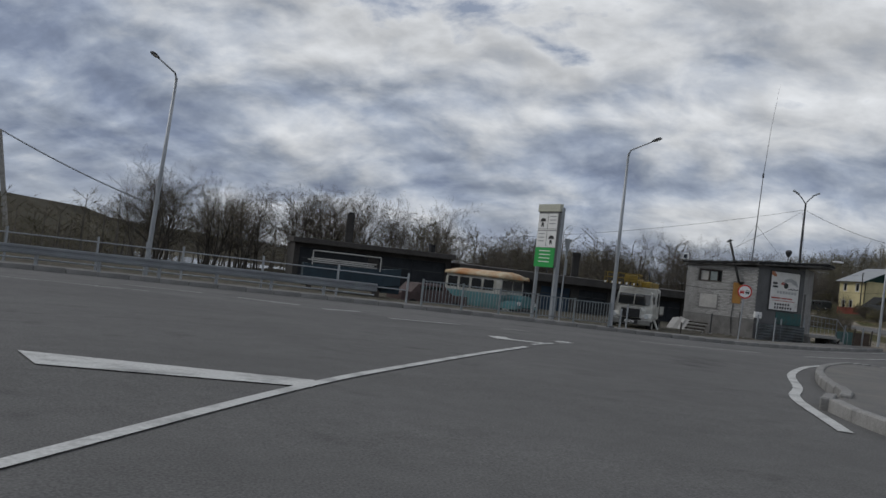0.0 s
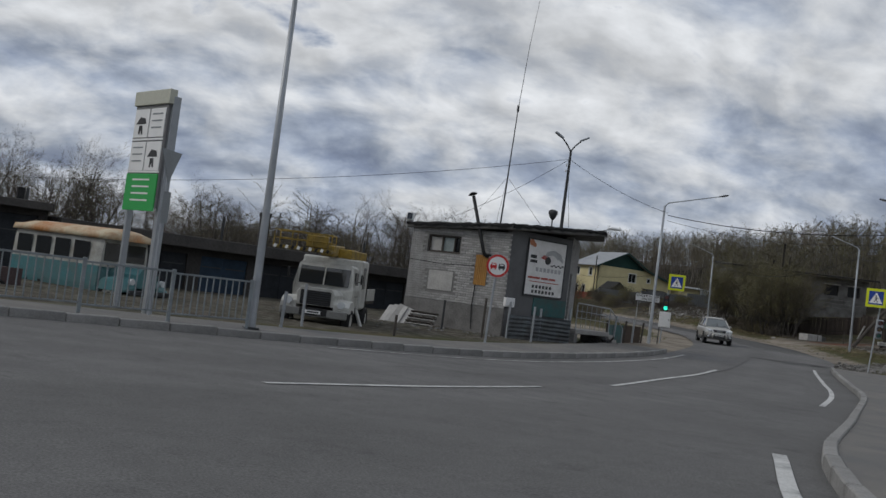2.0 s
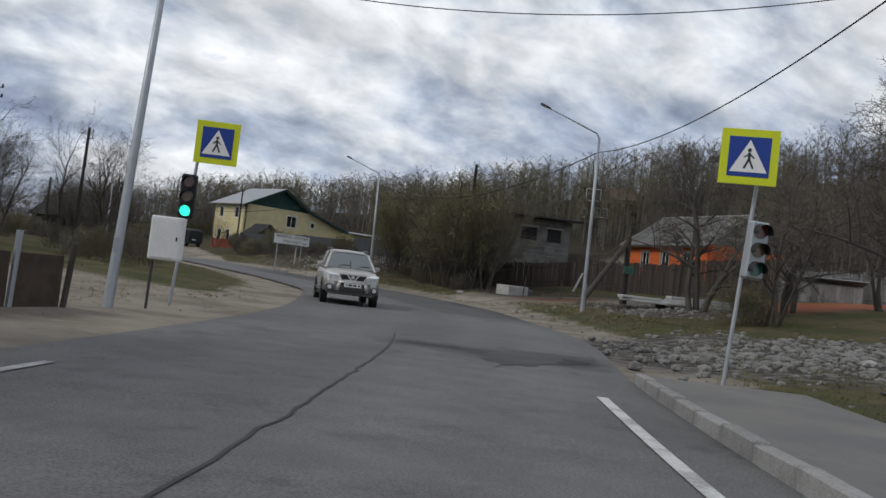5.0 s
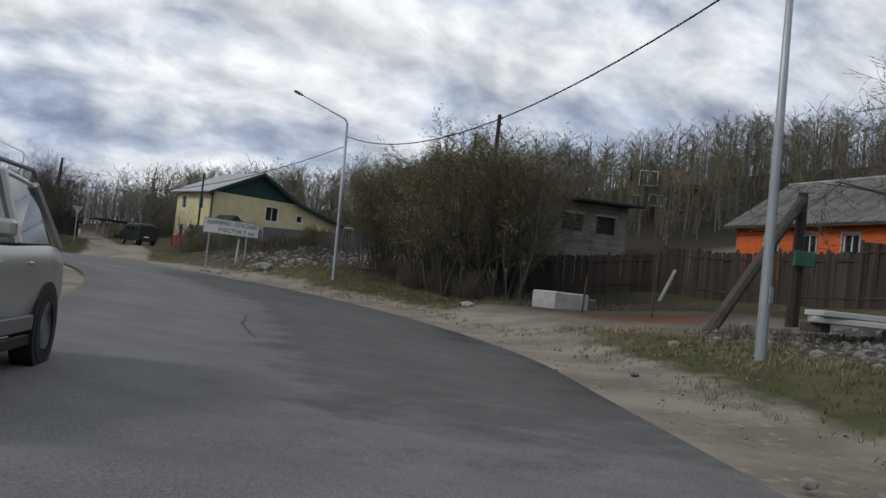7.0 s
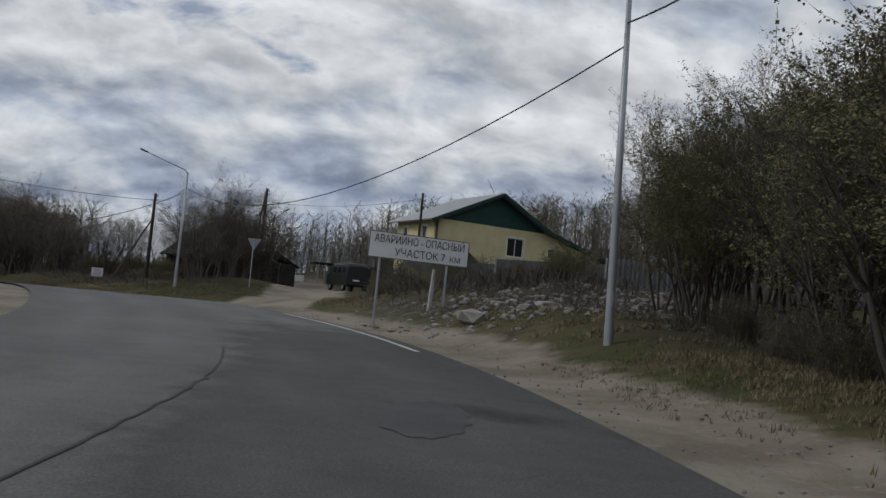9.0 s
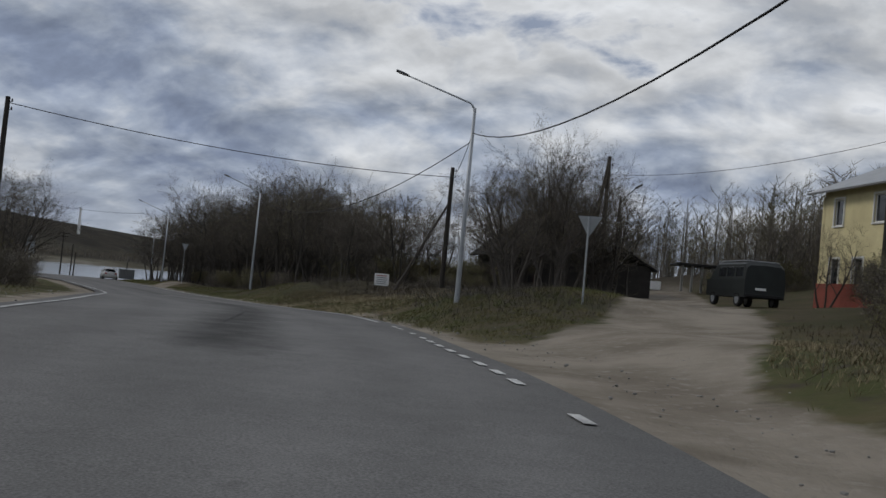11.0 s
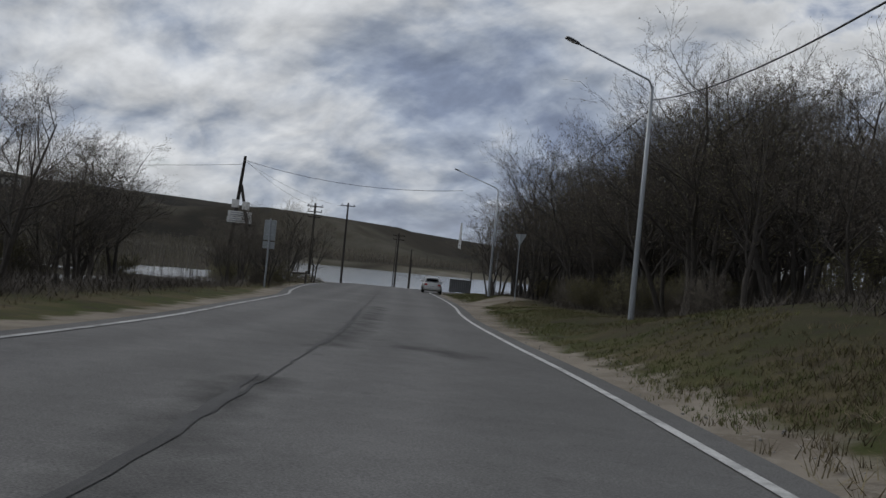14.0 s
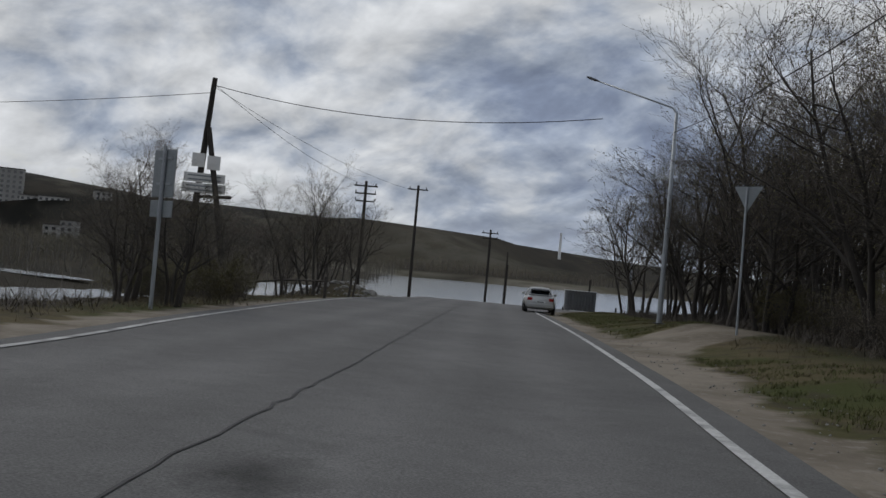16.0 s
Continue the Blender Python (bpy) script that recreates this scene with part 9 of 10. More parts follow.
def pole(x, y, top, label, lean=(0.0, 0.0), r=0.13, base=None, brace=None, insulators=2, thick=0.72):
    z0 = H(x, y) if base is None else base
    t = thing("utility_pole", pose(x, y, z0), label, "utility pole", "timber poles")
    h = top - z0
    part("shaft", tubebm([(0, 0, -0.4), (lean[0] * 0.5, lean[1] * 0.5, h * 0.5), (lean[0], lean[1], h)], [r, r * 0.9, r * 0.72], 8), M_POLE, t)
    if brace:
        bx, by, bh = brace
        part("brace", tubebm([(bx, by, -0.4), (lean[0] * bh / h, lean[1] * bh / h, bh)], [r * thick, r * thick * 0.88], 8), M_OLDWOOD, t)
    for k in range(insulators):
        a = part("hook", tubebm([(lean[0], lean[1], h - 0.25 - 0.35 * k), (lean[0] + 0.2, lean[1], h - 0.2 - 0.35 * k)], 0.015, 5), M_DARKSTEEL, t)
        part("insulator", tubebm([(lean[0] + 0.2, lean[1], h - 0.22 - 0.35 * k), (lean[0] + 0.2, lean[1], h - 0.08 - 0.35 * k)], [0.045, 0.03], 7), M_DARKSTEEL, a)
    return t


TP = "dark weathered timber utility pole"
pole(50.65, 166.7, 8.45, TP + " with a brace", (0, 0), 0.15, brace=(-2.6, -1.0, 5.0), thick=0.5)
pole(59.85, 170.9, 10.5, TP + " with a leaning brace", (0.0, 0.0), 0.15, brace=(-1.3, -2.2, 8.6))
pole(21.3, 168.2, 9.85, TP, (-0.05, 0.1))
pole(32.4, 152.0, 7.95, TP, (0.1, -0.1), 0.14)
pole(71.5, 108.9, 11.1, TP + " above the willows", (0, 0), 0.15)
pole(66.0, 103.2, 8.6, TP + " among the willows", (0.3, 0.2), 0.12)
pole(68.6, 150.6, 9.3, TP + " before the yellow house", (0, 0), 0.11)
pole(38.0, 97.5, 6.8, "slender pale utility pole inside the bend", (0.1, 0), 0.10)
pole(31.5, 84.0, 6.2, TP, (0.1, 0.05), 0.10)
pole(87.0, 128.5, 11.5, TP + " on the slope", (0, 0), 0.12)
bp2 = pole(61.85, 81.7, 4.4, "short timber pole with a raking brace and a green box", (0, 0), 0.17, brace=(-3.25, -0.1, 3.3), insulators=0, thick=0.9)
part("green_box", boxbm((0.0, -0.2, 1.75), (0.5, 0.22, 0.4), -35, 0.02), mat("green_meter_box", (0.05, 0.14, 0.10), 0.6, 0, 0.2, 2, 20, 0), bp2, "green electrical box")
# leaning give-way sign post at the dirt road
yield_sign(57.0, 145.6, H(57.0, 145.6), 2.6, 160, "pale give-way sign seen from behind on a leaning post")
lb = thing("yard_lamp", pose(60.6, 171.2, H(60.6, 171.2)), "bracket lamp on a thin dark post", "lamp")
part("post", tubebm([(0, 0, -0.3), (0.15, 0, 6.3)], 0.06, 7), M_POLE, lb)
part("arm", tubebm([(0.15, 0, 6.0), (1.0, -0.3, 6.9)], 0.03, 6), M_DARKSTEEL, lb)
part("lamp_head", boxbm((1.15, -0.35, 7.0), (0.5, 0.16, 0.1), -20, 0.02, ry=-30), M_DARKSTEEL, lb)



def wire(a, b, sag, r=0.014, label="thin black overhead cable"):
    a, b = Vector(a), Vector(b)
    pts = []
    n = 22
    for k in range(n + 1):
        t = k / n
        p = a.lerp(b, t)
        p.z -= 4 * sag * t * (1 - t)
        pts.append(p)
    w_ = obj("overhead_cable", tubebm(pts, r, 5), M_WIRE)
    return tagged(w_, label, "cable", "overhead cables")


LA, LB, LC, LD = (32.1, 66.2, 6.9), (41.2, 55.7, 6.95), (54.3, 76.85, 7.3), (60.8, 106.3, 7.7)
LE, LF, LG = (52.7, 146.9, 7.2), (34.85, 183.5, 6.6), (16.4, 213.1, 5.8)
W1, W2, WLL, WL2, AP = (50.65, 166.7, 7.9), (59.85, 170.9, 9.4), (21.3, 168.3, 9.4), (32.5, 151.9, 7.7), (-3.5, 210.1, 7.5)
wire(LA, LB, 0.55, 0.022)
wire((32.1, 66.2, 6.6), (41.2, 55.7, 6.6), 0.75, 0.010)
wire(LB, LC, 0.7, 0.018)
wire(LC, LD, 1.5, 0.020)
wire((60.8, 106.3, 7.2), LE, 2.1, 0.018)
wire(LE, W1, 0.35, 0.014)
wire((52.7, 146.9, 6.9), (34.9, 183.5, 6.9), 1.7, 0.018)
wire(W1, WL2, 0.5, 0.020)
wire(W2, (68.6, 150.6, 8.9), 0.5, 0.012)
wire(LF, LG, 0.8, 0.014)
wire(AP, (13.5, 213.5, 6.4), 0.7, 0.016)
wire((-3.5, 210.1, 7.2), (-60, 190, 7.5), 1.6, 0.014)
wire(AP, (-13.9, 234.2, 5.8), 0.5, 0.010)
wire((-3.5, 210.1, 7.4), (-17.4, 245.6, 6.6), 0.6, 0.010)
wire((23.75, 61.6, 8.3), (32.0, 66.0, 7.0), 0.25, 0.012)
wire((23.75, 61.6, 8.3), (16.5, 60.0, 3.9), 0.25, 0.010)
wire((23.75, 61.6, 8.3), (-6, 62, 3.1), 0.7, 0.010)
wire((23.75, 61.6, 8.1), (22.6, 58.0, 4.3), 0.1, 0.008)
wire((71.5, 108.9, 10.8), (87.0, 128.5, 11.3), 0.5, 0.010)
wire(W1, (46.0, 196, 6.5), 0.7, 0.010)

# ---------- small notice boards ----------
nb = thing("notice_board", pose(46.75, 169.9, H(46.75, 169.9), 0, 0, facing(46.7, 169.9, 50, 135)), "small white notice board on two posts", "notice board")
nz = 1.68 - H(46.75, 169.9)
bd = part("board", boxbm((0, 0, nz), (0.88, 0.03, 0.72), 0, 0.006), M_REFL, nb)
for k in range(5):
    part("text_bar", boxbm((random.uniform(-0.05, 0.05), -0.02, nz + 0.24 - 0.12 * k), (0.62, 0.008, 0.05)), M_SIGNBACK if k else M_RED, bd)
for x in (-0.4, 0.36):
    part("post", tubebm([(x, 0.04, -0.4), (x, 0.04, nz + (0.95 if x < 0 else 0.4))], 0.03, 6), M_OLDWOOD, nb)

# A-frame pole with notices
ap = thing("notice_pole", pose(-3.4, 209.9, -2.6), "A-shaped timber pole carrying pale notice boards", "utility pole")
h = 10.4
part("shaft", tubebm([(-1.3, 0.2, -0.4), (-0.6, 0.1, 5.0), (0, 0, h)], [0.16, 0.15, 0.11], 8), M_POLE, ap)
part("brace", tubebm([(2.6, -0.4, -0.4), (1.2, -0.2, 4.3), (-0.1, 0, 8.2)], [0.15, 0.13, 0.11], 8), M_POLE, ap)
part("cross_beam", boxbm((0.6, -0.1, 5.15), (2.3, 0.12, 0.14), 0, 0.01), M_POLE, ap)
for z, w_, hh in ((5.95, 1.75, 0.40), (5.50, 1.85, 0.42)):
    q = part("board", boxbm((0, 0, 0), (w_, 0.04, hh), 0, 0.006), M_BANNER, ap, "pale weathered notice board")
    q.matrix_local = pose(0.25, -0.30, z, 0, 0, 44)
    for k in range(2):
        part("text_bar", boxbm((0, -0.026, 0.08 - 0.17 * k), (w_ * 0.8, 0.01, 0.06)), M_SIGNBACK, q)
for x, y, z in ((-0.35, -0.2, 6.75), (0.75, -0.3, 6.6)):
    part("paper", boxbm((0, 0, 0), (0.55, 0.03, 0.6)), M_BANNER, ap).matrix_local = pose(x, y, z, 0, 0, 44)
part("insulator", tubebm([(0.1, -0.1, h - 0.6), (0.25, -0.2, h - 0.5)], 0.04, 6), M_DARKSTEEL, ap)

# back of a large road sign
bsx = thing("road_sign_back", pose(10.0, 196.7, H(10, 196.7), 0, 0, -8), "large blue-grey road sign seen from behind on a post", "road sign")
bz = 1.8 - H(10, 196.7)
part("post", tubebm([(0.05, -0.06, -0.3), (0.05, -0.06, bz + 0.9)], 0.05, 8), M_STEEL, bsx)
part("plate", boxbm((0, 0, bz + 0.25), (0.95, 0.03, 1.15), 0, 0.02), M_SIGNBACK, bsx)
part("lower_plate", boxbm((0, 0, bz - 0.6), (0.95, 0.03, 0.4), 0, 0.01), M_SIGNBACK, bsx)
for z in (0.0, 0.6):
    part("clamp", boxbm((0.05, -0.03, bz + z), (0.6, 0.03, 0.05)), M_STEEL, bsx)
yield_sign(20.5, 208.2, H(20.5, 208.2), 3.05 - H(20.5, 208.2), 170)


def t_pole(x, y, top, label, arms=1):
    z0 = H(x, y)
    t = thing("utility_pole", pose(x, y, z0), label, "utility pole", "poles by the river")
    h_ = top - z0
    part("shaft", tubebm([(0, 0, -0.4), (0, 0, h_)], [0.15, 0.10], 8), M_POLE, t)
    for k in range(arms):
        a = part("cross_arm", boxbm((0, 0, h_ - 0.35 - 0.55 * k), (1.7 - 0.2 * k, 0.1, 0.1), 30, 0.01), M_POLE, t)
        for s_ in (-0.7, 0, 0.7):
            part("insulator", tubebm([(s_ * 0.87, s_ * 0.5, h_ - 0.3 - 0.55 * k), (s_ * 0.87, s_ * 0.5, h_ - 0.12 - 0.55 * k)], 0.04, 6), M_DARKSTEEL, a)
    return t


t_pole(-13.9, 234.2, 6.1, "dark pole with three cross-arms", 3)
t_pole(-17.4, 245.6, 7.1, "tall pole with one cross-arm", 1)
t_pole(-20.0, 262.5, 4.6, "dark pole with cross-arms near the river", 2)
for x, y, top in ((-21, 268, 2.6), (-17.5, 262, 1.2), (-8.5, 262, 0.4), (-60, 330, 6)):
    pole(x, y, top, "dark post near the river", (0.1, 0), 0.12, insulators=0)
# low bollards and a kiosk at the river bend
for k in range(14):
    u = k / 13
    x, y = -19 + 17 * u, 257 - 5 * u + 3 * math.sin(k)
    q = thing("bollard", on(x, y), "short dark post on the river bank", "bollard", "posts on the river bank")
    part("shaft", tubebm([(0, 0, -0.3), (random.uniform(-0.05, 0.05), 0, random.uniform(0.5, 0.9))], 0.08, 6), M_POLE, q)
ks = thing("metal_kiosk", pose(1.6, 238.5, H(1.6, 238.5), 0, 0, 28), "small grey corrugated metal box by the river", "kiosk")
place(part("front", corrugated(2.0, 1.25, 0.2, 0.02, True), M_GREYROOF, ks), pose(-1.0, -0.6, 0.05))
part("side", boxbm((-1.0, 0, 0.65), (0.04, 1.2, 1.2)), M_GREYROOF, ks)
part("side", boxbm((1.0, 0, 0.65), (0.04, 1.2, 1.2)), M_GREYROOF, ks)
part("back", boxbm((0, 0.6, 0.65), (2.0, 0.04, 1.2)), M_GREYROOF, ks)
part("lid", boxbm((0, 0, 1.32), (2.1, 1.35, 0.06), 0, 0.01), M_GREYROOF, ks)
# rails and puddles on the flat to the west
rl = thing("timber_rail", pose(0, 0, 0), "old timber rail fence on the flat ground", "fence")
for k in range(9):
    x, y = -26 + 3.2 * k, 219 - 0.5 * k
    z = H(x, y)
    part("post", tubebm([(x, y, z - 0.3), (x, y, z + 1.0)], 0.08, 6), M_OLDWOOD, rl)
    if k < 8:
        part("rail", tubebm([(x, y, z + 0.8), (x + 3.2, y - 0.5, H(x + 3.2, y - 0.5) + 0.8)], 0.05, 5), M_OLDWOOD, rl)
for x, y, rx_, ry_ in ((-21.5, 214.5, 8.0, 3.0), (-29, 226, 7, 2.2), (-74, 247, 10, 3.4), (-48, 215, 8, 3), (-62, 262, 7, 2.4)):
    bm = bmesh.new()
    zs = H(x, y) + 0.02
    bm.faces.new([bm.verts.new((x + rx_ * math.cos(a) * (1 + 0.15 * math.sin(3 * a)), y + ry_ * math.sin(a) * (1 + 0.2 * math.cos(2 * a)), zs + 0.12)) for a in np.linspace(0, 2 * math.pi, 28)[:-1]])
    tagged(obj("puddle", bm, M_WATER), "shallow pale meltwater pool on flat ground", "water", kind="structure")
# hut in the wood
hw = thing("wood_hut", pose(27.5, 232, H(27.5, 232), 0, 0, 40), "low dark hut with a pale roof edge among the trees", "hut")
part("body", boxbm((0, 2, 1.4), (8, 4, 3.2), 0, 0.03), mat("tarred_boards", (0.035, 0.031, 0.028)), hw)
part("roof", boxbm((0, 1.8, 3.1), (9, 5.4, 0.22), 0, 0.03, rx=4), M_GREYROOF, hw)
# far mast and bridge pylon with cables
pyl = thing("bridge_pylon", pose(-64.5, 135.2, -4), "pale bridge pylon with stay cables", "pylon")
part("leg", tubebm([(-1.6, 0, 0), (-2.6, 0, 19.2)], [0.5, 0.35], 8), M_CONCRETE, pyl)
part("leg", tubebm([(1.2, 0, 0), (-2.4, 0, 19.2)], [0.45, 0.35], 8), M_CONCRETE, pyl)
for k in range(3):
    pts = [Vector((-2.4, 0, 19.3)).lerp(Vector((34 + 3 * k, 14, 7.6 - 0.5 * k)), t) - Vector((0, 0, 4 * (1.5 + 0.2 * k) * t * (1 - t))) for t in np.linspace(0, 1, 16)]
    part("stay_cable", tubebm(pts, 0.11, 5), M_STEEL, pyl)
wt = thing("wind_turbine", pose(-302, 847, 14), "distant white mast on the far hill", "mast")
part("tower", tubebm([(0, 0, -8), (0, 0, 22)], [1.4, 0.9], 8), M_WHITE, wt)
# far apartment blocks of the town
M_APT = mat("pale_apartment_panels", (0.34, 0.33, 0.31), 0.85, 0, 0.2, 0.2, 4, 0.05, rand=0.2)


def apartment(x, y, w_, d_, floors, rz, z0=None):
    z = (H(x, y) if z0 is None else z0)
    t = thing("apartment_block", pose(x, y, z - 1.5, 0, 0, rz), "distant pale apartment block on the hillside", "building", "apartment blocks of the town")
    hh = floors * 2.9 + 2
    body = part("block", boxbm((0, 0, hh / 2), (w_, d_, hh), 0, 0.1), M_APT, t)
    part("roof", boxbm((0, 0, hh + 0.2), (w_ + 0.6, d_ + 0.6, 0.4)), M_GARROOF, t)
    n = int(w_ / 3.2)
    me = None
    for f in range(floors):
        for k in range(n):
            if me is None:
                bm = boxbm((0, 0, 0), (1.5, 0.12, 1.5))
                me = bpy.data.meshes.new("window")
                bm.to_mesh(me)
                bm.free()
                me.materials.append(M_GLASS)
            o = new("window", me)
            o.parent = t
            o.matrix_local = pose(-w_ / 2 + 1.6 + 3.2 * k, -d_ / 2 - 0.02, 3.2 + 2.9 * f)
    return t


for ax, ay, aw, ad_, floors, turn, az in ((-487, 491, 16, 12, 7, 55, 14.5), (-479, 501, 13, 10, 2, 60, 14.5), (-468, 509, 17, 10, 2, 50, 15), (-458, 534.5, 10, 10, 3, 62, 18.5), (-402, 476, 9, 9, 3, 48, -2.2),
                                         (-374, 447, 8, 8, 2, 58, -2.4), (-438, 556, 12, 10, 1, 52, 16)):
    apartment(ax, ay, aw, ad_, floors, turn, az)


# ---------- stones, rubble, grass ----------
def stone_mesh(seed):
    rs_ = random.Random(seed)
    bm = bmesh.new()
    bmesh.ops.create_icosphere(bm, subdivisions=1, radius=0.5)
    for v in bm.verts:
        v.co *= rs_.uniform(0.75, 1.2)
        v.co.z *= 0.62
    me = bpy.data.meshes.new("stone")
    bm.to_mesh(me)
    bm.free()
    me.materials.append(M_STONE)
    return me


STONES = [stone_mesh(k) for k in range(6)]
big = [(60.4, 113.6, 1.35, 0.95), (61.8, 113.0, 0.7, 0.5), (63.0, 114.3, 0.8, 0.5), (62.3, 115.4, 0.6, 0.4), (58.9, 92.0, 0.5, 0.4), (47.2, 58.6, 0.9, 0.5), (48.6, 60.0, 0.7, 0.5), (45.8, 58.8, 0.5, 0.35)]
for x, y, s_, h_ in big:
    q = new("boulder", random.choice(STONES))
    q.matrix_world = pose(x, y, H(x, y) + 0.15 * h_, 0, 0, random.uniform(0, 360)) @ Matrix.Diagonal((s_, s_ * 0.8, h_, 1))
    tagged(q, "pale rough boulder on the roadside bank", "boulder", "boulders on the bank")


bm = bmesh.new()
bmesh.ops.create_icosphere(bm, subdivisions=1, radius=1.0)
bm.verts.ensure_lookup_table()
ICO = [(v.co.x, v.co.y, v.co.z * 0.62 + 0.1) for v in bm.verts][:12]
bm.free()
bm = bmesh.new()
bmesh.ops.create_icosphere(bm, subdivisions=1, radius=1.0)
ICO_F = [tuple(v.index for v in fc.verts) for fc in bm.faces]
bm.free()


def scatter_stones(name, n, place_, smin, smax, label, seed, material=M_STONE):
    rs_ = random.Random(seed)
    v, f = [], []
    xs, ys = [], []
    spans_ = []
    C = np.array([place_(rs_) for _ in range(n * 2)])
    for x, y in C[~inside(OUTLINE, C[:, 0], C[:, 1])].tolist()[:n]:
        s_ = rs_.uniform(smin, smax) * rs_.uniform(0.3, 1) * 0.62
        b0 = len(v)
        a = rs_.uniform(0, 6.28)
        for dx, dy, dz in ICO:
            j = [rs_.uniform(0.72, 1.22) for _ in range(3)]
            px_, py_ = dx * j[0] * s_, dy * j[1] * s_
            v.append((x + px_ * math.cos(a) - py_ * math.sin(a), y + px_ * math.sin(a) + py_ * math.cos(a), dz * j[2] * s_))
        for q in ICO_F:
            f.append(tuple(b0 + i for i in q))
        xs.append(x)
        ys.append(y)
    P = np.array(v)
    P[:, 2] += np.repeat(land(np.array(xs), np.array(ys)), 12)
    return tagged(new(name, raw(name, P.tolist(), f, material)), label, "stones", kind="stuff")


def by_road(s0, s1, d0, d1):
    def pick(rs_):
        u = rs_.uniform(s0, s1)
        i = int(np.searchsorted(ALONG, u + LENGTH0))
        i = min(i, len(CENTRE) - 1)
        d = rs_.uniform(d0, d1)
        return CENTRE[i, 0] + NORMAL[i, 0] * d + rs_.uniform(-0.4, 0.4), CENTRE[i, 1] + NORMAL[i, 1] * d + rs_.uniform(-0.4, 0.4)
    return pick


scatter_stones("rubble", 700, lambda r: (46.5 + r.gauss(0, 3.0), 59.8 + r.gauss(0, 2.2)), 0.05, 0.35, "grey broken rubble beside the pavement", 1)
scatter_stones("rubble", 1000, lambda r: (64.4 + r.gauss(0, 2.6), 115 + r.gauss(0, 2.4)), 0.06, 0.30, "pale rubble tipped on the bank", 2)
scatter_stones("rubble", 500, lambda r: (60.0 + r.gauss(0, 2.2), 77.6 + r.gauss(0, 1.8)), 0.05, 0.32, "grey rubble beside the timber yard", 3)
scatter_stones("gravel", 1500, by_road(14, 125, 4.4, 7.0), 0.015, 0.06, "loose gravel along the verge", 4)
scatter_stones("gravel", 900, by_road(125, 215, 4.4, 6.4), 0.012, 0.05, "loose gravel along the verge", 5)
scatter_stones("gravel", 500, by_road(20, 120, -6.8, -4.4), 0.015, 0.06, "loose gravel on the outer verge", 6)
scatter_stones("rubble", 260, lambda r: (-12 + r.gauss(0, 3.0), 231 + r.gauss(0, 3.0)), 0.08, 0.5, "rubble mound beside the road", 7)
scatter_stones("rubble", 220, lambda r: (16 + r.gauss(0, 4), 56.5 + r.gauss(0, 1.8)), 0.04, 0.22, "dark rubble at the foot of the brick building", 8, M_PLASTER)


def free_spots(place_, rs_, n, seed):
    C = np.array([place_(rs_) for _ in range(int(n * 1.7))])
    bare = np.hypot(C[:, 0] - 60.8, (C[:, 1] - 86.2) / 1.3) < 4.6
    free = ~inside(OUTLINE, C[:, 0], C[:, 1]) & ~bare & (dirt_track(C[:, 0], C[:, 1]) < 0.35)
    spots = [(x, y) for x, y in C[free].tolist() if noise.noise(Vector((x * 0.25, y * 0.25, seed))) > -0.25]
    return spots[:n]


def grass(name, n, place_, hmin, hmax, material, label, seed, blades=5, lay=1.0):
    rs_ = random.Random(seed)
    v, f, xs, ys = [], [], [], []
    for x, y in free_spots(place_, rs_, n, seed):
        h_ = rs_.uniform(hmin, hmax)
        for _ in range(blades):
            a = rs_.uniform(0, 6.28)
            dx, dy = math.cos(a), math.sin(a)
            ox, oy = rs_.gauss(0, h_ * 0.35), rs_.gauss(0, h_ * 0.35)
            w_ = 0.005 + 0.012 * h_
            t = rs_.uniform(0.4, 1.5) * h_ * lay
            b0 = len(v)
            v.extend(((x + ox - dy * w_, y + oy + dx * w_, -0.03), (x + ox + dy * w_, y + oy - dx * w_, -0.03), (x + ox + dx * t, y + oy + dy * t, h_ * rs_.uniform(0.6, 1.0))))
            f.append((b0, b0 + 1, b0 + 2))
        xs.append(x)
        ys.append(y)
    P = np.array(v)
    P[:, 2] += np.repeat(land(np.array(xs), np.array(ys)), 3 * blades)
    return tagged(new(name, raw(name, P.tolist(), f, material)), label, "grass", kind="stuff")


grass("grass", 7500, by_road(16, 75, 6.0, 13), 0.036, 0.121, M_GRASS, "short green spring grass on the verge", 11)
grass("dry_grass", 6750, by_road(40, 105, 7.5, 16), 0.048, 0.176, M_DRYGRASS, "matted dry grass on the bank", 12)
grass("grass", 17500, by_road(100, 212, 6.0, 9.2), 0.03, 0.10, M_GRASS, "short green spring grass on the verge", 13)
grass("dry_grass", 4200, by_road(124, 200, 7.4, 15), 0.04, 0.14, M_DRYGRASS, "tall matted dry grass on the slope", 14)
grass("dry_grass", 7500, by_road(110, 215, -16, -6.0), 0.048, 0.154, M_DRYGRASS, "dry grass on the outer verge", 15)
grass("grass", 6000, by_road(20, 130, -14, -6.0), 0.030, 0.099, M_GRASS, "short grass on the outer verge", 16)

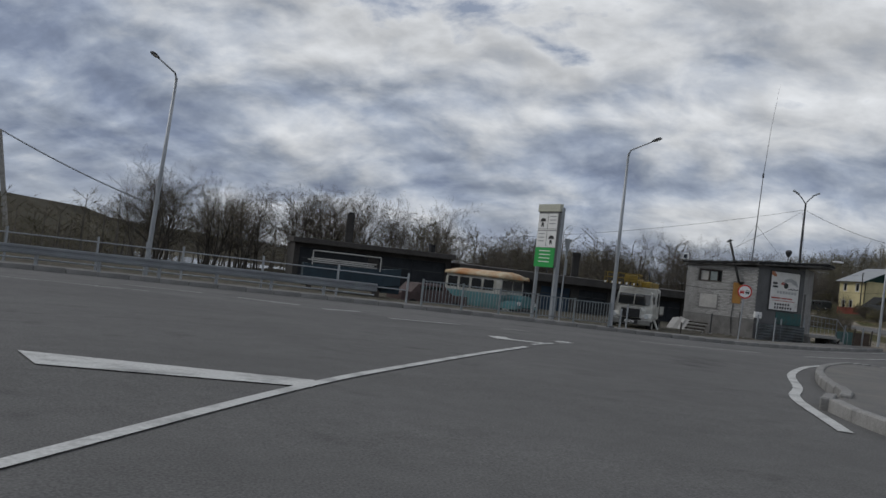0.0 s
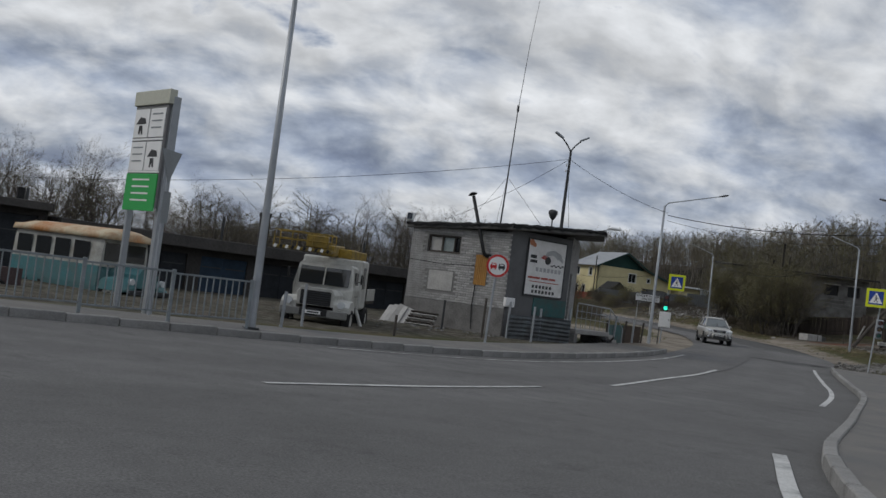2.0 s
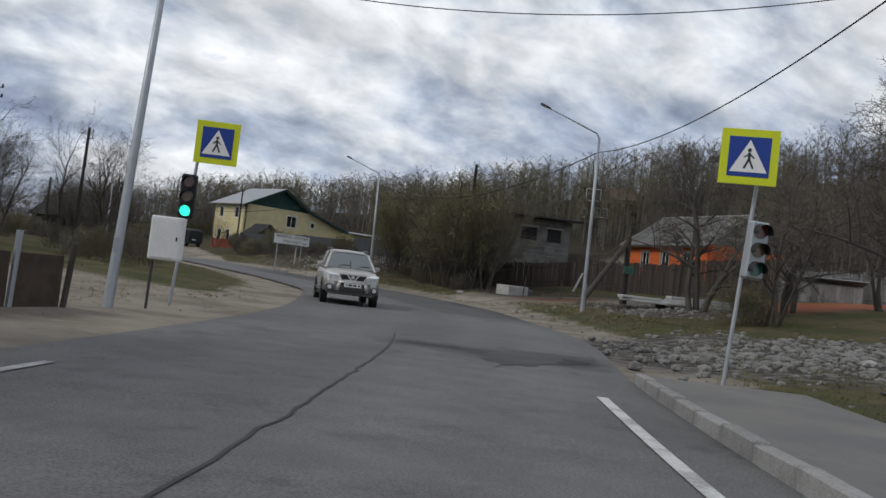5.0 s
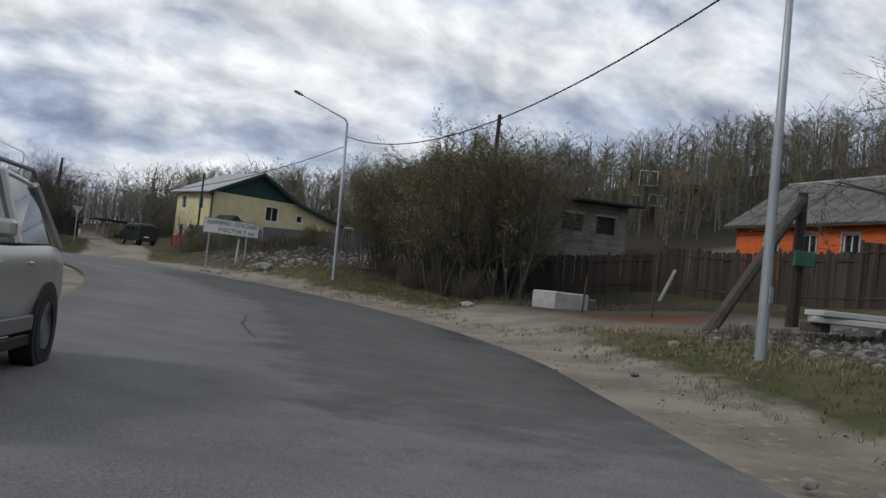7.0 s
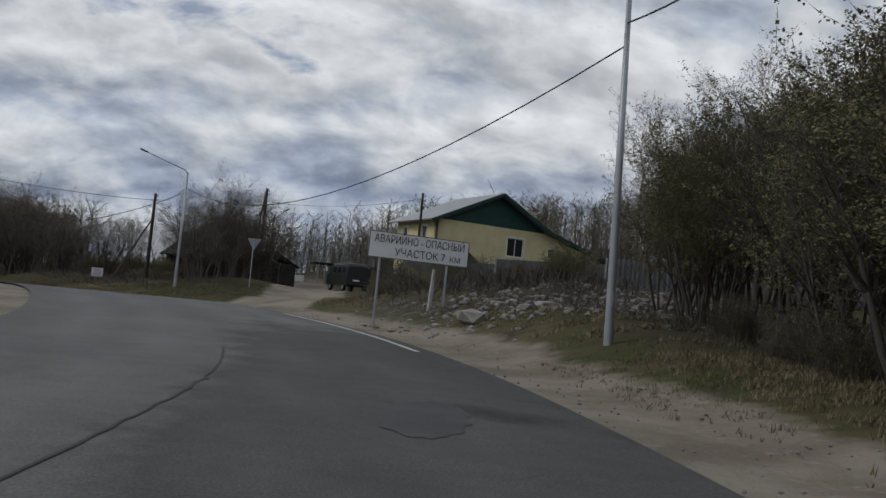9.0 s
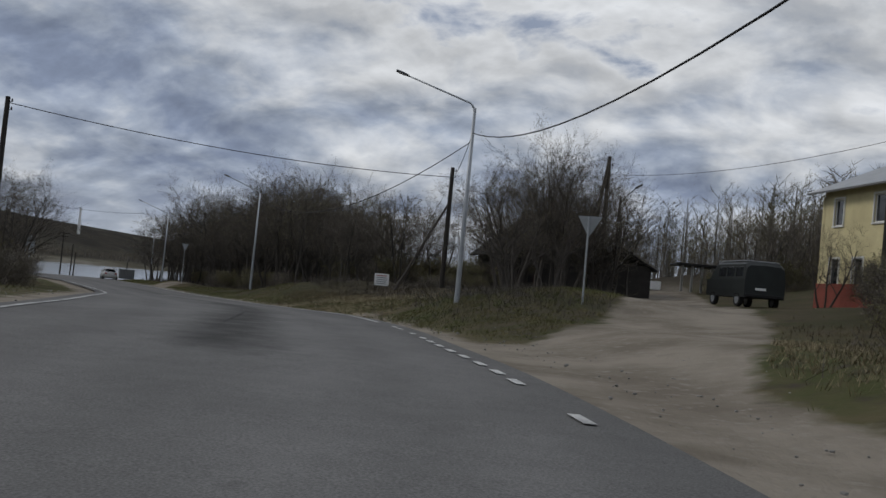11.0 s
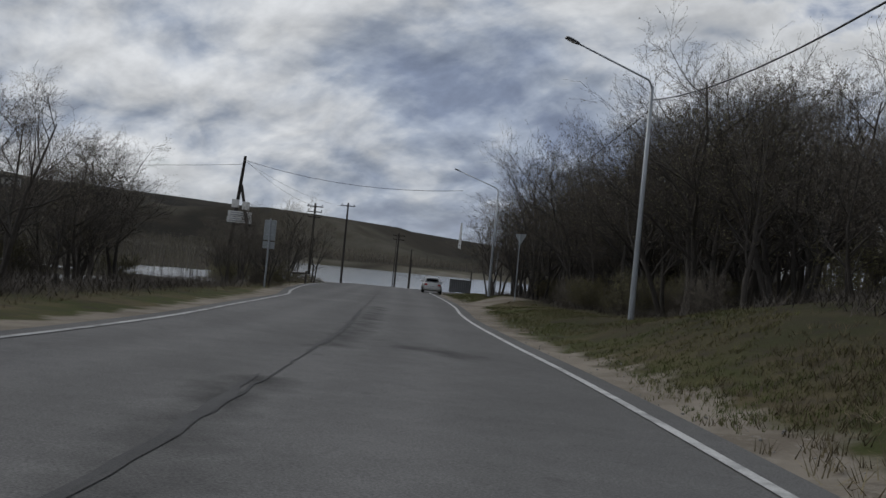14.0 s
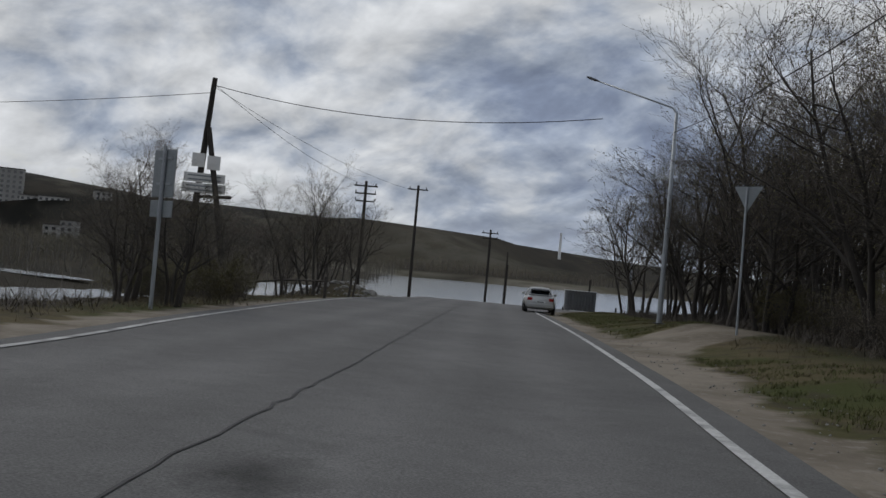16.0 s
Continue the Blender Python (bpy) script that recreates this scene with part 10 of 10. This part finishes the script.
grass("dry_grass", 2600, lambda r: (45.8 + r.gauss(0, 2.2), 166.5 + r.gauss(0, 2.6)), 0.06, 0.20, M_DRYGRASS, "flattened straw-coloured dry grass on the slope", 17, 7)
grass("dry_grass", 2600, lambda r: (48.0 + r.gauss(0, 2.2), 160.5 + r.gauss(0, 5.0)), 0.06, 0.2, M_STRAW, "long flattened straw on the bank below the trees", 18, 8, 2.6)
grass("grass", 6000, lambda r: (56.0 + r.gauss(0, 2.6), 151 + r.gauss(0, 5.0)), 0.05, 0.16, M_GRASS, "rough green grass on the mound", 25, 6)
grass("brushwood", 2200, lambda r: (56.0 + r.gauss(0, 2.6), 153 + r.gauss(0, 5.0)), 0.12, 0.45, M_TWIG, "dead stems on the mound", 26, 4)
grass("brushwood", 2600, lambda r: (65.0 + r.gauss(0, 1.8), 124 + r.gauss(0, 3.2)), 0.2, 0.8, M_TWIG, "tangled dead stems behind the sign", 27, 5)
grass("grass", 2500, lambda r: (63.0 + r.gauss(0, 1.6), 124 + r.gauss(0, 4.0)), 0.05, 0.14, M_GRASS, "short green grass below the sign", 28, 6)
grass("brushwood", 6000, by_road(126, 215, 10.0, 17), 0.2, 0.6, M_TWIG, "tangled dead stems under the trees", 19, 4)
grass("brushwood", 2800, by_road(50, 96, 9.5, 13), 0.12, 0.38, M_TWIG, "tangled dead stems on the bank", 21, 4)
grass("brushwood", 4600, by_road(112, 176, -17, -7.0), 0.25, 0.8, M_TWIG, "tangled dead stems below the road", 22, 4)
grass("brushwood", 1600, by_road(176, 225, -20, -7.0), 0.08, 0.25, M_TWIG, "short dead stems on the flat below the road", 29, 4)
grass("dry_grass", 3000, by_road(46, 100, 7.2, 10), 0.06, 0.18, M_STRAW, "straw-coloured tufts at the foot of the bank", 23, 7)
scatter_stones("rubble", 500, lambda r: (48.5 + r.gauss(0, 3.2), 62.5 + r.gauss(0, 2.6)), 0.06, 0.34, "dark broken stones behind the pavement", 9)

kerbs(KERB_N, -1, pave_n)
kerbs(KERB_S, 1, pave_s)


# ---------- brickwork of the corner building ----------
def brick_mesh(length):
    bm = boxbm((0, 0, 0), (length, 0.03, 0.086), 0, 0.005)
    me = bpy.data.meshes.new("brick")
    bm.to_mesh(me)
    bm.free()
    me.materials.append(M_BRICK)
    return me


def brickwork(length, z0, z1, holes, parent, frame_m, singles, from_end, label):
    """Courses of bricks proud of the mortar; the nearest are single pieces, the rest are joined."""
    full, half = brick_mesh(0.248), brick_mesh(0.118)
    cells = []
    row = 0
    z = z0
    while z + 0.1 < z1:
        x = 0.0 if row % 2 else -0.13
        while x < length:
            a, b = max(x, 0.0), min(x + 0.26, length)
            if b - a > 0.1 and not any(a < h[1] and b > h[0] and z + 0.1 > h[2] and z < h[3] for h in holes):
                cells.append(((a + b) / 2, z + 0.05, b - a > 0.2))
            x += 0.26
        z += 0.1
        row += 1
    cells.sort(key=lambda c: -c[0] if from_end else c[0])
    for x, z, whole in cells[:singles]:
        o = new("brick", full if whole else half)
        o.parent = parent
        o.matrix_local = pose(x, -0.012 + random.uniform(-0.003, 0.004), z, random.uniform(-0.6, 0.6), random.uniform(-0.5, 0.5), random.uniform(-0.6, 0.6))
    verts, fcs = [], []
    src = {True: full, False: half}
    for x, z, whole in cells[singles:]:
        n = len(verts)
        dy = random.uniform(-0.003, 0.004)
        verts.extend((v.co.x + x, v.co.y - 0.012 + dy, v.co.z + z) for v in src[whole].vertices)
        fcs.extend(tuple(n + i for i in p.vertices) for p in src[whole].polygons)
    if verts:
        o = new("brickwork", raw("brickwork", verts, fcs, M_BRICK))
        o.parent = parent
        tagged(o, label, kind="stuff")


brickwork(L_AB, PLINTH + 0.02, TOP, [WINDOW_AB, (PLY_AB[0], PLY_AB[1], PLY_AB[2], PLY_AB[3]), (1.1, 2.4, 1.7, 2.6)], wall_ab, M_AB, 300, True, "grey silicate brickwork")
brickwork(L_CE, 0.0, TOP + 0.25, [DOOR_CE], wall_ce, M_CE, 220, False, "grey silicate brickwork")
